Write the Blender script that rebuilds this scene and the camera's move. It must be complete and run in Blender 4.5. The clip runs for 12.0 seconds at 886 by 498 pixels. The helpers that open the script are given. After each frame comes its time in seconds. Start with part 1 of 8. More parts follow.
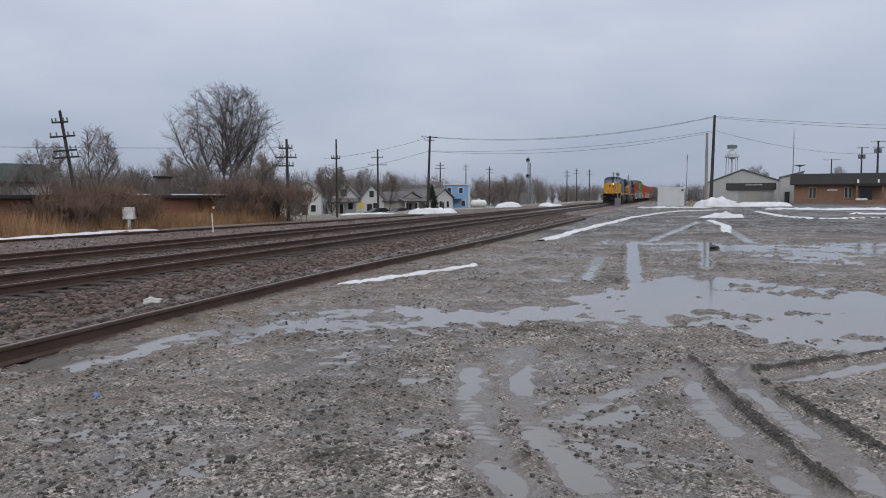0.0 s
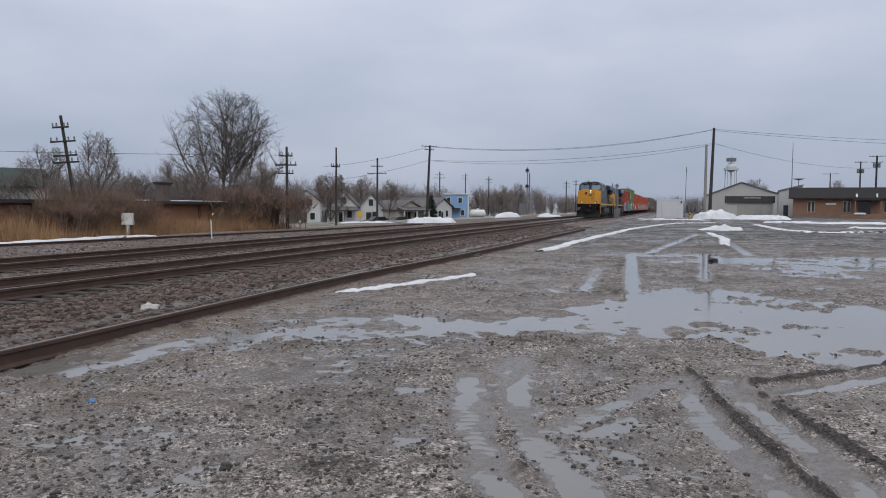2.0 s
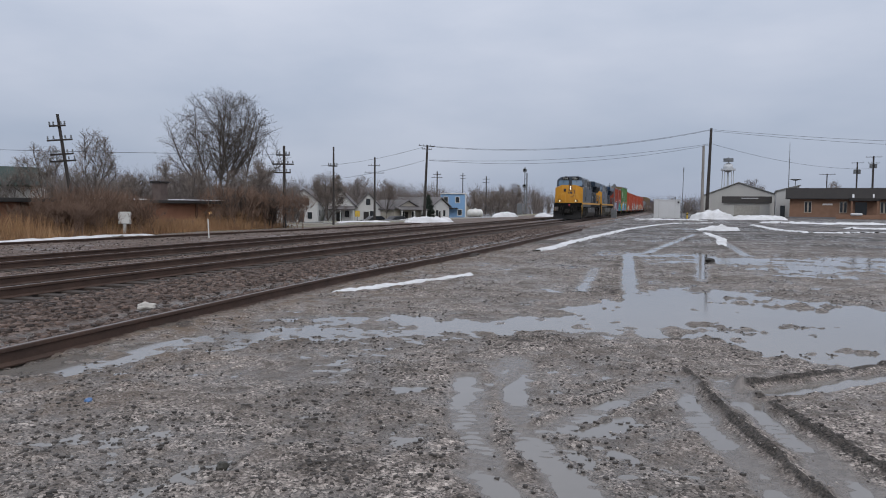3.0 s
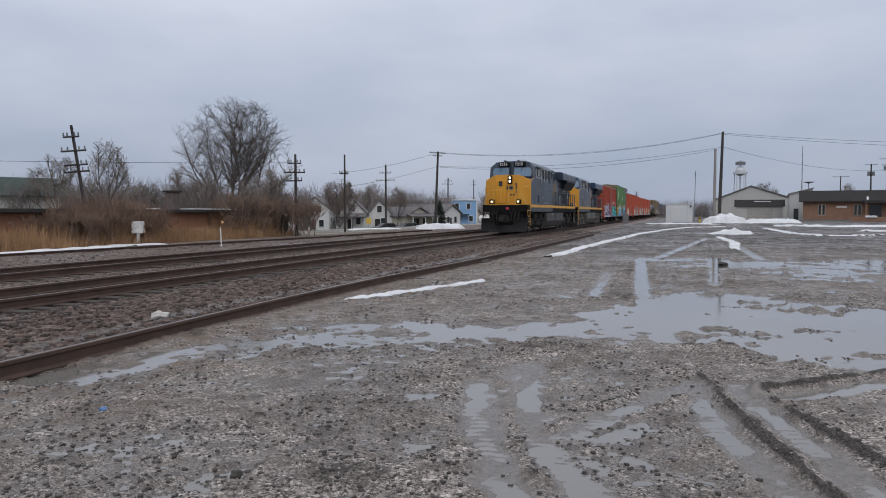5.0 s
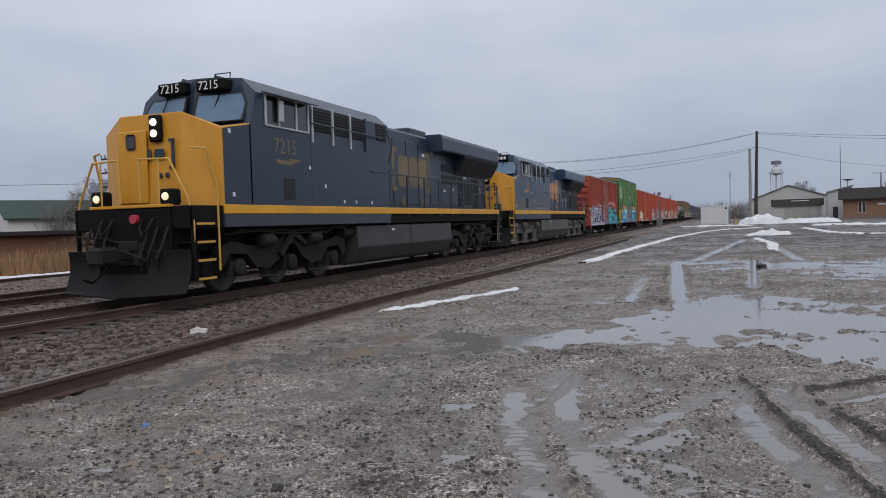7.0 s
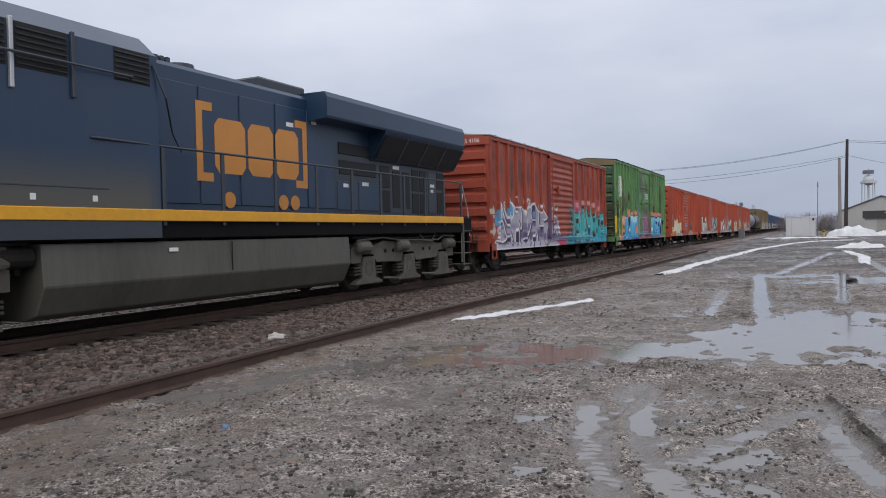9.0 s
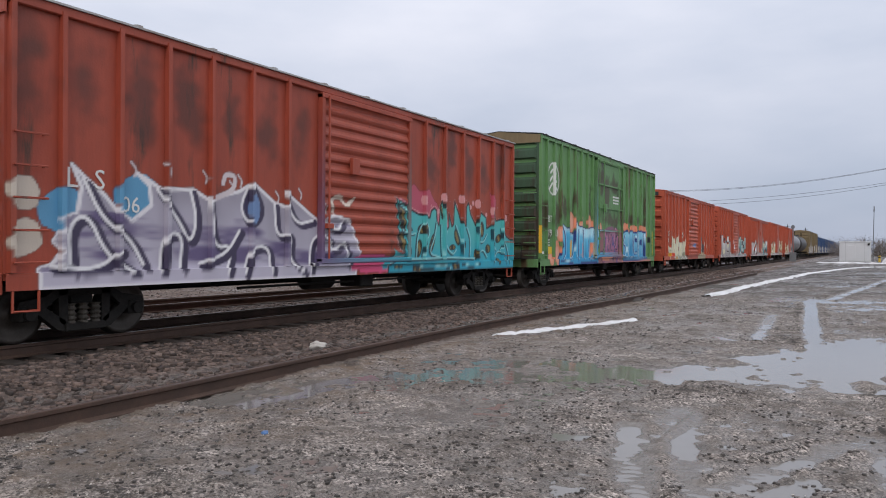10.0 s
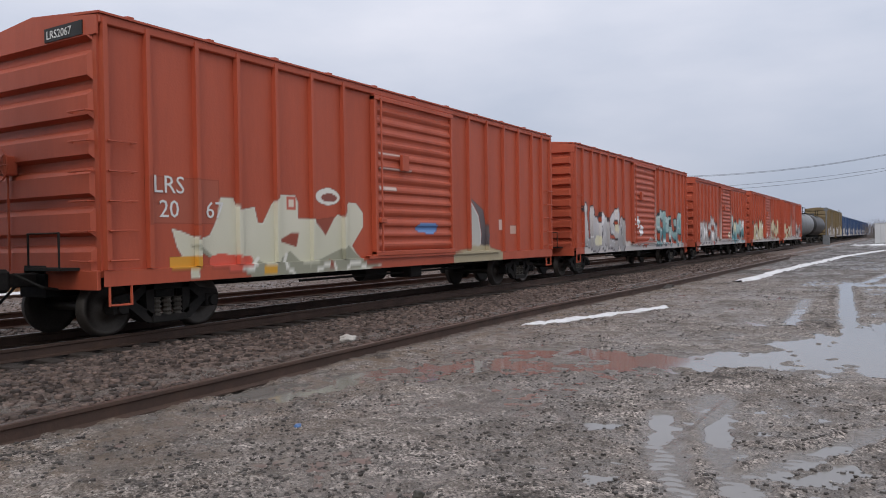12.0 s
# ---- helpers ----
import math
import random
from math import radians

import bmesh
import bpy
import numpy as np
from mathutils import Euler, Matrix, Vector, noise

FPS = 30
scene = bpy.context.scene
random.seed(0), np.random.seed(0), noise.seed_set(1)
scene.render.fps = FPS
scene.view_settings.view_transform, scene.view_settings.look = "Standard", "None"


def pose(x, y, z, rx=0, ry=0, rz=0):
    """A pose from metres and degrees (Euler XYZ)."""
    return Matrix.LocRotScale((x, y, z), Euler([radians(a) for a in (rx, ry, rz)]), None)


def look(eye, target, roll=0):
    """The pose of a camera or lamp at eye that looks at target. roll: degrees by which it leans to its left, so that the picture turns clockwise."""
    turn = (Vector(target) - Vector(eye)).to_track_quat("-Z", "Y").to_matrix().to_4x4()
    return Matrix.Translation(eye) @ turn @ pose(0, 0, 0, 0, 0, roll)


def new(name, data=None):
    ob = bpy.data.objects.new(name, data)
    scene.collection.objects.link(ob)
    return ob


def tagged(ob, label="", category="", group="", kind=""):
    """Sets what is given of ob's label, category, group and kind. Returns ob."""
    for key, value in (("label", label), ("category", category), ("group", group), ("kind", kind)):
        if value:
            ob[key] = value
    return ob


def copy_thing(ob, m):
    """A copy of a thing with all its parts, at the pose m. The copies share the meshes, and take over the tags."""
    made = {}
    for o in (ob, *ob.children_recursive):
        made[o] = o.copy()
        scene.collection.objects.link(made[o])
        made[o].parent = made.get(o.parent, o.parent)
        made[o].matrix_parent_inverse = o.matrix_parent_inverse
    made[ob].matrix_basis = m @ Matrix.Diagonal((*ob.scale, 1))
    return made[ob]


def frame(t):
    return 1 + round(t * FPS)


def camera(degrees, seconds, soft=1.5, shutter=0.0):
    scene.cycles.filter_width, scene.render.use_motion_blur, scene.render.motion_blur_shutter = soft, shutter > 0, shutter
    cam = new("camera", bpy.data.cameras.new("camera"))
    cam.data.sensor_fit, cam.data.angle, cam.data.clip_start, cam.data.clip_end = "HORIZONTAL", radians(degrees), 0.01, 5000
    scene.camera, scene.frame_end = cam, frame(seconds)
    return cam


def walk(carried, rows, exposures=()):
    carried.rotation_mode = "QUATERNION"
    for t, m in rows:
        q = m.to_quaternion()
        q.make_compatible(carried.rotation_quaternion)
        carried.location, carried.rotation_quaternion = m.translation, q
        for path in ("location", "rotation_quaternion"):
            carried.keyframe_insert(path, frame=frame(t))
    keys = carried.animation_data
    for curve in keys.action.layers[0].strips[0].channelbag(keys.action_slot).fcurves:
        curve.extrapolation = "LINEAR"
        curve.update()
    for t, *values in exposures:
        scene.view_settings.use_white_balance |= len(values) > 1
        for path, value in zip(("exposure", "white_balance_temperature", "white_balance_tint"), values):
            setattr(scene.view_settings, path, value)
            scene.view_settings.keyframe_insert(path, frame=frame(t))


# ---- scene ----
# The camera stands by the yard, hand-held, and turns with the train. y runs along the tracks, z = 0 is the gravel lot.
EYE = (0.0, 0.0, 1.56)
TURNS = [  # seconds, yaw, pitch, lean
    (0.0, 17.27, -3.95, -0.25), (0.5, 17.40, -3.80, -0.20), (1.0, 17.36, -3.56, -0.12), (1.5, 17.30, -3.43, 0.12),
    (2.0, 17.17, -3.24, 0.43), (2.5, 16.96, -3.28, 0.56), (4.5, 17.16, -3.03, 0.46), (5.0, 17.84, -2.78, -0.02),
    (5.5, 18.27, -2.56, -0.50), (6.0, 18.55, -2.23, -0.94), (6.5, 19.14, -2.09, -1.33), (7.0, 20.32, -2.00, -1.76),
    (9.0, 25.87, -1.13, -1.34), (9.5, 28.73, -0.51, 0.23), (10.0, 29.13, -0.06, 0.35), (10.5, 30.11, 0.00, 0.22),
    (11.0, 30.76, -0.15, 0.22), (11.5, 31.23, -0.35, -0.37), (12.0, 31.20, -0.71, -0.95)]
cam = camera(60.88, 12.0, soft=1.0, shutter=0.0)
walk(cam, [(t, pose(*EYE, 90 + p, 0, y) @ pose(0, 0, 0, 0, 0, r)) for t, y, p, r in TURNS], [(0.0, -0.05, 6500, 10.3), (5.0, -0.07, 6500, 10.3), (7.0, -0.10, 6520, 10.5), (9.2, 0.10, 6620, 11.4), (10.5, 0.19, 6700, 12), (12.0, 0.10, 6700, 12)])

# ---- overcast sky ----
SUN_TURN, SUN_UP = radians(155), radians(36)
world = bpy.data.worlds.new("overcast")
scene.world = world
world.use_nodes = True
wn, wl = world.node_tree.nodes, world.node_tree.links
wn.clear()
w_out, w_bg = wn.new("ShaderNodeOutputWorld"), wn.new("ShaderNodeBackground")
w_sky = wn.new("ShaderNodeTexSky")
w_sky.sky_type, w_sky.sun_disc, w_sky.sun_elevation, w_sky.sun_rotation = "NISHITA", False, SUN_UP, SUN_TURN
w_sky.dust_density, w_sky.air_density = 2.0, 1.0
w_pos, w_sep = wn.new("ShaderNodeTexCoord"), wn.new("ShaderNodeSeparateXYZ")
w_map = wn.new("ShaderNodeMapping")
w_map.inputs["Scale"].default_value = (1.6, 1.6, 5.0)
w_noise = wn.new("ShaderNodeTexNoise")
w_noise.inputs["Scale"].default_value, w_noise.inputs["Detail"].default_value = 1.7, 6.0
w_noise.inputs["Roughness"].default_value = 0.5
w_ramp = wn.new("ShaderNodeValToRGB")   # cloud deck, lighter and greyer patches
w_ramp.color_ramp.elements[0].position, w_ramp.color_ramp.elements[0].color = 0.30, (3.82, 4.5, 5.76, 1)
w_ramp.color_ramp.elements[1].position, w_ramp.color_ramp.elements[1].color = 0.72, (5.2, 5.75, 6.9, 1)
w_up = wn.new("ShaderNodeMapRange")     # the deck is brighter overhead
w_up.inputs["From Min"].default_value, w_up.inputs["From Max"].default_value = 0.0, 1.0
w_up.inputs["To Min"].default_value, w_up.inputs["To Max"].default_value = 0.0, 1.0
w_mul = wn.new("ShaderNodeVectorMath")
w_mul.operation = "MULTIPLY"
w_tint = wn.new("ShaderNodeMix")
w_tint.data_type = "RGBA"
w_tint.inputs["A"].default_value, w_tint.inputs["B"].default_value = (0.825, 0.84, 0.875, 1), (2.98, 2.70, 2.36, 1)
w_mix = wn.new("ShaderNodeMix")
w_mix.data_type = "RGBA"
w_mix.inputs["Factor"].default_value = 0.93
wl.new(w_pos.outputs["Generated"], w_map.inputs["Vector"])
wl.new(w_map.outputs["Vector"], w_noise.inputs["Vector"])
wl.new(w_noise.outputs["Fac"], w_ramp.inputs["Fac"])
wl.new(w_pos.outputs["Generated"], w_sep.inputs["Vector"])
wl.new(w_sep.outputs["Z"], w_up.inputs["Value"])
wl.new(w_ramp.outputs["Color"], w_mul.inputs[0])
wl.new(w_up.outputs["Result"], w_tint.inputs["Factor"])
wl.new(w_tint.outputs["Result"], w_mul.inputs[1])
wl.new(w_sky.outputs["Color"], w_mix.inputs["A"])
wl.new(w_mul.outputs["Vector"], w_mix.inputs["B"])
wl.new(w_mix.outputs["Result"], w_bg.inputs["Color"])
wl.new(w_bg.outputs["Background"], w_out.inputs["Surface"])
w_bg.inputs["Strength"].default_value = 0.1

sun = new("sun", bpy.data.lights.new("sun", "SUN"))
sun.data.energy, sun.data.angle, sun.data.color = 0.8, radians(30), (1.0, 0.97, 0.93)
sun.matrix_world = look((0, 0, 60), (60 * math.sin(SUN_TURN + math.pi), 60 * math.cos(SUN_TURN + math.pi), 10))
# ---- materials ----
def mat(name, base, rough=0.6, metal=0.0, second=None, grain=8.0, amount=0.5, bump=0.0, bump_scale=60.0, streak=False, spec=0.5,
        glow=None, power=0.0, patches=None, space="Object"):
    """A node material: two tones mixed by noise at a large and a fine scale, with rough and bump variation."""
    m = bpy.data.materials.new(name)
    m.use_nodes = True
    n, l = m.node_tree.nodes, m.node_tree.links
    b = n["Principled BSDF"]
    b.inputs["Roughness"].default_value, b.inputs["Metallic"].default_value = rough, metal
    b.inputs["Specular IOR Level"].default_value = spec
    tc = n.new("ShaderNodeTexCoord")
    mp = n.new("ShaderNodeMapping")
    mp.inputs["Scale"].default_value = (1.0, 1.0, 0.18) if streak else (1.0, 1.0, 1.0)
    l.new(tc.outputs[space], mp.inputs["Vector"])
    big, fine = n.new("ShaderNodeTexNoise"), n.new("ShaderNodeTexNoise")
    big.inputs["Scale"].default_value, big.inputs["Detail"].default_value = grain * 0.25, 5.0
    fine.inputs["Scale"].default_value, fine.inputs["Detail"].default_value = grain * 3.0, 3.0
    for t in (big, fine):
        l.new(mp.outputs["Vector"], t.inputs["Vector"])
    mixf = n.new("ShaderNodeMath")
    mixf.operation = "MULTIPLY_ADD"
    mixf.inputs[1].default_value = 0.35
    l.new(fine.outputs["Fac"], mixf.inputs[0])
    sc = n.new("ShaderNodeMath")
    sc.operation = "MULTIPLY"
    sc.inputs[1].default_value = 0.65
    l.new(big.outputs["Fac"], sc.inputs[0])
    l.new(sc.outputs[0], mixf.inputs[2])
    ramp = n.new("ShaderNodeMapRange")
    ramp.inputs["From Min"].default_value, ramp.inputs["From Max"].default_value = 0.36, 0.64
    ramp.inputs["To Max"].default_value = amount
    l.new(mixf.outputs[0], ramp.inputs["Value"])
    mx = n.new("ShaderNodeMix")
    mx.data_type = "RGBA"
    mx.inputs["A"].default_value = (*base, 1)
    mx.inputs["B"].default_value = (*(second or [c * 0.6 for c in base]), 1)
    l.new(ramp.outputs["Result"], mx.inputs["Factor"])
    colour = mx.outputs["Result"]
    if patches:   # sharp-edged stains: colour, threshold, scale
        pn = n.new("ShaderNodeTexNoise")
        pn.inputs["Scale"].default_value, pn.inputs["Detail"].default_value, pn.inputs["Roughness"].default_value = patches[2], 8.0, 0.65
        l.new(mp.outputs["Vector"], pn.inputs["Vector"])
        pr = n.new("ShaderNodeMapRange")
        pr.inputs["From Min"].default_value, pr.inputs["From Max"].default_value = patches[1], patches[1] + 0.09
        l.new(pn.outputs["Fac"], pr.inputs["Value"])
        px = n.new("ShaderNodeMix")
        px.data_type = "RGBA"
        px.inputs["B"].default_value = (*patches[0], 1)
        l.new(pr.outputs["Result"], px.inputs["Factor"])
        l.new(colour, px.inputs["A"])
        colour = px.outputs["Result"]
    l.new(colour, b.inputs["Base Color"])
    rr = n.new("ShaderNodeMapRange")
    rr.inputs["To Min"].default_value, rr.inputs["To Max"].default_value = max(0.02, rough - 0.12), min(1.0, rough + 0.12)
    l.new(big.outputs["Fac"], rr.inputs["Value"])
    l.new(rr.outputs["Result"], b.inputs["Roughness"])
    if bump:
        bn = n.new("ShaderNodeTexNoise")
        bn.inputs["Scale"].default_value, bn.inputs["Detail"].default_value = bump_scale, 4.0
        l.new(tc.outputs[space], bn.inputs["Vector"])
        bp = n.new("ShaderNodeBump")
        bp.inputs["Strength"].default_value, bp.inputs["Distance"].default_value = bump, 0.02
        l.new(bn.outputs["Fac"], bp.inputs["Height"])
        l.new(bp.outputs["Normal"], b.inputs["Normal"])
    if glow:
        b.inputs["Emission Color"].default_value, b.inputs["Emission Strength"].default_value = (*glow, 1), power
    return m


def painted(name, base, second, rust=(0.10, 0.045, 0.025), rust_at=0.66, rough=0.55):
    """Weathered paint of a rail car. The colour attribute 'paint' holds sprayed paint, its alpha where there is any."""
    m = mat(name, base, rough, 0.0, second, 5.0, 0.7, 0.15, 30.0, streak=True, patches=(rust, rust_at, 1.6))
    n, l = m.node_tree.nodes, m.node_tree.links
    b = n["Principled BSDF"]
    at = n.new("ShaderNodeAttribute")
    at.attribute_name = "paint"
    under = b.inputs["Base Color"].links[0].from_socket
    mx = n.new("ShaderNodeMix")
    mx.data_type = "RGBA"
    l.new(at.outputs["Alpha"], mx.inputs["Factor"])
    l.new(under, mx.inputs["A"])
    l.new(at.outputs["Color"], mx.inputs["B"])
    l.new(mx.outputs["Result"], b.inputs["Base Color"])
    m["sprayed"] = 1
    return m


M = {
    "rail_side": mat("rusty_rail", (0.080, 0.045, 0.031), 0.75, 0.1, (0.042, 0.026, 0.020), 9.0, 0.8, 0.4, 90.0),
    "rail_head": mat("worn_rail_head", (0.16, 0.13, 0.115), 0.4, 0.7, (0.08, 0.06, 0.05), 6.0, 0.8),
    "tie": mat("creosoted_wood", (0.030, 0.023, 0.019), 0.8, 0.0, (0.062, 0.048, 0.040), 14.0, 0.8, 0.6, 60.0),
    "snow": mat("old_snow", (0.66, 0.67, 0.69), 0.8, 0.0, (0.44, 0.44, 0.44), 3.0, 0.8, 0.5, 25.0, patches=((0.22, 0.205, 0.19), 0.63, 4.0)),
    "black_steel": mat("black_steel", (0.005, 0.005, 0.0055), 0.7, 0.0, (0.013, 0.0125, 0.012), 8.0, 0.7, 0.2, 40.0, spec=0.1),
    "truck": mat("dusty_truck_steel", (0.011, 0.0105, 0.010), 0.75, 0.0, (0.032, 0.029, 0.026), 9.0, 0.8, 0.3, 60.0, spec=0.2),
    "truck_grey": mat("grey_brown_truck_steel", (0.115, 0.103, 0.084), 0.7, 0.1, (0.055, 0.048, 0.040), 9.0, 0.8, 0.3, 60.0),
    "wheel": mat("wheel_steel", (0.05, 0.042, 0.036), 0.55, 0.6, (0.10, 0.09, 0.08), 12.0, 0.7),
}
# ---- mesh tools ----
def part(name, bm, material, parent=None, label="", at=None, smooth=False):
    me = bpy.data.meshes.new(name)
    bm.normal_update()
    bm.to_mesh(me)
    bm.free()
    if material is not None:
        me.materials.append(material)
    if smooth:
        me.shade_smooth()
    ob = new(name, me)
    if parent is not None:
        ob.parent = parent
    if at is not None:
        ob.matrix_basis = at
    if label:
        ob["label"] = label
    if material is not None and "sprayed" in material:
        me.color_attributes.new("paint", "FLOAT_COLOR", "POINT").data.foreach_set("color", np.zeros(len(me.vertices) * 4, np.float32))
    return ob


def again(ob, at, parent=None):
    """One more object on the same mesh."""
    o = ob.copy()
    scene.collection.objects.link(o)
    o.parent = parent if parent is not None else ob.parent
    o.matrix_basis = at
    return o


def thing(name, label, category, at=None, group="", kind=""):
    e = new(name)
    e.empty_display_size = 0.3
    if at is not None:
        e.matrix_basis = at
    return tagged(e, label, category, group, kind)


def box(x0, x1, y0, y1, z0, z1, bevel=0.0, bm=None, seg=1):
    own = bm is None
    bm = bmesh.new() if own else bm
    vs = [bm.verts.new((x, y, z)) for z in (z0, z1) for y in (y0, y1) for x in (x0, x1)]
    fs = [bm.faces.new([vs[i] for i in q]) for q in ((0, 2, 3, 1), (4, 5, 7, 6), (0, 1, 5, 4), (2, 6, 7, 3), (0, 4, 6, 2), (1, 3, 7, 5))]
    if bevel:
        es = list({e for f in fs for e in f.edges})
        bmesh.ops.bevel(bm, geom=es, offset=bevel, segments=seg, affect="EDGES", profile=0.5)
    return bm


def tube(a, b, r0, r1=None, n=8, bm=None, caps=True):
    """A round bar from a to b."""
    bm = bm or bmesh.new()
    a, b = Vector(a), Vector(b)
    r1 = r0 if r1 is None else r1
    w = (b - a).normalized()
    u = w.orthogonal().normalized()
    v = w.cross(u)
    ra, rb = [], []
    for k in range(n):
        d = u * math.cos(2 * math.pi * k / n) + v * math.sin(2 * math.pi * k / n)
        ra.append(bm.verts.new(a + d * r0))
        rb.append(bm.verts.new(b + d * r1))
    for k in range(n):
        bm.faces.new((ra[k], ra[(k + 1) % n], rb[(k + 1) % n], rb[k]))
    if caps:
        bm.faces.new(ra[::-1])
        bm.faces.new(rb)
    return bm


def bar(points, r, n=6, bm=None):
    """A round bar bent along the points, mitred at its bends."""
    bm = bm or bmesh.new()
    pts = [Vector(p) for p in points]
    ways = [(b - a).normalized() for a, b in zip(pts, pts[1:])]
    u = ways[0].orthogonal().normalized()
    rings = []
    for i, p in enumerate(pts):
        w0, w1 = ways[max(i - 1, 0)], ways[min(i, len(ways) - 1)]
        w = (w0 + w1).normalized() if (w0 + w1).length > 1e-6 else w1
        u = (u - w * u.dot(w)).normalized() if (u - w * u.dot(w)).length > 1e-6 else w.orthogonal().normalized()
        v = w.cross(u)
        k = 1.0 / max(0.5, w.dot(w1))
        rings.append([bm.verts.new(p + (u * math.cos(2 * math.pi * j / n) + v * math.sin(2 * math.pi * j / n)) * (r * k)) for j in range(n)])
    for a, b in zip(rings, rings[1:]):
        for j in range(n):
            bm.faces.new((a[j], a[(j + 1) % n], b[(j + 1) % n], b[j]))
    bm.faces.new(rings[0][::-1])
    bm.faces.new(rings[-1])
    return bm


def prism(outline, axis, lo, hi, bm=None, bevel=0.0):
    """A closed outline of pairs, drawn out along an axis (0, 1 or 2) from lo to hi."""
    bm = bm or bmesh.new()
    def place(p, h):
        c = [p[0], p[1]]
        c.insert(axis, h)
        return c
    a = [bm.verts.new(place(p, lo)) for p in outline]
    b = [bm.verts.new(place(p, hi)) for p in outline]
    k = len(outline)
    fs = [bm.faces.new(a[::-1]), bm.faces.new(b)]
    fs += [bm.faces.new((a[i], a[(i + 1) % k], b[(i + 1) % k], b[i])) for i in range(k)]
    bmesh.ops.recalc_face_normals(bm, faces=fs)
    if bevel:
        bmesh.ops.bevel(bm, geom=list({e for f in fs for e in f.edges}), offset=bevel, segments=1, affect="EDGES", profile=0.5)
    return bm


def lathe(profile, n=20, axis="z", bm=None, centre=(0, 0, 0)):
    """Turns (radius, height) pairs about an axis."""
    bm = bm or bmesh.new()
    rings = []
    for r, h in profile:
        ring = []
        for k in range(n):
            c, s = r * math.cos(2 * math.pi * k / n), r * math.sin(2 * math.pi * k / n)
            p = {"z": (c, s, h), "x": (h, c, s), "y": (c, h, s)}[axis]
            ring.append(bm.verts.new([p[i] + centre[i] for i in range(3)]))
        rings.append(ring)
    for a, b in zip(rings, rings[1:]):
        for k in range(n):
            bm.faces.new((a[k], a[(k + 1) % n], b[(k + 1) % n], b[k]))
    bm.faces.new(rings[0][::-1])
    bm.faces.new(rings[-1])
    bmesh.ops.recalc_face_normals(bm, faces=bm.faces[:])
    return bm


def words(text, size, material, at, parent=None, name="lettering", depth=0.004, align="LEFT"):
    cu = bpy.data.curves.new(name, "FONT")
    cu.body, cu.size, cu.extrude, cu.align_x, cu.resolution_u = text, size, depth, align, 2
    tmp = bpy.data.objects.new(name, cu)
    scene.collection.objects.link(tmp)
    me = bpy.data.meshes.new_from_object(tmp.evaluated_get(bpy.context.evaluated_depsgraph_get()))
    bpy.data.objects.remove(tmp)
    me.materials.clear()
    me.materials.append(material)
    ob = new(name, me)
    ob.parent, ob.matrix_basis = parent, at
    return ob


# smooth lattice noise on arrays
NOISE_TABLE = np.random.RandomState(7).rand(256, 256)


def lattice(x, y, scale, seed=0):
    x, y = np.asarray(x) * scale + 17.3 * seed + 500.0, np.asarray(y) * scale + 9.1 * seed + 500.0
    ix, iy = np.floor(x).astype(int), np.floor(y).astype(int)
    fx, fy = x - ix, y - iy
    fx, fy = fx * fx * (3 - 2 * fx), fy * fy * (3 - 2 * fy)
    g = lambda a, b: NOISE_TABLE[a % 256, b % 256]
    return (g(ix, iy) * (1 - fx) + g(ix + 1, iy) * fx) * (1 - fy) + (g(ix, iy + 1) * (1 - fx) + g(ix + 1, iy + 1) * fx) * fy - 0.5


def fbm(x, y, scale, octaves=4, seed=0):
    return sum(lattice(x, y, scale * 2 ** k, seed + k) * 0.5 ** k for k in range(octaves))


def near_line(x, y, pts):
    """Distance of the points to a broken line."""
    best = np.full(np.shape(x), 1e9)
    for (ax, ay), (bx, by) in zip(pts, pts[1:]):
        dx, dy = bx - ax, by - ay
        k = np.clip(((x - ax) * dx + (y - ay) * dy) / (dx * dx + dy * dy + 1e-9), 0, 1)
        best = np.minimum(best, np.hypot(x - ax - k * dx, y - ay - k * dy))
    return best


def grid_mesh(name, xs, ys, z, material, parent=None):
    """A sheet over the lines xs and ys with heights z[j, i]."""
    nx, ny = len(xs), len(ys)
    X, Y = np.meshgrid(xs, ys)
    co = np.stack([X, Y, z], -1).reshape(-1, 3).astype(np.float32)
    i = np.arange(nx * ny).reshape(ny, nx)
    q = np.stack([i[:-1, :-1], i[:-1, 1:], i[1:, 1:], i[1:, :-1]], -1).reshape(-1, 4)
    me = bpy.data.meshes.new(name)
    me.vertices.add(len(co))
    me.vertices.foreach_set("co", co.ravel())
    me.loops.add(q.size)
    me.loops.foreach_set("vertex_index", q.ravel().astype(np.int32))
    me.polygons.add(len(q))
    me.polygons.foreach_set("loop_start", np.arange(0, q.size, 4, dtype=np.int32))
    me.update(calc_edges=True)
    me.shade_smooth()
    me.materials.append(material)
    ob = new(name, me)
    ob.parent = parent
    return ob


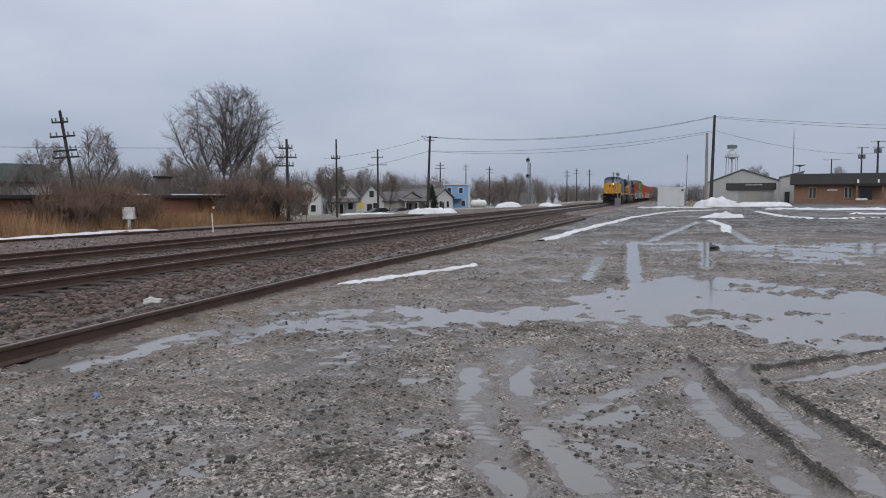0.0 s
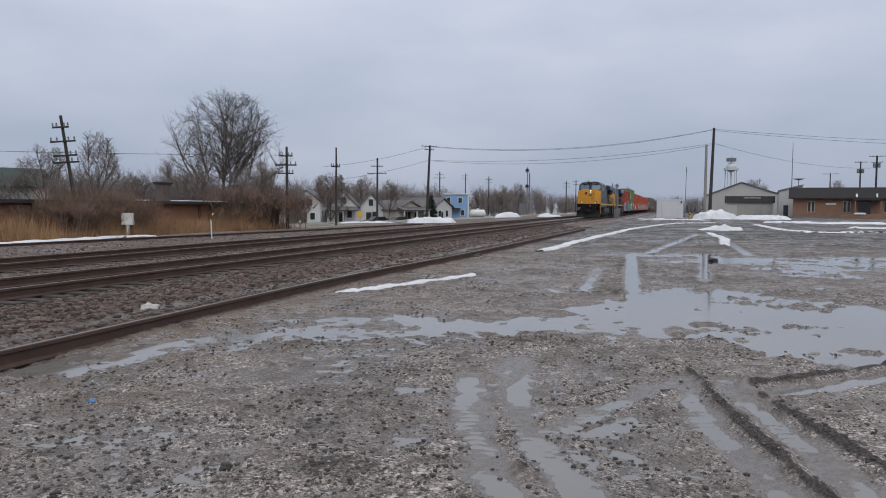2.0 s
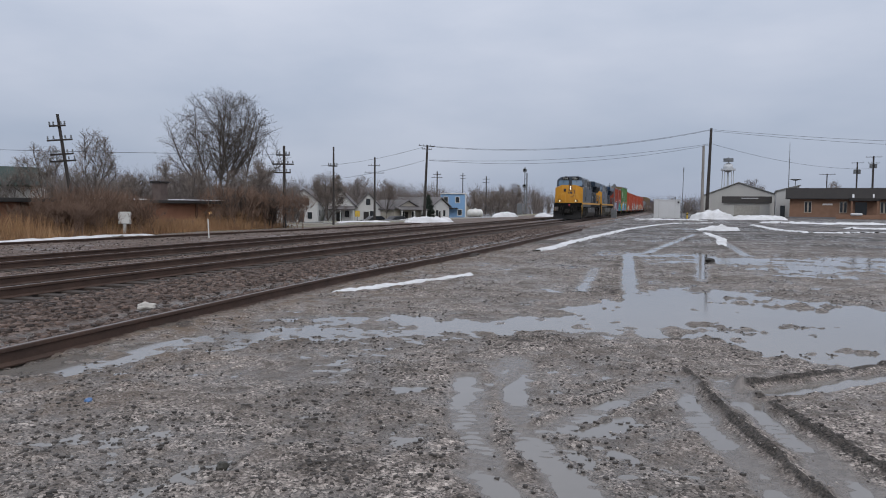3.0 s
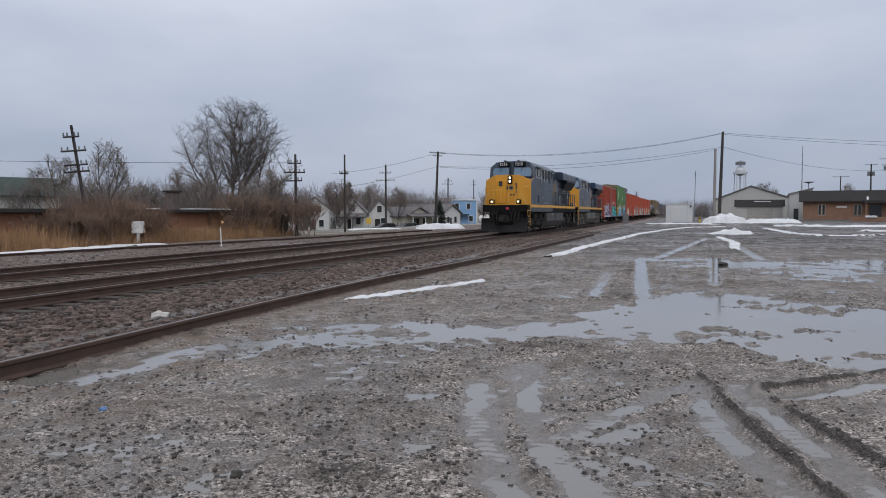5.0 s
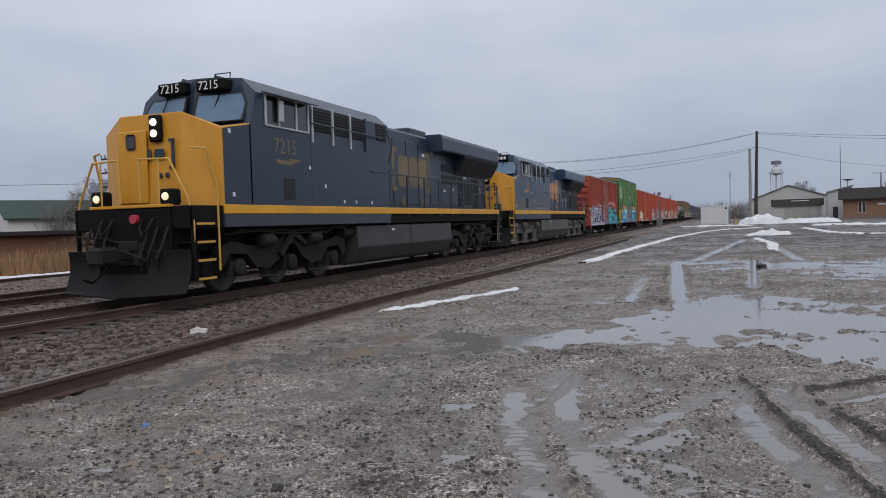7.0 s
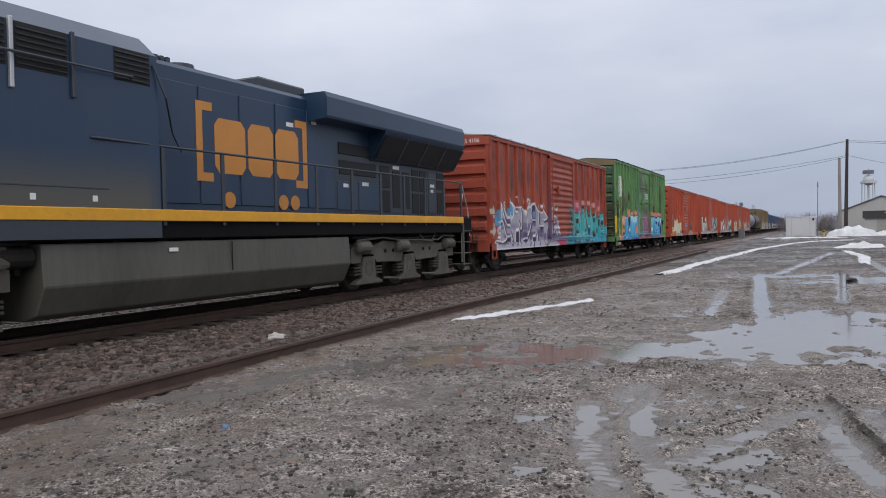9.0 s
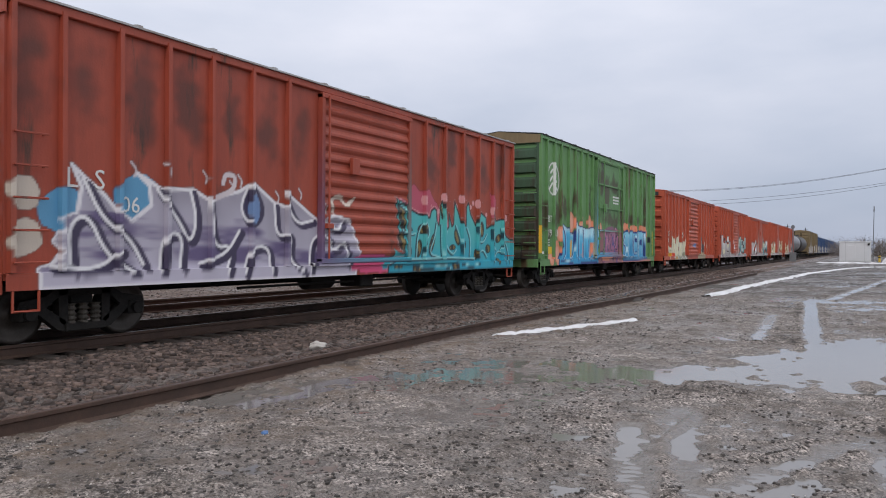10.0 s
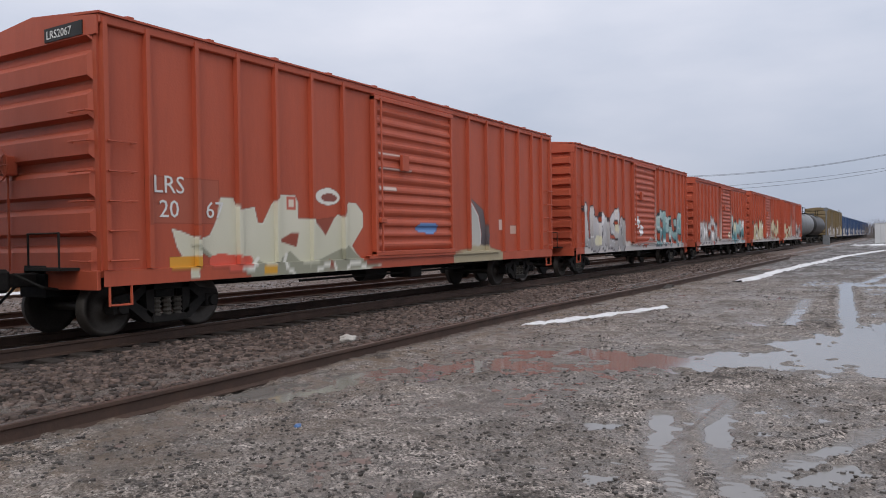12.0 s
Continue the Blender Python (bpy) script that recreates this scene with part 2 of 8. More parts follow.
def scatter(name, base_verts, base_faces, places, sizes, turns, material, flat=0.7, seed=3):
    """Many small solids joined in one mesh."""
    rs = np.random.RandomState(seed)
    n, k = len(places), len(base_verts)
    v = np.asarray(base_verts, float)[None] * (1 + rs.uniform(-0.35, 0.35, (n, k, 3)))
    v = v * np.asarray(sizes)[:, None, None] * np.array([1, 1, flat])
    c, s = np.cos(turns)[:, None], np.sin(turns)[:, None]
    out = np.stack([v[..., 0] * c - v[..., 1] * s, v[..., 0] * s + v[..., 1] * c, v[..., 2]], -1) + np.asarray(places)[:, None, :]
    f = (np.asarray(base_faces)[None] + (np.arange(n) * k)[:, None, None]).reshape(-1, 3)
    me = bpy.data.meshes.new(name)
    me.vertices.add(n * k)
    me.vertices.foreach_set("co", out.astype(np.float32).ravel())
    me.loops.add(f.size)
    me.loops.foreach_set("vertex_index", f.ravel().astype(np.int32))
    me.polygons.add(len(f))
    me.polygons.foreach_set("loop_start", np.arange(0, f.size, 3, dtype=np.int32))
    me.update(calc_edges=True)
    me.materials.append(material)
    return new(name, me)


OCTA = ([(1, 0, 0), (-1, 0, 0), (0, 1, 0), (0, -1, 0), (0, 0, 1), (0, 0, -1)],
        [(0, 2, 4), (2, 1, 4), (1, 3, 4), (3, 0, 4), (2, 0, 5), (1, 2, 5), (3, 1, 5), (0, 3, 5)])
BRICKET = ([(x, y, z) for z in (-0.7, 0.7) for y in (-0.7, 0.7) for x in (-0.8, 0.8)],
           [(0, 2, 3), (0, 3, 1), (4, 5, 7), (4, 7, 6), (0, 1, 5), (0, 5, 4), (2, 6, 7), (2, 7, 3), (0, 4, 6), (0, 6, 2), (1, 3, 7), (1, 7, 5)])
# ---- ground: gravel lot with puddles and ruts, ballast under the tracks, dead grass beyond ----
WATER = -0.020
RAIL_TOP = 0.19
TRACK_NEAR, TRACK_FAR = -11.0, -15.3
POOLS = [  # centre line, half width, depth
    ([(-4.4, 8.2), (-2.8, 8.7)], 0.7, 0.027), ([(-4.9, 9.5), (-3.2, 9.9)], 0.6, 0.028), ([(-2.6, 9.6), (-0.9, 10.9)], 0.65, 0.031),
    ([(-0.5, 11.2), (0.4, 14.4)], 1.30, 0.06), ([(0.6, 12.0), (3.6, 11.2)], 1.9, 0.07), ([(1.2, 10.0), (6.0, 10.4)], 1.3, 0.06),
    ([(3.0, 12.0), (9.0, 12.4)], 1.9, 0.06), ([(-5.5, 5.9), (-4.5, 7.6)], 0.60, 0.028),
    ([(-1.4, 26.0), (1.0, 27.0)], 1.2, 0.035), ([(2.2, 24.5), (5.2, 24.0)], 2.6, 0.05), ([(3.0, 19.8), (3.8, 22.5)], 1.0, 0.04),
    ([(5.0, 27.0), (7.0, 27.5)], 1.2, 0.04), ([(6.5, 21.0), (10.0, 23.0)], 1.6, 0.04), ([(-2.74, 3.2), (-2.62, 3.9), (-2.5, 4.35)], 0.16, 0.012),
    ([(-2.18, 6.04), (-1.95, 6.12)], 0.12, 0.03), ([(0.9, 3.4), (1.4, 4.2)], 0.25, 0.03), ([(-0.6, 5.35), (-0.3, 5.75)], 0.14, 0.022),
    ([(1.9, 6.2), (2.6, 6.7)], 0.3, 0.03), ([(2.0, 60.0), (6.0, 62.0)], 2.5, 0.03),
    ([(-3.6, 3.1), (-2.1, 3.9)], 0.8, -0.013)]  # a low swell
RUTS = [  # line, half width, depth
    ([(-1.78, 6.6), (-1.60, 6.0), (-1.31, 5.08), (-0.99, 4.23), (-0.73, 3.76), (-0.35, 3.1)], 0.15, 0.023),
    ([(-1.53, 7.6), (-1.28, 6.2), (-0.88, 4.93), (-0.40, 3.96), (0.1, 3.2)], 0.15, 0.023),
    ([(0.05, 7.2), (0.26, 5.68), (0.61, 4.34), (1.0, 3.2)], 0.13, 0.025),
    ([(0.45, 7.3), (0.77, 5.69), (1.07, 4.48), (1.5, 3.3)], 0.13, 0.025),
    ([(-0.80, 5.3), (-0.02, 7.0)], 0.12, 0.022), ([(0.77, 6.86), (1.89, 7.85), (3.6, 9.1)], 0.13, 0.05),
    ([(-1.45, 26.5), (-0.85, 16.2), (-0.58, 12.4), (-0.2, 9.5)], 0.17, 0.045), ([(0.9, 26.0), (0.6, 17.0)], 0.17, 0.028),
    ([(-1.9, 20.0), (-1.6, 14.0)], 0.15, 0.025), ([(2.2, 40.0), (2.4, 27.0)], 0.2, 0.035), ([(-0.9, 27.0), (1.2, 48.0)], 0.2, 0.03)]
RIDGES = [  # pushed-up mud
    ([(0.14, 7.5), (0.47, 5.75), (0.80, 4.4), (1.2, 3.3)], 0.05, 0.065), ([(0.58, 7.1), (0.96, 5.74), (1.32, 4.8), (1.8, 3.7)], 0.06, 0.06),
    ([(0.60, 7.05), (0.95, 7.3), (2.03, 8.4), (4.0, 9.6)], 0.065, 0.06), ([(-0.15, 9.1), (0.25, 9.25), (0.75, 9.45)], 0.08, 0.05),
    ([(-1.38, 7.5), (-1.42, 6.3), (-1.10, 5.0), (-0.8, 4.2)], 0.06, 0.035), ([(-0.60, 5.3), (0.10, 6.9)], 0.06, 0.03),
    ([(-0.95, 5.3), (-0.2, 7.0)], 0.05, 0.025)]


def rail_line(y):
    """The left-over rail at the edge of the lot is a little bent."""
    return -6.04 - 0.28 * np.exp(-((np.asarray(y) - 13.0) / 6.5) ** 2) + 0.006 * np.clip(np.asarray(y) - 15.0, 0, 60)


def ground_height(x, y):
    fine = fbm(x, y, 8.0, 3, 2) * 0.034 + fbm(x, y, 1.1, 3, 5) * 0.030
    lot = fine.copy()
    for pts, r, d in POOLS:
        k = np.clip(1.25 - near_line(x, y, pts) / r + 1.1 * fbm(x, y, 1.7, 3, 11) + 0.9 * fbm(x, y, 5.5, 3, 12), 0, 1)
        lot = lot - d * k * k * (3 - 2 * k)
    for pts, r, d in RUTS:
        q = near_line(x, y, pts) / (r * (1 + 0.3 * fbm(x, y, 2.5, 2, 4)))
        d = d * np.clip(0.85 + 1.2 * fbm(x, y, 1.5, 3, 6), 0.72, 1.15)
        k = np.clip(1.6 - 1.3 * q, 0, 1)
        lot = lot * (1 - 0.75 * k) - d * k + 0.35 * d * np.exp(-((q - 1.75) / 0.4) ** 2)
        lot = lot + 0.008 * np.clip(1.5 - q, 0, 1) * np.clip(np.sin(y * 62 + np.abs(q) * 4.0), 0, 1) * np.clip(0.55 + 2.5 * lattice(x, y, 1.3, 8), 0, 1)
    for pts, r, d in RIDGES:
        q = near_line(x, y, pts) / r
        lot = lot + 0.85 * d * np.exp(-q * q * 1.5) * (0.9 + 0.9 * fbm(x, y, 6.0, 3, 9))
    bed = 0.012 + fbm(x, y, 7.0, 3, 20) * 0.05 + fbm(x, y, 0.5, 2, 21) * 0.05
    edge = np.clip((rail_line(y) + 0.02 - x) / 0.10, 0, 1)
    bed = bed - 0.055 * np.clip((1.75 - np.abs(x - TRACK_NEAR)) / 0.3, 0, 1) - 0.04 * np.clip((1.6 - np.abs(x - TRACK_FAR)) / 0.3, 0, 1)
    crown = 0.06 * np.exp(-((x + 8.7) / 0.8) ** 2) - 0.07 * np.exp(-((x + 7.3 + 0.1 * np.sin(y * 0.7)) / 0.22) ** 2) + 0.03 * np.exp(-((x + 13.15) / 0.7) ** 2)
    z = lot * (1 - edge) + (bed + crown) * edge
    far = np.clip((-x - 23.5) / 2.0, 0, 1)
    z = z * (1 - far) + far * (0.10 * fbm(x, y, 0.35, 3, 30))
    dip = np.clip((-x - 29.0) / 12.0, 0, 1) * np.clip((y - 55.0) / 25.0, 0, 1)
    z = z - 1.65 * dip * dip * (3 - 2 * dip)
    return np.where(np.hypot(x, y) > 600, -0.02, z)


def rut_mask(x, y):
    """1 where wheels have pressed the lot into smooth mud."""
    out = np.zeros(np.shape(x))
    for pts, r, d in RUTS:
        q = near_line(x, y, pts) / (r * (1 + 0.3 * fbm(x, y, 2.5, 2, 4)))
        out = np.maximum(out, np.clip(3.6 - 3.6 * q + 3.4 * fbm(x, y, 4.0, 3, 14), 0, 1))
    return out


def spaced(*runs):
    out = []
    for lo, hi, step in runs:
        out += list(np.arange(lo, hi, step))
    return np.array(out)


def ground_material():
    m = bpy.data.materials.new("wet_gravel_and_ballast")
    m.use_nodes = True
    n, l = m.node_tree.nodes, m.node_tree.links
    b = n["Principled BSDF"]
    tc, sep = n.new("ShaderNodeTexCoord"), n.new("ShaderNodeSeparateXYZ")
    pos = tc.outputs["Object"]
    l.new(pos, sep.inputs["Vector"])

    def noise_tex(scale, detail=4.0, rough=0.55):
        t = n.new("ShaderNodeTexNoise")
        t.inputs["Scale"].default_value, t.inputs["Detail"].default_value, t.inputs["Roughness"].default_value = scale, detail, rough
        l.new(pos, t.inputs["Vector"])
        return t.outputs["Fac"]

    def cells(scale, out="Color"):
        t = n.new("ShaderNodeTexVoronoi")
        t.inputs["Scale"].default_value = scale
        l.new(pos, t.inputs["Vector"])
        return t.outputs[out]

    def ramp(v, lo, hi, a=0.0, c=1.0):
        t = n.new("ShaderNodeMapRange")
        for k, x in (("From Min", lo), ("From Max", hi), ("To Min", a), ("To Max", c)):
            t.inputs[k].default_value = x
        l.new(v, t.inputs["Value"])
        return t.outputs["Result"]

    def mix(f, a, c):
        t = n.new("ShaderNodeMix")
        t.data_type = "RGBA"
        for k, v in (("Factor", f), ("A", a), ("B", c)):
            if isinstance(v, tuple):
                t.inputs[k].default_value = (*v, 1)
            elif isinstance(v, (int, float)):
                t.inputs[k].default_value = v
            else:
                l.new(v, t.inputs[k])
        return t.outputs["Result"]

    def grey(v):
        t = n.new("ShaderNodeSeparateColor")
        l.new(v, t.inputs["Color"])
        return t.outputs["Red"]

    chip = grey(cells(74.0))
    chip2 = grey(cells(48.0))
    pebble = grey(cells(52.0))
    crowd = noise_tex(1.1, 6.0, 0.65)
    gravel = mix(ramp(chip, 0.0, 1.0), (0.030, 0.026, 0.023), (0.42, 0.368, 0.332))
    gravel = mix(ramp(chip2, 0.78, 0.92), gravel, (0.60, 0.53, 0.48))
    mud = mix(noise_tex(40.0), (0.090, 0.075, 0.064), (0.205, 0.172, 0.148))
    mud = mix(ramp(chip, 0.72, 0.9, 0, 0.7), mud, (0.36, 0.32, 0.29))
    lot = mix(ramp(noise_tex(1.3, 6.0, 0.62), 0.44, 0.60, 0.0, 0.85), gravel, mud)
    near_dark = ramp(crowd, 0.42, 0.62, 0.98, 0.74)
    over = n.new("ShaderNodeMath")
    over.operation = "SUBTRACT"
    l.new(pebble, over.inputs[0])
    l.new(near_dark, over.inputs[1])
    lot = mix(ramp(over.outputs[0], 0.0, 0.05, 0, 0.8), lot, (0.032, 0.028, 0.025))
    lot = mix(ramp(noise_tex(3.6, 7.0, 0.68), 0.48, 0.62, 0, 0.62), lot, (0.070, 0.058, 0.049))
    lot = mix(ramp(noise_tex(0.45, 6.0, 0.6), 0.50, 0.66, 0, 0.5), lot, (0.080, 0.066, 0.055))
    lot = mix(ramp(noise_tex(34.0, 2.0), 0.63, 0.70, 0, 0.8), lot, (0.034, 0.030, 0.026))
    lot = mix(ramp(sep.outputs["X"], -5.9, -3.4, 0.7, 0.0), lot, mix(ramp(noise_tex(3.0, 5.0), 0.4, 0.6), lot, (0.15, 0.100, 0.062)))
    stone = mix(ramp(grey(cells(17.0)), 0.0, 1.0), (0.030, 0.022, 0.017), (0.24, 0.180, 0.152))
    stone = mix(ramp(noise_tex(0.8, 5.0), 0.42, 0.62, 0, 0.75), stone, (0.085, 0.060, 0.049))
    dirt = mix(ramp(noise_tex(2.2, 6.0), 0.4, 0.6), (0.12, 0.105, 0.092), (0.20, 0.17, 0.125))
    grass = mix(ramp(noise_tex(0.35, 6.0), 0.42, 0.58), dirt, (0.17, 0.155, 0.085))
    lot = mix(ramp(sep.outputs["Z"], 0.020, 0.036, 0, 0.92), lot, mix(ramp(noise_tex(45.0, 3.0), 0.44, 0.62), (0.016, 0.014, 0.012), (0.085, 0.072, 0.062)))
    worn = mix(ramp(noise_tex(0.22, 7.0, 0.6), 0.42, 0.58), (0.050, 0.044, 0.041), (0.20, 0.18, 0.168))
    worn = mix(ramp(noise_tex(2.5, 6.0, 0.7), 0.46, 0.60, 0, 0.75), worn, (0.05, 0.043, 0.039))
    lot = mix(ramp(sep.outputs["Y"], 26.0, 44.0), lot, worn)
    lot = mix(ramp(noise_tex(0.12, 5.0, 0.6), 0.46, 0.56, 0, 0.7), lot, mix(ramp(sep.outputs["Y"], 22.0, 34.0), lot, (0.045, 0.040, 0.037)))
    base = mix(ramp(sep.outputs["X"], -6.18, -6.02), stone, lot)
    base = mix(ramp(sep.outputs["X"], -25.4, -23.6), grass, base)
    pressed = n.new("ShaderNodeAttribute")
    pressed.attribute_name = "pressed"
    base = mix(pressed.outputs["Fac"], base, mix(ramp(noise_tex(18.0, 5.0, 0.6), 0.40, 0.60), (0.175, 0.154, 0.138), (0.110, 0.096, 0.085)))
    low = ramp(sep.outputs["Z"], -0.022, 0.010, 1.0, 0.0)
    most = n.new("ShaderNodeMath")
    most.operation = "MAXIMUM"
    l.new(low, most.inputs[0])
    l.new(ramp(pressed.outputs["Fac"], 0.0, 1.0, 0.0, 0.85), most.inputs[1])
    wet = most.outputs[0]
    base = mix(low, base, mix(0.55, base, (0.13, 0.118, 0.107)))
    l.new(base, b.inputs["Base Color"])
    l.new(ramp(wet, 0.0, 1.0, 0.85, 0.17), b.inputs["Roughness"])
    b.inputs["Specular IOR Level"].default_value = 0.4
    bp = n.new("ShaderNodeBump")
    bp.inputs["Strength"].default_value, bp.inputs["Distance"].default_value = 0.7, 0.02
    l.new(ramp(pressed.outputs["Fac"], 0.0, 1.0, 0.8, 0.25), bp.inputs["Strength"])
    add = n.new("ShaderNodeMath")
    l.new(cells(74.0, "Distance"), add.inputs[0])
    l.new(noise_tex(25.0), add.inputs[1])
    l.new(add.outputs[0], bp.inputs["Height"])
    l.new(bp.outputs["Normal"], b.inputs["Normal"])
    return m


GX = spaced((-3000, -400, 400), (-400, -60, 20), (-60, -19, 1.0), (-19, -6.6, 0.10), (-6.6, 3.6, 0.037), (3.6, 9, 0.10), (9, 40, 0.4), (40, 400, 20), (400, 3001, 400))
GY = spaced((-3000, -200, 400), (-200, -10, 10), (-10, 2.6, 0.4), (2.6, 9, 0.034), (9, 18, 0.08), (18, 32, 0.14), (32, 90, 0.7), (90, 400, 15), (400, 3001, 400))
GZ = ground_height(*np.meshgrid(GX, GY))
ground = tagged(grid_mesh("ground", GX, GY, GZ, ground_material()), "wet grey gravel lot with ruts, ballast and dead grass", "ground", kind="structure")
ground.data.attributes.new("pressed", "FLOAT", "POINT").data.foreach_set("value", rut_mask(*np.meshgrid(GX, GY)).astype(np.float32).ravel())

water_mat = mat("muddy_water", (0.175, 0.163, 0.150), 0.03, 0.0, (0.135, 0.125, 0.114), 1.0, 0.6, spec=0.5)
water_mat.node_tree.nodes["Principled BSDF"].inputs["IOR"].default_value = 1.52
bm = bmesh.new()
bm.faces.new([bm.verts.new(p) for p in ((-5.95, 2.0, WATER), (14, 2.0, WATER), (14, 75, WATER), (-5.75, 75, WATER))])
tagged(part("puddle_water", bm, water_mat), "shallow muddy rain water standing in ruts and hollows", "puddle", kind="structure")
# ---- tracks ----
RAIL_SHAPE = [(-0.07, 0), (0.07, 0), (0.07, 0.012), (0.012, 0.035), (0.012, 0.125), (0.036, 0.14), (0.036, 0.172), (0.028, 0.18), (-0.028, 0.18),
              (-0.036, 0.172), (-0.036, 0.14), (-0.012, 0.125), (-0.012, 0.035), (-0.07, 0.012)]


def rail(name, line, z0, parent, label="", height=1.0):
    """A rail with foot, web and head along a line of (x, y)."""
    bm = bmesh.new()
    rows = [[bm.verts.new((x + p[0], y, z0 + p[1] * height)) for p in RAIL_SHAPE] for x, y in line]
    k = len(RAIL_SHAPE)
    for a, b in zip(rows, rows[1:]):
        for i in range(k):
            f = bm.faces.new((a[i], a[(i + 1) % k], b[(i + 1) % k], b[i]))
            f.material_index = 1 if i == 7 else 0
    bm.faces.new(rows[0][::-1])
    bm.faces.new(rows[-1])
    bmesh.ops.recalc_face_normals(bm, faces=bm.faces[:])
    ob = part(name, bm, M["rail_side"], parent, label)
    ob.data.materials.append(M["rail_head"])
    return ob


def track(label, x, ties_from, ties_to):
    t = thing("railway_track", label, "track", pose(x, 0, 0), kind="structure")
    for s in (-0.7525, 0.7525):
        rail("rail", [(s, -150), (s, 600)], RAIL_TOP - 0.18, t)
    rs = random.Random(int(-x * 10))
    bm = box(-1.3, 1.3, -0.115, 0.115, -0.16, 0.016, 0.012)
    tie = part("tie", bm, M["tie"], t)
    y, first = ties_from, True
    while y < ties_to:
        m = pose(rs.uniform(-0.05, 0.05), y, rs.uniform(-0.012, 0.012), 0, 0, rs.uniform(-1.5, 1.5))
        if first:
            tie.matrix_basis = m
            first = False
        else:
            again(tie, m)
        y += 0.52
    return t


near_track = track("busy main line track with rusty rails on dark wooden ties", TRACK_NEAR, -8, 70)
far_track = track("second main line track with rusty rails in ballast", TRACK_FAR, 4, 75)
ROWS = np.concatenate([np.arange(-6, 24, 0.8), np.arange(24, 54, 3.0)])
left_rail = thing("old_siding_rail", "single left-over rusty rail along the edge of the lot", "rail", kind="structure")
rail("rail", [(float(rail_line(y)), float(y)) for y in ROWS], -0.02, left_rail)
third = thing("old_far_rail", "rusty rail of a disused siding before the brush", "rail", kind="structure")
rail("rail", [(-22.6, -40), (-22.6, 20), (-22.2, 26), (-21.6, 32), (-21.0, 40), (-20.3, 60)], -0.05, third)

# ballast stones
rs = np.random.RandomState(5)
N = 30000
bx = rs.uniform(-10.1, -6.2, N)
by = 2.0 + 60.0 * rs.rand(N) ** 1.9
keep = (bx < rail_line(by) - 0.08) & ((np.abs(bx + 7.3 + 0.1 * np.sin(by * 0.7)) > 0.2) | (rs.rand(N) < 0.25))
bx, by = bx[keep], by[keep]
ballast_stone = mat("ballast_stone", (0.182, 0.129, 0.107), 0.8, 0.0, (0.042, 0.029, 0.023), 30.0, 0.9, 0.3, 90.0, space="Object")
bn = ballast_stone.node_tree
geo = bn.nodes.new("ShaderNodeNewGeometry")
hs = bn.nodes.new("ShaderNodeHueSaturation")
mr = bn.nodes.new("ShaderNodeMapRange")
mr.inputs["To Min"].default_value, mr.inputs["To Max"].default_value = 0.25, 1.3
bn.links.new(geo.outputs["Random Per Island"], mr.inputs["Value"])
bn.links.new(mr.outputs["Result"], hs.inputs["Value"])
src = bn.nodes["Principled BSDF"].inputs["Base Color"].links[0].from_socket
bn.links.new(src, hs.inputs["Color"])
bn.links.new(hs.outputs["Color"], bn.nodes["Principled BSDF"].inputs["Base Color"])
bz = ground_height(bx, by)
tagged(scatter("ballast", *BRICKET, np.stack([bx, by, bz], -1), 0.014 + 0.040 * rs.rand(len(bx)) ** 1.8, rs.uniform(0, 6.3, len(bx)), ballast_stone),
       "crushed brown-grey ballast stones beside the rails", "ballast", kind="stuff")
N = 10000
bx = np.where(rs.rand(N) < 0.5, rs.uniform(-13.9, -12.2, N), rs.uniform(-22.4, -16.4, N))
by = 4.0 + 60.0 * rs.rand(N) ** 1.5
tagged(scatter("ballast", *OCTA, np.stack([bx, by, ground_height(bx, by)], -1), rs.uniform(0.02, 0.055, N), rs.uniform(0, 6.3, N), ballast_stone, seed=4),
       "crushed grey ballast stones between the tracks", "ballast", kind="stuff")
# loose gravel of the lot: pale grit everywhere, dark chips in drifts
pale_stone = ballast_stone.copy()
pale_stone.name = "pale_gravel"
for nd in pale_stone.node_tree.nodes:
    if nd.type == "MIX":
        nd.inputs["A"].default_value, nd.inputs["B"].default_value = (0.46, 0.425, 0.39, 1), (0.26, 0.235, 0.215, 1)
dark_stone = mat("dark_cinder", (0.085, 0.074, 0.067), 0.75, 0.0, (0.020, 0.018, 0.016), 30.0, 0.9, 0.3, 90.0)
for label, N, m_, shape, lo, span, power, drift in (("pale limestone gravel scattered over the lot", 26000, pale_stone, OCTA, 0.004, 0.009, 2.5, 0.0),
                                                   ("dark cinders and clods in drifts over the lot", 115000, dark_stone, BRICKET, 0.0035, 0.015, 4.2, 1.0)):
    gx, gy = rs.uniform(-6.0, 7.5, N), 2.2 + 27.0 * rs.rand(N) ** 1.45
    pick = rs.rand(N) < np.clip(1.0 - drift * (0.74 - 1.7 * fbm(gx, gy, 0.9, 4, 41)), 0.05, 1.0) * (1 - 0.93 * rut_mask(gx, gy))
    gx, gy = gx[pick], gy[pick]
    size = lo + span * rs.rand(len(gx)) ** power
    tagged(scatter("gravel", *shape, np.stack([gx, gy, ground_height(gx, gy) + 0.15 * size], -1), size, rs.uniform(0, 6.3, len(gx)), m_, 0.7, 6), label, "gravel", kind="stuff")
# ---- freight cars ----
SPEED, CORNER_AT_7 = 17.56, 12.9      # metres a second; the leading cab corner's place at 7 s
CAR = 15.8
TRAIN, WHEELS = [], []                # (thing, offset in the train), (wheelset, truck)


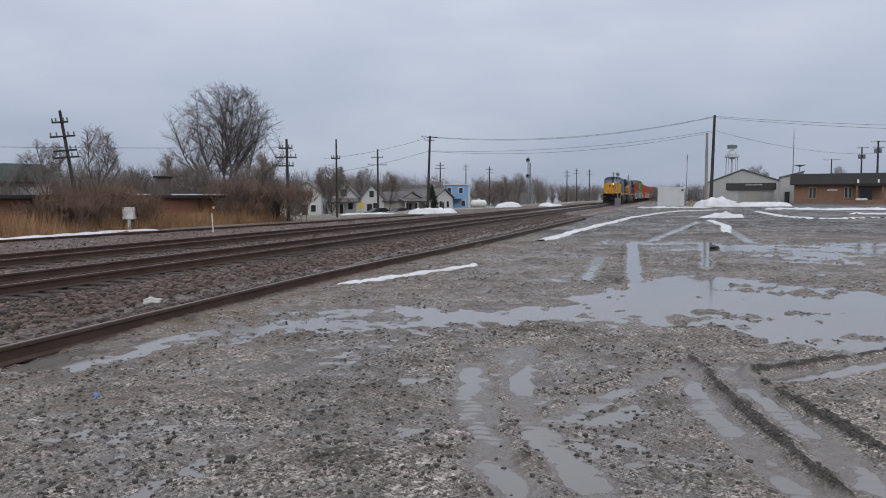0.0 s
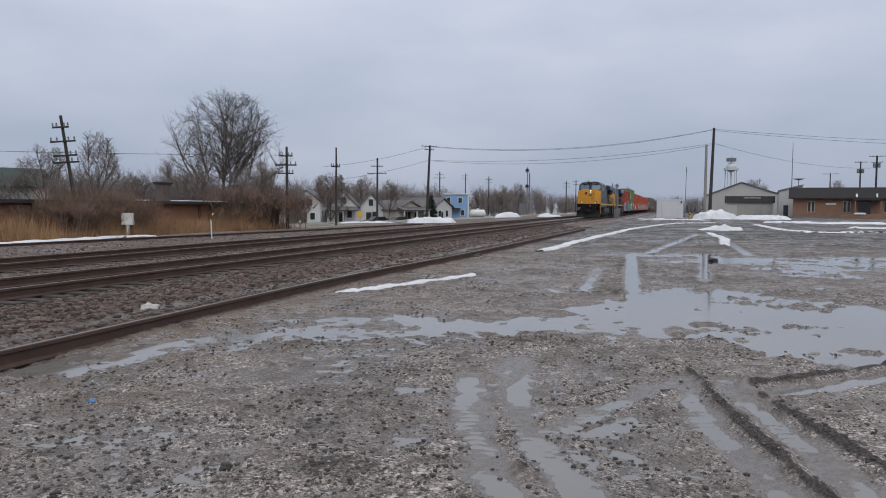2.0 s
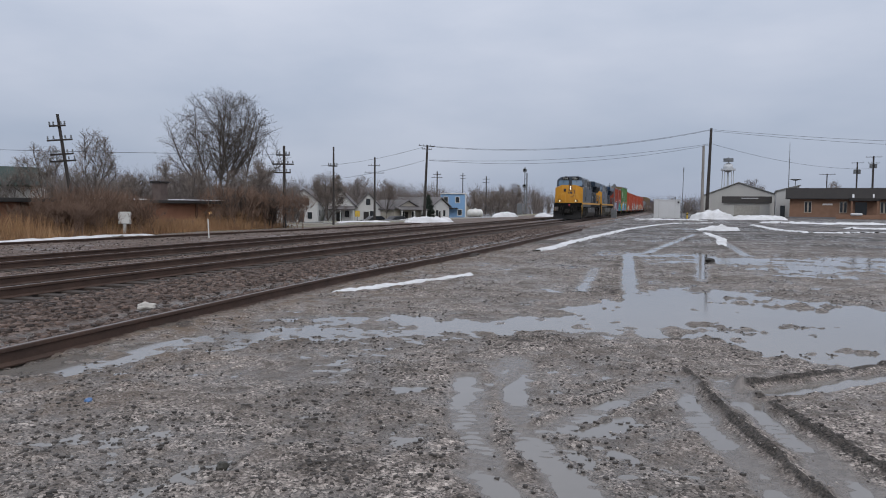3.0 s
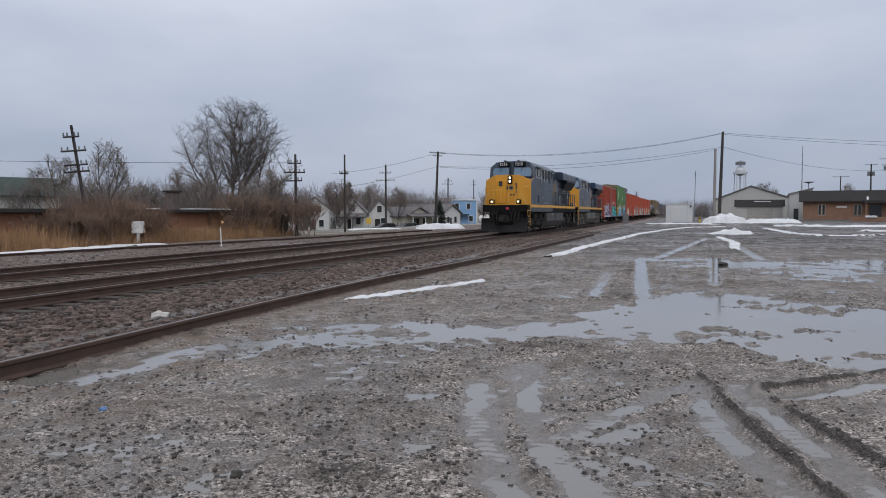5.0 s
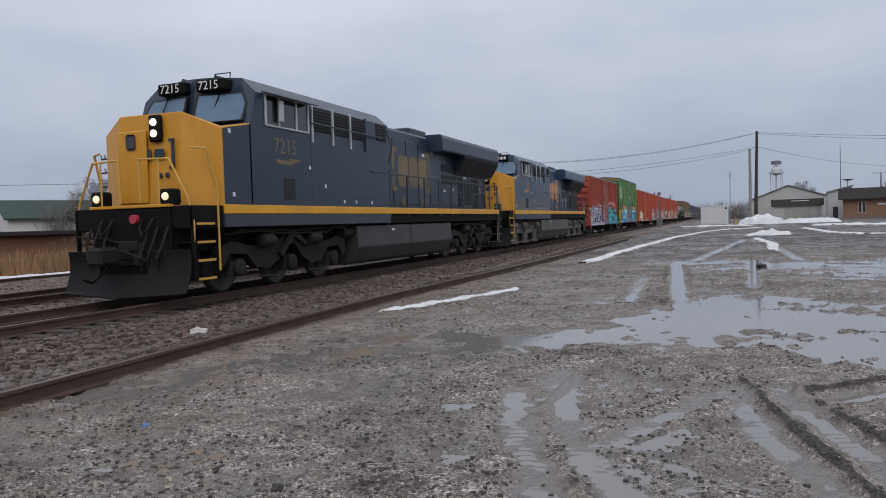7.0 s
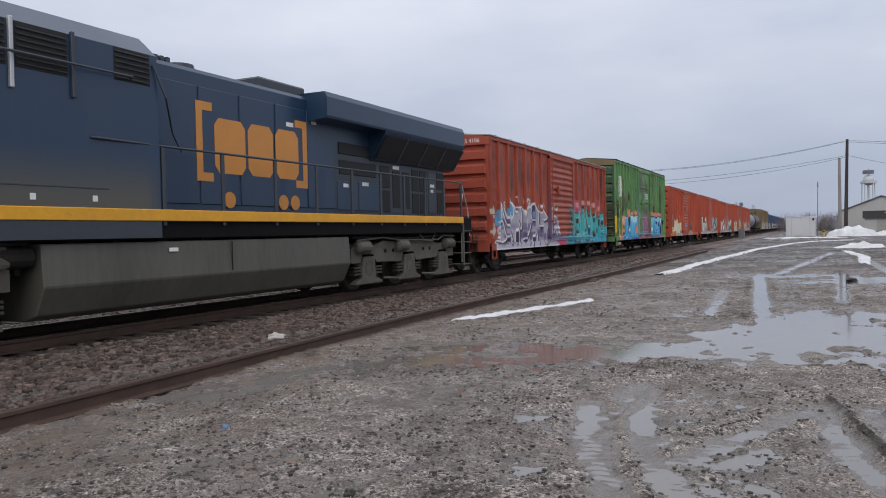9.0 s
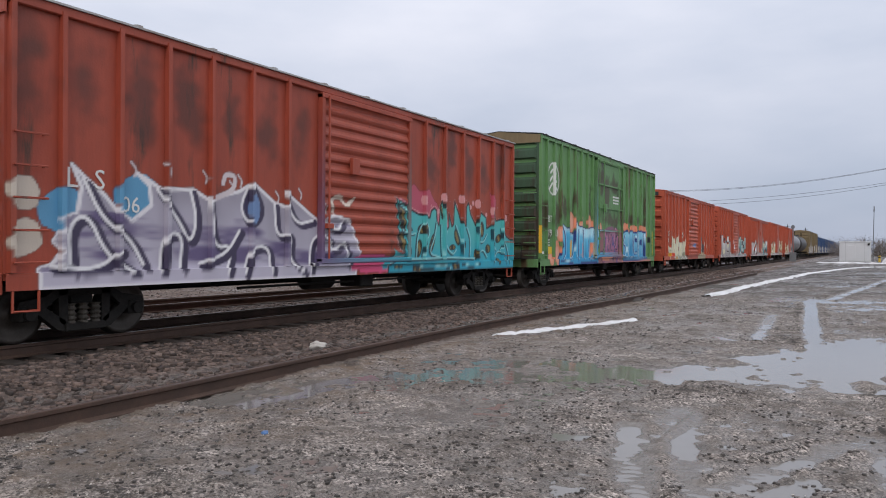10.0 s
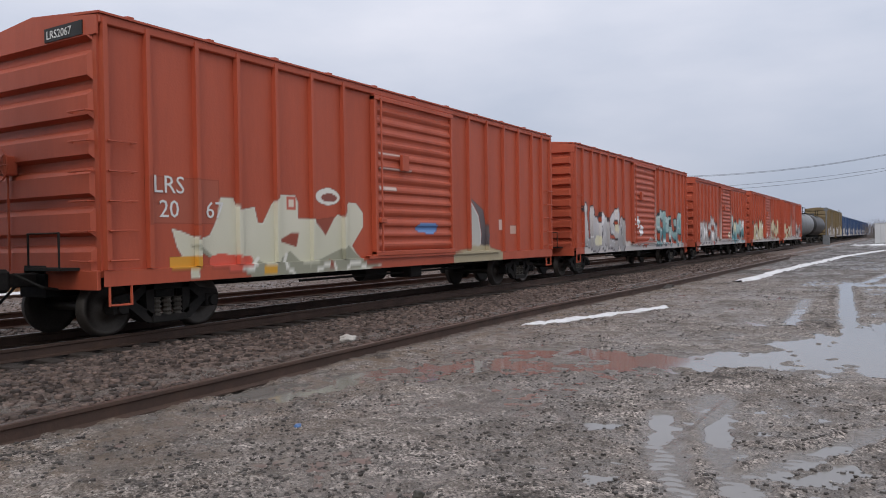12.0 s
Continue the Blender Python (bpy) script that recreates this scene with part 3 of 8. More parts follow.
def stroke_set(kind):
    return {"u": [[(0, 1), (0.05, 0.2), (0.5, 0.0), (0.9, 0.2), (1, 1)]], "n": [[(0, 0), (0.1, 1), (0.85, 0.15), (1, 1)]],
            "s": [[(1, 0.95), (0.4, 1), (0.1, 0.72), (0.85, 0.35), (0.6, 0.02), (0, 0.06)]], "p": [[(0.1, 0), (0.05, 1), (0.8, 0.9), (0.9, 0.6), (0.1, 0.5)]],
            "e": [[(1, 0.95), (0.1, 0.9), (0.05, 0.1), (1, 0)], [(0.1, 0.5), (0.8, 0.55)]], "o": [[(0.5, 1), (0.05, 0.6), (0.4, 0.02), (0.95, 0.4), (0.5, 1)]],
            "a": [[(0, 0), (0.45, 1), (1, 0)], [(0.2, 0.38), (0.8, 0.38)]], "r": [[(0.05, 0), (0.1, 1), (0.85, 0.82), (0.2, 0.5), (1, 0)]],
            "i": [[(0.5, 0), (0.5, 1)]], "b": [[(0.1, 0), (0.1, 1), (0.8, 0.8), (0.2, 0.52), (0.95, 0.25), (0.1, 0)]]}[kind]


class Spray:
    """Sprayed paint over a car's side, in metres along y and up z."""

    def __init__(self, y, z):
        self.y, self.z = y, z
        self.rgb, self.a = np.zeros((*y.shape, 3)), np.zeros(y.shape)

    def lay(self, mask, colour):
        k = np.clip(mask, 0, 1)
        c = np.asarray(colour, float)
        self.rgb = self.rgb * (1 - k[..., None]) + c * k[..., None]
        self.a = np.maximum(self.a, k)

    def piece(self, y0, y1, z0, z1, letters, low, high, line, halo=None, thick=0.17, seed=0, shine=(0.85, 0.9, 0.92), wild=0.35, inner=None):
        y, z = self.y + wild * 0.4 * fbm(self.y, self.z, 1.6, 2, seed), self.z + wild * 0.4 * fbm(self.y, self.z, 1.9, 2, seed + 3)
        w = (y1 - y0) / len(letters)
        d = np.full(y.shape, 9.0)
        for i, k in enumerate(letters):
            tall = (z1 - z0) * (0.84 + 0.16 * math.sin(seed * 1.7 + i * 2.1))
            for st in stroke_set(k):
                d = np.minimum(d, near_line(y, z, [(y0 + w * (i + 0.12 + 0.8 * p), z0 + tall * (0.06 + 0.86 * q)) for p, q in st]))
        soft = 0.015
        step = lambda r: (r - d) / soft + 0.5
        if halo is not None:
            h = 0.17 + 0.45 * fbm(self.y, self.z, 2.2, 2, seed + 5)
            self.lay(((thick + h - d) / 0.05) * (self.z < z1 + 0.25), halo)
            for j in range(len(letters) * 2):     # loose bubbles
                cy, cz = y0 + (y1 - y0) * ((j * 0.618 + 0.1 * seed) % 1.0), z1 + 0.18 * math.sin(j * 2.3 + seed)
                self.lay((0.05 + 0.05 * (j % 3) - np.hypot(self.y - cy, self.z - cz)) / soft, halo)
        self.lay(step(thick + 0.065), line)
        t = np.clip((z - z0) / (z1 - z0) + 0.5 * fbm(y, z, 1.3, 2, seed + 7), 0, 1)[..., None]
        fill = np.asarray(low) * (1 - t) + np.asarray(high) * t
        k = np.clip(step(thick), 0, 1)[..., None]
        self.rgb = self.rgb * (1 - k) + fill * k
        if inner is not None:
            self.lay((np.clip(step(thick * 0.42), 0, 1)) * (fbm(y, z, 2.4, 2, seed + 9) > 0.08), inner)
        self.lay((1 - np.abs(d - thick * 0.68) / 0.022) * (fbm(y, z, 3.0, 2, seed + 12) > 0.03), shine)

    def flames(self):
        """A dense teal piece with pointed tips, dark gold gaps and a pink cloud behind it."""
        edge = [(9.06, 2.51), (9.56, 2.36), (10.18, 2.20), (10.44, 2.19), (10.74, 2.12), (10.82, 2.31), (10.96, 2.38), (11.07, 2.33), (11.10, 2.05), (11.22, 1.94), (11.27, 2.44), (11.37, 2.59), (11.43, 2.41),
                (11.60, 2.05), (11.62, 1.83), (11.74, 1.93), (11.74, 2.26), (11.90, 1.94), (12.00, 2.00), (12.06, 2.61), (12.27, 2.32), (12.41, 2.07), (12.73, 1.98), (12.76, 2.51), (12.87, 2.62), (12.99, 2.31),
                (13.30, 2.00), (13.42, 2.28), (13.66, 2.37), (13.95, 2.26), (14.00, 1.94), (14.35, 2.05), (14.42, 2.52), (14.62, 2.18), (15.04, 2.25), (15.14, 1.93), (15.39, 1.72), (15.79, 1.60), (15.79, 0.77),
                (8.76, 0.77), (8.78, 0.94), (9.00, 1.10), (9.56, 1.11), (9.27, 1.42), (9.17, 1.50), (9.16, 1.94)]
        hit, d = self.inside(edge)
        cloud = np.clip((0.30 - d + 0.8 * fbm(self.y, self.z, 1.7, 2, 63)) / 0.08, 0, 1) * (self.z > 1.2) * (fbm(self.y, self.z, 0.9, 2, 66) > -0.06)
        self.lay(cloud * ~hit, (0.46, 0.085, 0.13))
        for j in range(24):
            cy, cz = 9.0 + 6.7 * ((j * 0.618) % 1.0), 2.42 + 0.28 * math.sin(j * 2.3)
            self.lay((0.03 + 0.05 * (j % 3) - np.hypot(self.y - cy, self.z - cz)) / 0.015 * ~hit, (0.62, 0.30, 0.30))
        body = self.shape(edge, (0.01, 0.33, 0.46), (0.10, 0.47, 0.42), (0.02, 0.03, 0.035), 0.035, 64)
        self.lay(np.clip(1 - np.abs(d - 0.055) / 0.018, 0, 1) * ~hit * 0.8, (0.66, 0.42, 0.40))
        for cy, cz, ry, rz, tilt in ((9.33, 2.08, 0.13, 0.34, -0.25), (9.34, 1.52, 0.14, 0.22, -0.3), (9.79, 1.81, 0.12, 0.05, 0.0), (10.42, 1.85, 0.24, 0.12, 0.5), (10.86, 1.48, 0.11, 0.24, 0.4),
                                     (10.21, 1.36, 0.13, 0.20, 0.2), (9.77, 1.30, 0.10, 0.15, 0.0), (12.20, 1.67, 0.14, 0.20, -0.3), (13.70, 1.91, 0.12, 0.20, 0.0), (14.81, 1.67, 0.18, 0.12, 0.5),
                                     (14.10, 1.36, 0.15, 0.12, 0.0), (14.77, 1.01, 0.12, 0.08, -0.5), (9.20, 0.92, 0.16, 0.06, -0.3), (12.04, 0.90, 0.20, 0.09, -0.4), (10.04, 0.87, 0.20, 0.08, -0.6),
                                     (11.94, 1.39, 0.16, 0.07, 0.3), (11.34, 2.30, 0.05, 0.18, -0.2), (12.6, 1.45, 0.10, 0.12, 0.2), (13.3, 1.2, 0.10, 0.14, 0.0)):
            q = np.hypot((self.y - cy - tilt * (self.z - cz)) / ry, (self.z - cz) / rz)
            self.lay(np.clip((1.2 - q) / 0.15, 0, 1) * body, (0.03, 0.028, 0.022))
            self.lay(np.clip((0.9 - q) / 0.2, 0, 1) * body * (np.sin(self.y * 24 + self.z * 10) > 0.0), (0.24, 0.17, 0.055))
        for pts in ([(9.15, 2.40), (9.75, 2.12), (9.80, 1.55), (9.75, 1.15)], [(9.3, 1.75), (9.7, 1.65), (10.0, 1.70)], [(10.05, 1.15), (10.10, 1.70), (10.45, 2.05), (10.75, 1.75), (10.45, 1.45), (10.35, 1.15)],
                    [(11.05, 2.0), (10.95, 1.60), (10.65, 1.20), (11.2, 1.12)], [(11.3, 1.95), (11.3, 1.5), (11.35, 1.15)], [(11.6, 1.80), (11.5, 1.45), (11.9, 1.15), (12.1, 1.3)], [(12.1, 1.95), (12.4, 1.5), (12.45, 1.15)],
                    [(12.75, 1.90), (12.95, 1.6), (12.9, 1.15)], [(13.35, 1.95), (13.45, 1.55), (13.75, 1.5), (14.0, 1.75)], [(13.4, 1.1), (13.7, 1.35), (14.0, 1.1)], [(14.3, 1.9), (14.35, 1.5), (14.6, 1.3)],
                    [(14.95, 1.95), (15.1, 1.5), (14.9, 1.3)], [(14.4, 0.95), (14.7, 1.3), (15.1, 1.2), (15.3, 0.95)], [(9.5, 1.08), (10.6, 1.08), (11.8, 1.10), (13.2, 1.06)], [(10.0, 0.95), (10.5, 0.82), (11.3, 0.95), (11.7, 0.82)],
                    [(12.4, 0.95), (12.9, 0.84), (13.5, 0.95)], [(15.2, 1.6), (15.45, 1.3), (15.5, 0.95)]):
            self.stroke(pts, 0.032, (0.012, 0.06, 0.08), body)
            self.stroke([(a + 0.06, b + 0.03) for a, b in pts], 0.018, (0.30, 0.66, 0.66), body)

    def fade(self, y0, y1, z1, colour, ragged=0.5, seed=0):
        top = z1 + ragged * fbm(self.y, self.z * 0.3, 1.4, 3, seed)
        self.lay((top - self.z) / 0.06 * ((self.y > y0) & (self.y < y1)), colour)

    def blob(self, cy, cz, ry, rz, colour, seed=0, rough=0.4, soft=0.06, most=1.0):
        q = np.hypot((self.y - cy) / ry, (self.z - cz) / rz) + rough * fbm(self.y, self.z, 2.5, 3, seed)
        self.lay(np.clip((1 - q) / soft, 0, 1) * most, colour)

    def inside(self, pts):
        """Which points lie in a closed outline, and how far from its edge they are."""
        hit = np.zeros(self.y.shape, bool)
        ring = list(pts) + [pts[0]]
        for (ay, az), (by, bz) in zip(ring, ring[1:]):
            if az != bz:
                hit ^= ((az > self.z) != (bz > self.z)) & (self.y < (by - ay) * (self.z - az) / (bz - az) + ay)
        return hit, near_line(self.y, self.z, ring)

    def shape(self, pts, low, high, edge=None, wide=0.05, seed=0):
        """A filled outline shaded from its foot to its top, with a rim."""
        hit, d = self.inside(pts)
        z0, z1 = min(p[1] for p in pts), max(p[1] for p in pts)
        t = np.clip((self.z - z0) / (z1 - z0) + 0.5 * fbm(self.y, self.z, 1.5, 3, seed), 0, 1)[..., None]
        fill = np.asarray(low) * (1 - t) + np.asarray(high) * t
        k = np.where(hit, 1.0, np.clip(1 - d / 0.02, 0, 1))
        self.rgb = self.rgb * (1 - k[..., None]) + fill * k[..., None]
        self.a = np.maximum(self.a, k)
        if edge is not None:
            self.lay(np.clip((wide - d) / 0.02, 0, 1), edge)
        return hit

    def stroke(self, pts, thick, colour, within=None):
        for _ in range(2):
            pts = [pts[0]] + [p for a, b in zip(pts, pts[1:]) for p in ((0.75 * a[0] + 0.25 * b[0], 0.75 * a[1] + 0.25 * b[1]), (0.25 * a[0] + 0.75 * b[0], 0.25 * a[1] + 0.75 * b[1]))] + [pts[-1]]
        k = np.clip((thick - near_line(self.y, self.z, pts)) / 0.02 + 0.5, 0, 1)
        self.lay(k if within is None else k * within, colour)

    def rect(self, y0, y1, z0, z1, colour):
        self.lay(1.0 * ((self.y > y0) & (self.y < y1) & (self.z > z0) & (self.z < z1)), colour)


def spray_on(ob, art):
    """Write the art's colours on the mesh's points."""
    me = ob.data
    co = np.empty(len(me.vertices) * 3, np.float32)
    me.vertices.foreach_get("co", co)
    co = co.reshape(-1, 3)
    s = Spray(co[:, 1].astype(float), co[:, 2].astype(float))
    art(s)
    at = me.color_attributes.get("paint") or me.color_attributes.new("paint", "FLOAT_COLOR", "POINT")
    at.data.foreach_set("color", np.concatenate([s.rgb, s.a[:, None]], 1).astype(np.float32).ravel())
    return ob


def sheet(name, ys, zs, x, material, parent, label=""):
    """An upright sheet at x(y, z), facing +x."""
    Y, Z = np.meshgrid(ys, zs)
    X = x(Y, Z) if callable(x) else np.full(Y.shape, x)
    ob = grid_mesh(name, ys, zs, Y * 0, material, parent)
    ob.data.vertices.foreach_set("co", np.stack([X, Y, Z], -1).astype(np.float32).ravel())
    ob.data.shade_flat()
    ob.data.update()
    if label:
        ob["label"] = label
    return ob


def wheel_mesh(r=0.42):
    bm = bmesh.new()
    for s in (-1, 1):
        prof = [(0.09, s * 0.80), (0.13, s * 0.80), (0.14, s * 0.755), (r * 0.78, s * 0.735), (r * 0.86, s * 0.79), (r, s * 0.79), (r + 0.003, s * 0.69), (r + 0.03, s * 0.675), (r + 0.03, s * 0.65),
                (r * 0.85, s * 0.66), (0.1, s * 0.70)]
        lathe(prof, 24, "x", bm)
    tube((-1.02, 0, 0), (1.02, 0, 0), 0.075, None, 10, bm)
    me = bpy.data.meshes.new("wheelset")
    bm.to_mesh(me)
    bm.free()
    me.materials.append(M["wheel"])
    me.shade_smooth()
    return me


FREIGHT_WHEEL = wheel_mesh()


def freight_truck(car, y, turning):
    bm = bmesh.new()
    for s in (-1, 1):
        x0, x1 = (0.95, 1.09) if s > 0 else (-1.09, -0.95)
        for way in (-1, 1):     # sloping ends, columns, then the top and bottom members round the spring window
            for q in ([(1.02, 0.50), (0.98, 0.60), (0.62, 0.66), (0.40, 0.80), (0.40, 0.66), (0.60, 0.50), (0.94, 0.36)],
                      [(0.74, 0.44), (0.60, 0.50), (0.30, 0.30), (0.30, 0.16), (0.42, 0.18)], [(0.42, 0.80), (0.27, 0.80), (0.27, 0.20), (0.40, 0.30), (0.42, 0.66)]):
                prism([(way * a, c) for a, c in q][::way], 0, x0, x1, bm)
        box(x0, x1, -0.42, 0.42, 0.66, 0.82, 0.015, bm)
        box(x0, x1 + s * 0.03, -0.32, 0.32, 0.15, 0.27, 0.015, bm)
        for k in (-0.86, 0.86):
            box(s * 1.0 - 0.12, s * 1.0 + 0.12, k - 0.13, k + 0.13, 0.33, 0.55, 0.02, bm)
            tube((s * 1.10, k, 0.43), (s * 1.17, k, 0.43), 0.10, 0.085, 12, bm)
    box(-1.0, 1.0, -0.20, 0.20, 0.52, 0.74, 0.03, bm)
    box(-0.35, 0.35, -0.35, 0.35, 0.70, 0.86, 0.03, bm)
    for k in (-0.45, 0.45):
        tube((-0.9, k, 0.36), (0.9, k, 0.36), 0.045, None, 6, bm)
    t = part("truck", bm, M["truck"], car, at=pose(0, y, 0))
    for s in (-1, 1):
        for k in (-0.20, 0, 0.20):
            prof = []
            for j in range(9):
                prof += [(0.055 if j % 2 else 0.085, 0.26 + j * 0.035)]
            part("spring", lathe(prof, 10, "z", None, (s * 1.04, k, 0)), M["truck_grey"], t)
    for k in (-0.86, 0.86):
        w = new("wheelset", FREIGHT_WHEEL)
        w.parent = t
        w.matrix_basis = pose(0, k, 0.43)
        if turning:
            WHEELS.append((w, (0, k, 0.43), 0.42))
    return t


def coupler(parent, y, way, z=0.88):
    bm = box(-0.10, 0.10, min(y, y + way * 0.55), max(y, y + way * 0.55), z - 0.10, z + 0.10, 0.02)
    box(-0.19, 0.17, min(y + way * 0.50, y + way * 0.98), max(y + way * 0.50, y + way * 0.98), z - 0.17, z + 0.17, 0.05, bm)
    box(-0.3, 0.3, min(y - way * 0.2, y + way * 0.06), max(y - way * 0.2, y + way * 0.06), z - 0.22, z + 0.22, 0.02, bm)
    bar([(0.55, y, z - 0.15), (0.6, y + way * 0.3, z - 0.1), (0.2, y + way * 0.5, z + 0.1)], 0.02, 6, bm)
    c = part("coupler", bm, M["truck"], parent)
    pts = [(-0.35, y + way * 0.1, z - 0.05), (-0.36, y + way * 0.4, z - 0.35), (-0.3, y + way * 0.75, z - 0.50), (-0.28, y + way * 0.98, z - 0.42)]
    part("brake_hose", bar(pts, 0.022), M["black_steel"], c)


def boxcar(label, off, top, paint, ribs, door, art, fine, lettering=(), roof=None, end_slots=7, door_kind="corrugated", turning=False, end_top=None, end_paint=None):
    """A 50-foot boxcar; y = 0 is its leading end, +x the side towards the lot."""
    car = thing("boxcar", label, "boxcar", group="boxcars of the freight train")
    dy = fine or 0.14
    ys, zs = np.arange(0, CAR + 0.001, dy), np.concatenate([np.arange(0.92, 3.0, dy), np.arange(3.0, top + 0.01, dy * 1.3 if fine else 0.14)])
    part("body", box(-1.50, 1.49, 0.06, CAR - 0.06, 0.95, top - 0.02), paint, car)
    spray_on(sheet("side_panel", ys, zs, lambda Y, Z: 1.50 + 0.006 * np.sin(Y * 2.1) * np.sin(Z * 1.7), paint, car), art)
    for y in ribs:
        bm = bmesh.new()
        cuts = np.arange(1.02, top - 0.05, 0.045 if fine else 0.25)
        prof = [(1.50, y - 0.042), (1.59, y - 0.036), (1.59, y + 0.036), (1.50, y + 0.042)]
        rows = [[bm.verts.new((p[0], p[1], float(c))) for p in prof] for c in cuts]
        for a, b in zip(rows, rows[1:]):
            for i in range(3):
                bm.faces.new((a[i], a[i + 1], b[i + 1], b[i]))
        bm.faces.new(rows[-1])
        spray_on(part("side_post", bm, paint, car), art)
    d0, d1 = door
    # sill and eaves
    spray_on(sheet("side_sill", ys, np.array([0.78, 0.79, 0.85, 0.93, 1.01, 1.02]), lambda Y, Z: np.where((Z > 0.785) & (Z < 1.015), 1.56, 1.46), paint, car), art)
    spray_on(part("eave", box(1.44, 1.57, 0, CAR, top - 0.13, top + 0.01, 0.015), paint, car), art)
    part("far_side", box(-1.56, -1.50, 0, CAR, 0.80, top), paint, car)
    # door
    if door_kind == "corrugated":
        dz = np.arange(1.16, top - 0.20, 0.045)
        leaf = sheet("door", np.arange(d0, d1 + 0.001, max(dy, 0.05)), dz, lambda Y, Z: 1.575 + 0.022 * np.clip(np.sin(Z * 2 * math.pi / 0.24) * 1.6, -1, 1), paint, car)
    else:
        leaf = sheet("door", np.arange(d0, d1 + 0.001, dy), np.arange(1.16, top - 0.2, dy), 1.575, paint, car)
        for k in np.linspace(1.2, top - 0.25, 5):
            spray_on(part("door_rail", box(1.57, 1.625, d0, d1, k - 0.035, k + 0.035, 0.008), paint, leaf), art)
    spray_on(leaf, art)
    bm = bmesh.new()
    for y in (d0, d1):
        box(1.50, 1.63, y - 0.05, y + 0.05, 1.08, top - 0.16, 0.01, bm)
    for z in (1.10, top - 0.20):
        box(1.50, 1.64, d0 - 0.05, d1 + 0.05, z - 0.05, z + 0.05, 0.01, bm)
    spray_on(part("door_frame", bm, paint, leaf), art)
    for y in (d0 + 0.14,) if door_kind == "corrugated" else (d0 + 0.14, d0 + 0.75, d1 - 0.75, d1 - 0.14):
        part("lock_rod", tube((1.66, y, 1.15), (1.66, y, top - 0.2), 0.021, None, 6), paint, leaf)
    part("latch", box(1.60, 1.70, d0 + 0.05, d0 + 0.25, 1.75, 1.85, 0.01), paint, leaf)
    part("latch", box(1.60, 1.68, d0 + 0.9, d0 + 1.15, 2.9, 3.25, 0.01), paint, leaf)
    # door track
    spray_on(sheet("door_track", np.arange(d0 - 0.3, d1 + 2.6, max(dy, 0.05)), np.array([0.99, 1.0, 1.06, 1.07]), lambda Y, Z: np.where((Z > 0.995) & (Z < 1.065), 1.62, 1.52), paint, car), art)
    # ends with deep horizontal corrugations
    lo, hi = 1.0, top - 0.28
    for at, way in ((0.0, -1.0), (CAR, 1.0)):
        bm = bmesh.new()
        n = end_slots * 8
        rows = []
        for i in range(n + 1):
            z = lo + (hi - lo) * i / n
            k = (i % 8) / 8.0
            dep = 0.055 if k < 0.62 else -0.13 * math.sin((k - 0.62) / 0.38 * math.pi)
            rows.append([bm.verts.new((x, at + way * (dep if abs(x) < 1.4 else 0.0), z)) for x in (-1.5, -1.41, -1.36, 1.36, 1.41, 1.5)])
        for a, b in zip(rows, rows[1:]):
            for i in range(5):
                q = (a[i], a[i + 1], b[i + 1], b[i])
                bm.faces.new(q if way < 0 else q[::-1])
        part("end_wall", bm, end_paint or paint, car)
        peak = [(-1.55, hi), (-1.55, top - 0.02), (0, top + 0.16), (1.55, top - 0.02), (1.55, hi)]
        part("end_top", prism(peak, 1, min(at, at + way * 0.03), max(at, at + way * 0.03)), end_top or paint, car)
        part("end_sill", box(-1.5, 1.5, min(at, at + way * 0.06), max(at, at + way * 0.06), 0.74, 1.02, 0.01), paint, car)
        for x in (1.42, -1.42):
            ladder = new("ladder")
            ladder.parent = car
            for k in range(6):
                z = 1.15 + k * 0.42
                part("rung", bar([(x - 0.42 * (1 if x > 0 else -1), at + way * 0.02, z), (x - 0.42 * (1 if x > 0 else -1), at + way * 0.13, z), (x, at + way * 0.13, z), (x, at + way * 0.02, z)], 0.012, 5), paint, ladder)
            if x > 0:
                for k in range(5):
                    z, y2 = 1.15 + k * 0.42, at - way * 0.52
                    part("rung", bar([(1.50, at - way * 0.08, z), (1.62, at - way * 0.08, z), (1.62, y2, z), (1.50, y2, z)], 0.012, 5), paint, ladder)
                part("stirrup", bar([(1.54, at - way * 0.10, 1.0), (1.54, at - way * 0.10, 0.52), (1.54, at - way * 0.45, 0.52), (1.54, at - way * 0.45, 1.0)], 0.018, 5), paint, ladder)
        bm = box(0.2, 1.1, min(at + way * 0.06, at + way * 0.34), max(at + way * 0.06, at + way * 0.34), 1.02, 1.06)
        bar([(0.25, at + way * 0.3, 1.06), (0.25, at + way * 0.3, 1.55), (1.0, at + way * 0.3, 1.55), (1.0, at + way * 0.3, 1.06)], 0.014, 5, bm)
        part("crossover_step", bm, M["truck"], car)
        coupler(car, at, way)
    # brake wheel and gear at the leading end
    bm = bmesh.new()
    for k in range(12):
        a, b = 2 * math.pi * k / 12, 2 * math.pi * (k + 1) / 12
        tube((-0.6 + 0.26 * math.cos(a), -0.24, 2.6 + 0.26 * math.sin(a)), (-0.6 + 0.26 * math.cos(b), -0.24, 2.6 + 0.26 * math.sin(b)), 0.014, None, 5, bm)
    for k in range(4):
        a = math.pi * k / 4
        tube((-0.6 - 0.26 * math.cos(a), -0.24, 2.6 - 0.26 * math.sin(a)), (-0.6 + 0.26 * math.cos(a), -0.24, 2.6 + 0.26 * math.sin(a)), 0.01, None, 4, bm)
    box(-0.72, -0.48, -0.22, 0.0, 2.45, 2.75, 0.02, bm)
    tube((-0.6, -0.1, 1.0), (-0.6, -0.1, 2.5), 0.02, None, 6, bm)
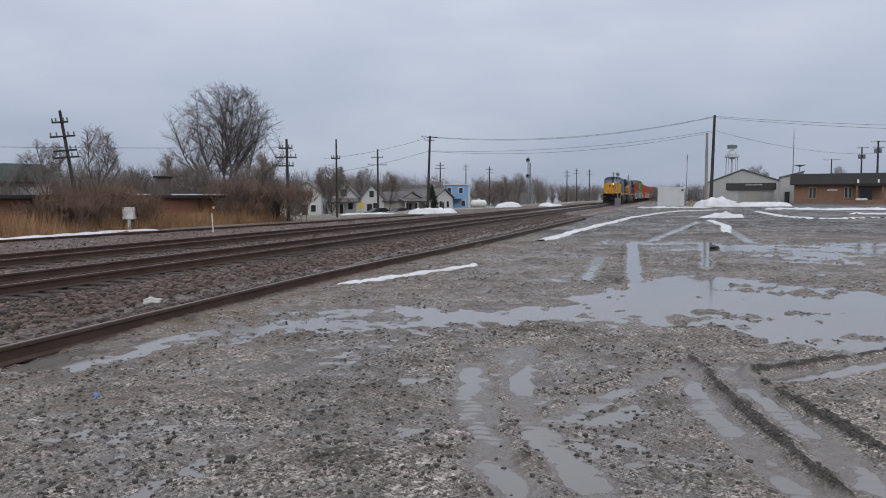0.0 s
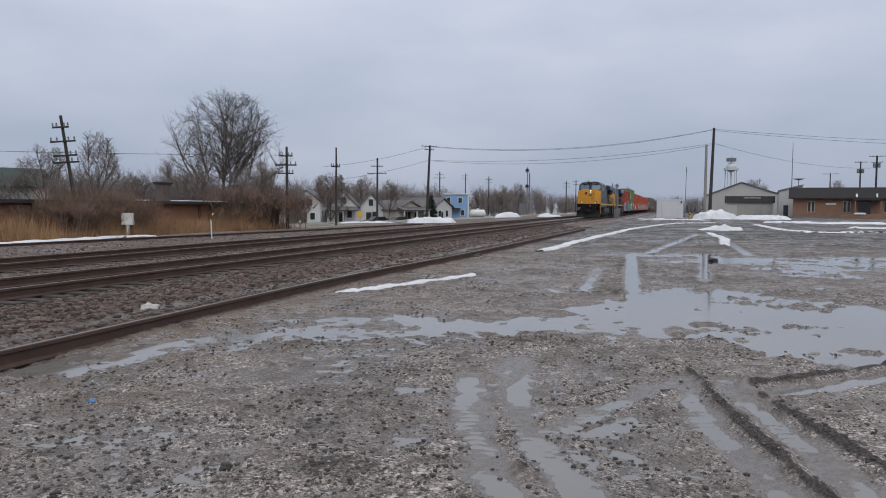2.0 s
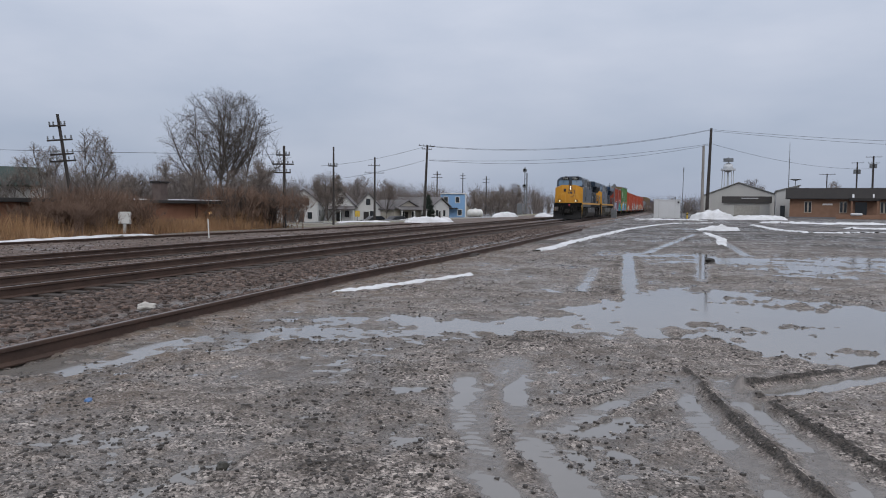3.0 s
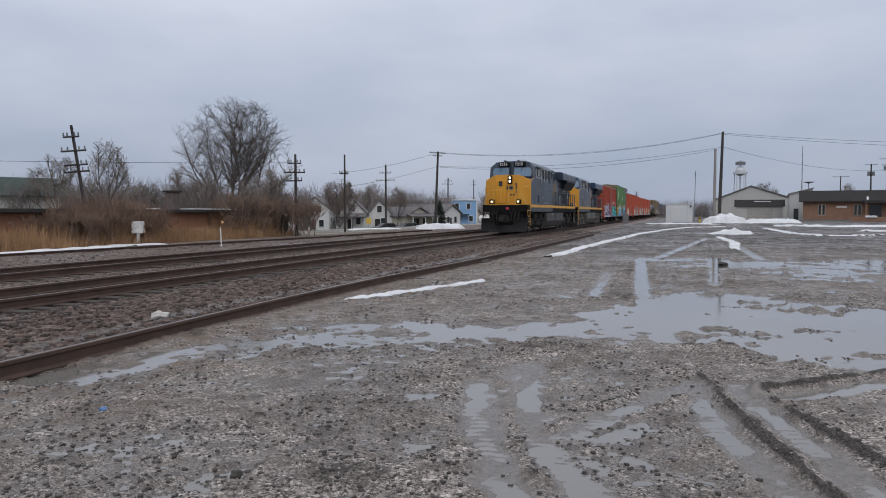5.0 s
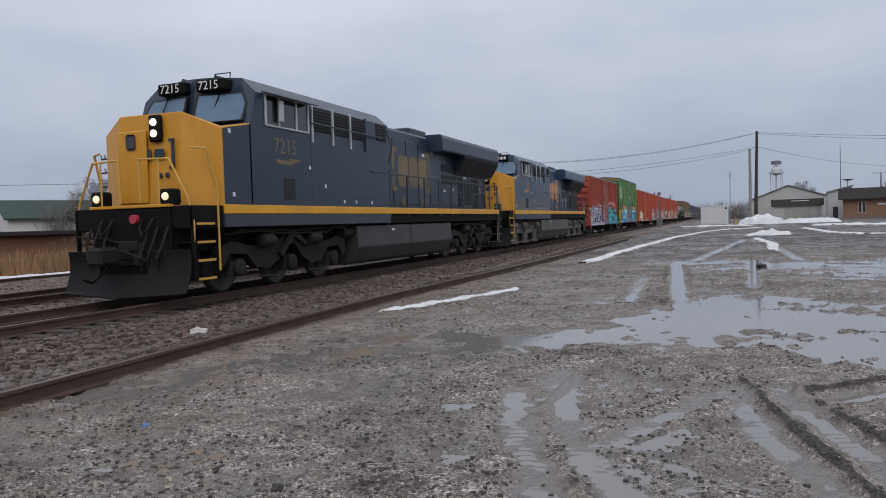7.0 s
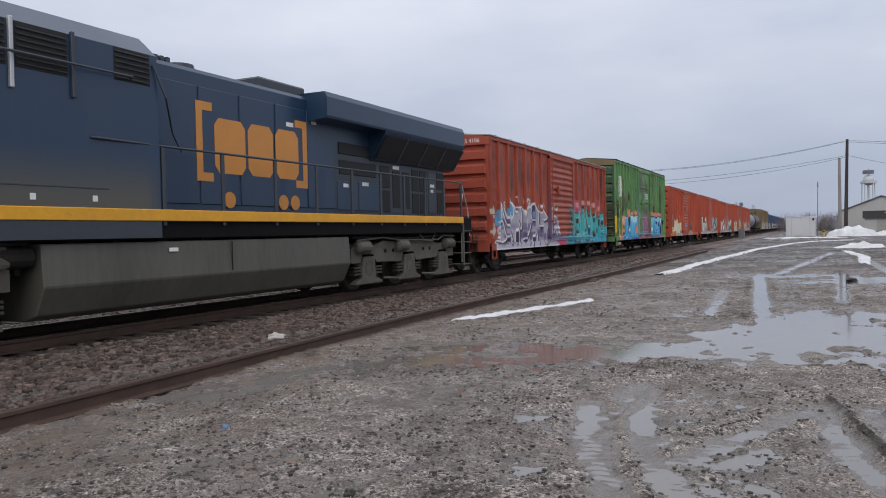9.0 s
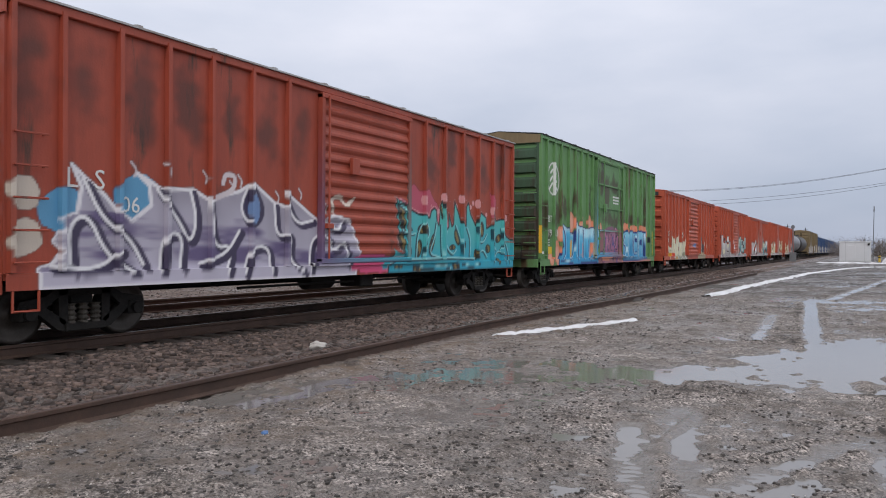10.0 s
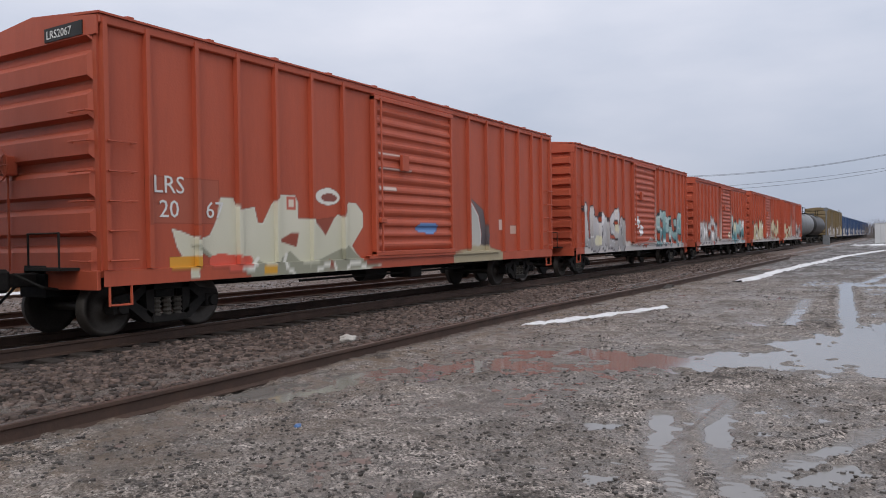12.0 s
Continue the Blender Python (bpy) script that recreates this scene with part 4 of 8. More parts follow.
    part("brake_wheel", bm, paint, car)
    # roof
    bm = prism([(-1.6, top), (-1.6, top + 0.03), (0, top + 0.19), (1.6, top + 0.03), (1.6, top), (0, top + 0.14)], 1, -0.02, CAR + 0.02)
    for k in range(11):
        y = 0.5 + k * (CAR - 1.0) / 10
        prism([(-1.59, top + 0.03), (0, top + 0.19), (1.59, top + 0.03), (1.59, top + 0.06), (0, top + 0.225), (-1.59, top + 0.06)], 1, y - 0.05, y + 0.05, bm)
    part("roof", bm, roof or paint, car)
    # underframe
    bm = box(-0.33, 0.33, -0.1, CAR + 0.1, 0.62, 0.96)
    for y in (1.5, 4.5, 6.4, 9.4, 11.3, CAR - 1.5):
        prism([(-1.45, 0.95), (-1.45, 0.86), (-0.3, 0.62), (0.3, 0.62), (1.45, 0.86), (1.45, 0.95)], 1, y - 0.08, y + 0.08, bm)
    part("underframe", bm, M["black_steel"], car)
    bm = tube((0.75, 6.8, 0.68), (0.75, 7.6, 0.68), 0.2, None, 14)
    box(0.6, 1.2, 8.2, 8.7, 0.5, 0.85, 0.03, bm)
    tube((1.0, 4.6, 0.62), (1.0, 11.0, 0.62), 0.025, None, 6, bm)
    tube((0.5, 2.2, 0.7), (0.5, 13.6, 0.7), 0.025, None, 6, bm)
    part("brake_cylinder", bm, M["truck"], car)
    for y in (1.45, CAR - 1.45):
        freight_truck(car, y, turning)
    for text, size, y, z, m_ in lettering:
        words(text, size, m_, Matrix(((0, 0, 1, 1.508), (1, 0, 0, y), (0, 1, 0, z), (0, 0, 0, 1))), car)
    TRAIN.append((car, off))
    return car


red_a = painted("boxcar_red_brown_paint", (0.36, 0.064, 0.032), (0.235, 0.046, 0.026), (0.065, 0.032, 0.020), 0.60)
red_b = painted("boxcar_orange_red_paint", (0.44, 0.080, 0.035), (0.34, 0.062, 0.029), (0.13, 0.036, 0.02), 0.72)
green_a = painted("boxcar_green_paint", (0.120, 0.270, 0.098), (0.095, 0.205, 0.076), (0.095, 0.062, 0.030), 0.56)
# darker green with more brown patches, for the end walls of the green car
green_ends = painted("darker_green_end_paint", (0.040, 0.088, 0.046), (0.026, 0.050, 0.028), (0.040, 0.028, 0.018), 0.50)
tan_a = painted("boxcar_tan_paint", (0.20, 0.145, 0.07), (0.12, 0.085, 0.04))
white_paint = mat("white_stencil", (0.72, 0.72, 0.70), 0.6, 0, (0.5, 0.5, 0.48), 12.0, 0.6)
black_paint = mat("black_stencil", (0.02, 0.02, 0.02), 0.6)
black_roof = mat("sooty_black_roof", (0.018, 0.019, 0.018), 0.7, 0, (0.035, 0.034, 0.032), 6.0, 0.7)
roof_zinc = mat("galvanised_roof", (0.42, 0.42, 0.41), 0.5, 0.5, (0.25, 0.2, 0.17), 6.0, 0.7)

WHITE, BLACK, CREAM, TEAL, PINK, PEACH = (0.75, 0.75, 0.76), (0.015, 0.013, 0.02), (0.62, 0.59, 0.44), (0.03, 0.34, 0.36), (0.62, 0.16, 0.22), (0.72, 0.28, 0.17)


def art_purple(s):
    for k in range(12):
        c = (0.3, 1.1, 2.1, 3.0, 3.95, 4.85, 10.8, 11.8, 12.8, 13.8, 14.9, 5.8)[k]
        s.blob(c, 3.6 + 0.2 * math.sin(k * 2.0), 0.36, 0.85, (0.070, 0.030, 0.022), 40 + k, 1.0, 0.9, 0.7)
    s.blob(0.85, 1.85, 0.40, 0.42, (0.10, 0.30, 0.48), 5)
    s.blob(2.05, 2.05, 0.50, 0.38, (0.10, 0.30, 0.48), 6)
    s.blob(0.25, 2.05, 0.28, 0.24, (0.55, 0.48, 0.40), 9)
    s.blob(0.25, 1.45, 0.26, 0.28, (0.55, 0.48, 0.40), 10)
    lilac = s.shape([(0.46, 0.77), (0.46, 1.06), (0.66, 1.13), (0.80, 1.31), (0.67, 1.43), (0.77, 1.57), (0.92, 1.45), (0.77, 1.73), (1.03, 1.82), (1.09, 2.19), (0.94, 2.50), (1.15, 2.33), (1.47, 2.10),
                     (1.64, 1.91), (1.92, 1.74), (2.27, 2.00), (2.23, 2.30), (2.02, 2.46), (2.46, 2.26), (3.10, 2.30), (3.48, 2.13), (3.75, 2.25), (4.13, 2.34), (4.47, 2.52), (5.05, 2.18), (5.38, 2.13),
                     (5.32, 2.42), (6.03, 2.04), (6.34, 1.89), (6.73, 2.03), (7.27, 1.93), (7.64, 1.30), (7.50, 0.77)], (0.50, 0.47, 0.56), (0.30, 0.28, 0.33), (0.74, 0.72, 0.74), 0.045, 2)
    dim = lilac * np.clip(2.2 * fbm(s.y * 0.5, s.z * 2.2, 2.2, 3, 31) + 0.15, 0, 1)
    s.lay(dim * (np.abs(s.z - 1.45) < 0.42), (0.13, 0.10, 0.20))
    for k, pts in enumerate(([(1.0, 1.0), (0.95, 1.6), (1.25, 1.8), (1.55, 1.2), (2.0, 0.95)], [(1.2, 2.25), (1.5, 1.7), (1.95, 1.45), (2.2, 1.05)], [(2.45, 2.2), (2.9, 1.7), (3.1, 1.35), (3.25, 1.75), (3.1, 2.25)],
                             [(2.5, 0.95), (2.55, 1.5), (2.95, 1.55), (2.9, 1.0)], [(3.5, 2.05), (3.6, 1.3), (4.05, 1.35), (3.9, 0.9)], [(4.45, 2.45), (4.2, 2.0), (4.45, 1.7), (4.75, 2.0), (4.5, 2.4)],
                             [(4.3, 0.85), (4.45, 1.3), (4.95, 1.35), (5.0, 0.9)], [(5.1, 2.1), (5.15, 1.5), (5.6, 1.6), (5.5, 1.1), (5.9, 0.85)], [(5.35, 2.3), (5.7, 1.75), (6.2, 1.85)],
                             [(6.1, 0.9), (6.15, 1.5), (6.6, 1.6), (6.75, 1.2), (7.2, 1.5), (7.3, 1.0)], [(6.5, 1.85), (6.9, 1.65), (7.1, 1.85)], [(0.7, 1.05), (1.4, 0.98), (1.8, 1.25)], [(3.3, 1.05), (3.9, 1.2), (4.2, 1.6)])):
        s.stroke(pts, 0.075, (0.05, 0.04, 0.08), lilac)
        s.stroke([(a - 0.07, b + 0.05) for a, b in pts], 0.028, (0.80, 0.79, 0.80), lilac)
    s.blob(4.5, 2.05, 0.16, 0.30, (0.16, 0.26, 0.46), 7, 0.2)
    for a, b in ((1.9, 2.62), (2.5, 2.66), (3.3, 2.62), (3.9, 2.5), (4.1, 2.62), (5.05, 2.4), (5.7, 2.5), (6.4, 2.25)):
        s.stroke([(a, b), (a + 0.10, b - 0.10), (a + 0.06, b - 0.2)], 0.025, (0.62, 0.55, 0.56))
    s.stroke([(3.6, 2.2), (4.0, 2.35), (4.05, 2.6), (3.8, 2.62), (3.75, 2.45)], 0.05, (0.62, 0.55, 0.56))
    s.stroke([(6.7, 2.1), (6.6, 2.35), (6.95, 2.45), (7.1, 2.2), (7.4, 2.4)], 0.05, (0.60, 0.52, 0.44))
    s.fade(9.0, 15.8, 1.35, (0.03, 0.30, 0.33), 0.3, 13)
    s.blob(8.15, 1.0, 0.8, 0.22, (0.70, 0.08, 0.20), 11)
    s.blob(9.2, 1.0, 0.8, 0.18, (0.03, 0.38, 0.45), 15, 0.2)
    s.flames()


def art_blue(s):
    q = np.hypot(s.y - 1.35, s.z - 3.82)     # the round white tree emblem
    emblem = (0.72, 0.74, 0.70)
    s.lay(np.clip(1.5 - np.abs(q - 0.55) / 0.04, 0, 1), emblem)
    s.stroke([(1.35, 3.30), (1.35, 4.32)], 0.05, emblem)
    for k in range(3):
        for w in (-1, 1):
            s.stroke([(1.35 + w * 0.10, 4.14 - 0.24 * k), (1.35 + w * (0.26 + 0.04 * k), 4.02 - 0.27 * k)], 0.055, emblem)
    for k, (a, b, c, d) in enumerate(((0.55, 2.5, 0.45, 0.7), (0.9, 1.6, 0.4, 0.5), (1.7, 2.6, 0.35, 0.8), (2.5, 2.9, 0.25, 0.6), (5.4, 3.0, 0.2, 1.0), (6.6, 4.1, 0.5, 0.9), (7.4, 3.6, 0.5, 1.0), (8.6, 4.0, 0.7, 0.5), (7.9, 2.6, 1.6, 0.35), (9.5, 3.0, 0.3, 1.0), (3.4, 2.8, 0.2, 0.7), (13.9, 3.4, 0.2, 0.9), (11.2, 2.75, 0.4, 0.3), (12.6, 2.7, 0.4, 0.25), (13.9, 2.6, 0.4, 0.35), (10.2, 2.7, 0.3, 0.6), (8.8, 2.6, 0.9, 0.3))):
        s.blob(a, b, c, d, (0.070, 0.042, 0.024), 20 + k, 1.0, 0.6, 0.85)
    s.fade(1.6, 15.0, 0.95, (0.60, 0.24, 0.16), 0.2, 2)
    s.blob(1.15, 0.98, 0.22, 0.25, PEACH, 3)
    s.blob(1.75, 1.25, 0.35, 0.45, PEACH, 4)
    for a, b, r in ((2.21, 2.62, 0.13), (4.49, 2.58, 0.11), (3.20, 2.38, 0.40), (5.28, 2.36, 0.36), (1.72, 1.17, 0.40), (1.08, 1.06, 0.22), (2.0, 1.9, 0.3), (4.3, 2.25, 0.25), (6.5, 2.2, 0.25)):
        s.blob(a, b, r, r, PEACH, int(a * 7), 0.25, 0.12)
        s.blob(a, b, r * 0.75, r * 0.75, (0.74, 0.42, 0.32), int(a * 7), 0.25, 0.3, 0.7)
    blue = s.shape([(1.83, 0.77), (1.83, 0.98), (2.06, 1.23), (2.46, 1.47), (2.22, 1.86), (2.12, 2.17), (2.38, 2.25), (2.80, 2.11), (2.93, 1.95), (3.53, 1.94), (3.62, 2.36), (3.78, 2.2), (3.9, 2.42), (4.02, 2.25),
                    (4.49, 2.20), (5.17, 2.13), (5.59, 2.22), (6.56, 2.11), (6.70, 1.78), (6.36, 1.52), (6.10, 1.20), (6.43, 0.87), (6.57, 0.77)], (0.01, 0.30, 0.55), (0.22, 0.60, 0.76), (0.02, 0.04, 0.17), 0.05, 3)
    s.lay(blue * np.clip((s.z - 1.86 + 0.3 * fbm(s.y, s.z, 2.0, 2, 51)) / 0.18, 0, 1) * 0.75, (0.55, 0.78, 0.84))
    for pts in ([(2.35, 2.15), (2.6, 1.9), (2.7, 1.2), (2.45, 1.0)], [(2.95, 1.9), (2.9, 1.2), (3.1, 0.95), (3.45, 1.15), (3.5, 1.9)], [(3.72, 2.1), (3.65, 1.4), (3.95, 0.95)], [(4.1, 2.1), (4.05, 1.1)],
                [(4.6, 2.1), (4.65, 1.0)], [(5.15, 2.05), (4.95, 1.4), (5.25, 0.95), (5.7, 1.0)], [(5.65, 2.1), (5.75, 1.5), (6.1, 1.45)], [(2.0, 0.95), (2.6, 0.92), (3.3, 0.85)], [(4.2, 0.88), (5.2, 0.85), (6.2, 0.88)]):
        s.stroke(pts, 0.045, (0.02, 0.05, 0.20), blue)
        s.stroke([(a + 0.07, b + 0.02) for a, b in pts], 0.018, (0.50, 0.74, 0.82), blue)
    for a, b, c in ((3.18, 1.15, 1.63), (4.30, 1.14, 1.54), (5.47, 1.12, 1.55), (5.90, 1.08, 1.56)):
        s.stroke([(a, b), (a + 0.04, c)], 0.085, (0.75, 0.42, 0.03) if a in (3.18, 5.90) else PEACH, blue)
    s.fade(6.4, 9.8, 2.2, (0.30, 0.13, 0.14), 0.3, 7)
    s.blob(7.9, 1.75, 1.05, 0.62, (0.22, 0.09, 0.15), 12, 0.2)
    s.piece(6.7, 9.5, 1.0, 2.2, "aoseo", (0.20, 0.06, 0.14), (0.52, 0.22, 0.36), (0.03, 0.015, 0.05), None, 0.15, 12, PEACH, 2.4, (0.05, 0.06, 0.22))
    s.blob(7.4, 1.05, 0.8, 0.18, PEACH, 17)
    for k in range(9):
        s.blob(9.95 + 0.53 * k, 2.28 + 0.12 * math.sin(k * 2.2), 0.27, 0.22, PEACH, 60 + k, 0.3, 0.15)
    last = s.shape([(10.0, 0.85), (9.99, 2.06), (10.69, 2.23), (11.2, 2.1), (11.33, 2.24), (12.1, 2.15), (12.9, 2.25), (13.87, 2.22), (14.30, 0.90)], (0.02, 0.24, 0.46), (0.26, 0.58, 0.72), (0.02, 0.05, 0.20), 0.05, 6)
    for pts in ([(10.5, 2.0), (10.1, 1.6), (10.6, 1.55), (10.5, 1.0), (10.1, 1.1)], [(10.95, 2.1), (11.0, 1.0), (11.4, 1.0)], [(11.5, 2.1), (11.55, 1.0)], [(12.1, 2.0), (11.85, 1.5), (12.15, 1.05), (12.4, 1.5), (12.1, 2.0)],
                [(12.75, 2.1), (12.8, 1.0)], [(13.3, 2.1), (13.0, 1.6), (13.5, 1.5), (13.4, 1.0)], [(13.75, 2.1), (13.8, 1.0)]):
        s.stroke(pts, 0.055, (0.02, 0.05, 0.20), last)
        s.stroke([(a + 0.08, b + 0.02) for a, b in pts], 0.022, (0.60, 0.80, 0.86), last)
    s.rect(0.0, 0.13, 1.22, 2.15, (0.75, 0.45, 0.03))
    s.rect(0.70, 1.22, 1.20, 1.44, (0.75, 0.50, 0.03))
    s.rect(0.18, 0.48, 1.2, 1.3, WHITE)
    s.rect(15.5, 15.62, 1.1, 2.3, (0.70, 0.50, 0.05))
    s.rect(14.5, 14.95, 1.7, 2.0, BLACK)


def art_cream(s):
    s.rect(0.75, 2.15, 1.68, 2.38, (0.36, 0.086, 0.047))
    s.shape([(1.21, 1.60), (1.39, 1.56), (1.72, 1.44), (1.94, 1.49), (2.11, 1.76), (2.18, 2.12), (2.45, 2.12), (2.55, 1.91), (2.94, 1.98), (3.01, 1.72), (3.13, 1.70), (3.35, 2.03), (3.53, 2.21), (3.96, 2.23),
             (4.04, 2.10), (4.03, 1.80), (4.46, 1.80), (4.72, 1.57), (4.88, 1.65), (5.19, 1.90), (5.32, 1.86), (5.54, 2.15), (5.79, 2.13), (6.00, 1.95), (5.99, 1.66), (5.62, 1.28), (5.77, 1.12), (6.07, 0.89),
             (6.56, 0.84), (6.01, 0.78), (4.65, 0.78), (3.32, 0.78), (2.80, 0.79), (2.46, 0.99), (2.12, 1.08), (1.78, 1.32), (1.65, 1.02), (1.68, 0.83), (1.52, 0.81), (1.50, 1.03), (1.30, 1.32)],
            (0.56, 0.55, 0.42), (0.64, 0.62, 0.50), (0.70, 0.69, 0.60), 0.018, 7)
    olive = s.shape([(1.57, 1.34), (1.78, 1.32), (2.12, 1.08), (2.46, 1.12), (3.03, 1.05), (3.32, 0.93), (3.80, 1.20), (4.05, 1.02), (4.30, 0.92), (5.03, 1.14), (5.52, 1.28), (6.02, 0.92), (6.56, 0.82), (5.02, 0.79),
                     (3.32, 0.79), (2.80, 0.79), (2.46, 0.99), (2.12, 1.06)], (0.27, 0.27, 0.20), (0.30, 0.30, 0.22), None, 0.02, 9)
    for pts in ([(2.2, 1.0), (2.75, 0.85), (3.0, 1.1)], [(3.7, 1.15), (3.62, 0.95), (3.85, 0.8)], [(4.5, 0.82), (4.95, 1.0), (5.05, 0.82)], [(5.4, 0.82), (5.6, 1.0), (6.0, 0.82)]):
        s.stroke(pts, 0.035, (0.70, 0.69, 0.62))
    for pts in ([(3.53, 1.40), (3.85, 1.53), (4.04, 1.53), (3.97, 1.29)], [(4.55, 1.78), (4.81, 1.50), (5.08, 1.84)], [(4.85, 0.86), (4.92, 1.02), (5.0, 0.86)]):
        s.shape(pts, (0.26, 0.055, 0.03), (0.28, 0.06, 0.03))
    s.blob(4.89, 2.24, 0.38, 0.18, (0.72, 0.71, 0.64), 8, 0.1)
    s.blob(4.93, 2.22, 0.25, 0.09, (0.24, 0.07, 0.05), 8, 0.1)
    s.rect(3.74, 3.98, 1.96, 2.2, (0.50, 0.12, 0.08))
    s.rect(3.80, 3.92, 2.02, 2.14, (0.7, 0.6, 0.5))
    s.rect(3.10, 3.42, 0.84, 0.94, (0.62, 0.32, 0.03))
    s.rect(1.15, 1.75, 0.95, 1.18, (0.62, 0.30, 0.03))
    s.blob(2.4, 1.05, 0.5, 0.14, (0.60, 0.10, 0.06), 9)
    s.blob(8.4, 1.65, 0.42, 0.13, (0.10, 0.22, 0.46), 10)
    s.shape([(10.61, 2.43), (11.28, 2.14), (11.49, 1.48), (11.42, 1.07), (11.1, 1.07), (11.2, 1.5), (11.05, 2.0)], (0.06, 0.05, 0.06), (0.16, 0.13, 0.13))
    s.shape([(10.61, 2.35), (11.0, 1.98), (11.15, 1.5), (11.08, 1.07), (10.57, 1.09)], (0.50, 0.49, 0.44), (0.44, 0.44, 0.42), (0.68, 0.68, 0.66), 0.03)
    s.fade(9.6, 12.3, 1.12, (0.40, 0.34, 0.22), 0.3, 13)
    s.rect(12.9, 13.3, 1.5, 1.75, (0.55, 0.35, 0.28))
    s.rect(12.2, 12.4, 1.6, 1.9, (0.6, 0.45, 0.4))
    for k, (a, b) in enumerate(((2.9, 1.3), (3.2, 1.2), (2.45, 0.7))):
        s.rect(6.45, 6.45 + b, a, a + 0.06, (0.6, 0.45, 0.40))


def art_plain(seed, colours):
    def art(s):
        rs = random.Random(seed)
        s.fade(0.8, 15.0, 1.15, (0.5, 0.47, 0.45), 0.5, seed)
        s.piece(1.0, 5.6, 1.0, 2.4, "nuea"[seed % 3:] + "so", *colours[0], None, 0.20, seed, WHITE, 0.9)
        s.piece(10.0, 14.8, 1.0, 2.5, "ospna"[seed % 2:], *colours[1], None, 0.18, seed + 3, WHITE, 0.8)
        for k in range(5):
            s.blob(rs.uniform(1, 15), rs.uniform(1.2, 2.2), 0.3, 0.25, rs.choice([WHITE, CREAM, (0.1, 0.1, 0.12)]), seed + k)
    return art


GREYS = ((0.30, 0.29, 0.29), (0.62, 0.60, 0.60), (0.05, 0.04, 0.05))
TEALS = ((0.10, 0.25, 0.28), (0.45, 0.58, 0.56), (0.03, 0.05, 0.06))
CREAMS = ((0.45, 0.40, 0.28), (0.62, 0.56, 0.40), (0.18, 0.12, 0.08))
RIBS = [0.08, 0.78, 1.68, 2.55, 3.45, 4.40, 5.35, 10.45, 11.45, 12.45, 13.40, 14.35, 15.05, 15.72]
boxcar("rust-stained red-brown boxcar with purple and teal graffiti", 45.4, 4.60, red_a, RIBS, (6.32, 9.61), art_purple, 0.030,
       [("L", 0.40, 0.84, 2.18, white_paint), ("S", 0.40, 1.28, 2.18, white_paint), ("06", 0.34, 1.72, 1.87, white_paint)], roof_zinc, turning=True)
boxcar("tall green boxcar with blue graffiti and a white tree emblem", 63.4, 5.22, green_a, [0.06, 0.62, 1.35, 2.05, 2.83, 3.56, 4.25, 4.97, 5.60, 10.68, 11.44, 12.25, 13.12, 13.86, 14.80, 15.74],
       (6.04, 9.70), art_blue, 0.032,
       [("IBT", 0.33, 0.75, 2.30, white_paint), ("19", 0.37, 0.84, 1.80, white_paint), ("33", 0.36, 1.48, 1.81, white_paint)], black_roof, 8, "plug", True, tan_a, green_ends)
green_car = TRAIN[-1][0]
boxcar("orange-red boxcar with cream graffiti and white lettering", 81.4, 4.58, red_b, RIBS, (6.35, 9.50), art_cream, 0.027,
       [("LRS", 0.38, 0.87, 2.15, white_paint), ("20", 0.38, 0.97, 1.78, white_paint), ("67", 0.38, 1.86, 1.78, white_paint)], None, 6, turning=True)
last_red = TRAIN[-1][0]
boxcar("orange-red boxcar with grey and white graffiti low down", 99.25, 4.58, red_b, RIBS, (6.5, 9.7), art_plain(1, (GREYS, TEALS)), 0.06, (), None, 9, turning=True)
boxcar("orange-red boxcar with white and teal graffiti low down", 117.1, 4.50, red_b, RIBS, (6.5, 9.7), art_plain(2, (GREYS, TEALS)), False)
boxcar("faded orange-red boxcar with cream scrawls", 134.95, 4.58, red_b, RIBS, (6.5, 9.7), art_plain(4, (CREAMS, CREAMS)), False)
boxcar("faded orange-red boxcar with pale scrawls near its door", 152.8, 4.58, red_b, RIBS, (6.5, 9.7), art_plain(5, (CREAMS, GREYS)), False)


# black name plate above the end of the red car, with white writing
part("name_plate", box(0.35, 1.25, -0.045, -0.03, 4.33, 4.53), black_paint, last_red)
words("LRS2067", 0.17, white_paint, Matrix(((1, 0, 0, 0.40), (0, 0, -1, -0.046), (0, 1, 0, 4.37), (0, 0, 0, 1))), last_red)
words("LRS 4106", 0.2, white_paint, Matrix(((1, 0, 0, 0.45), (0, 0, -1, -0.032), (0, 1, 0, 4.40), (0, 0, 0, 1))), TRAIN[0][0])
for k, wide in enumerate((0.9, 0.9, 0.8)):
    part("small_print", box(1.578, 1.583, 8.3, 8.3 + wide, 3.58 - 0.13 * k, 3.65 - 0.13 * k), white_paint, green_car)
for k in range(3):
    part("small_print", box(1.505, 1.509, 0.72, 1.0, 1.66 - 0.09 * k, 1.70 - 0.09 * k), white_paint, green_car)


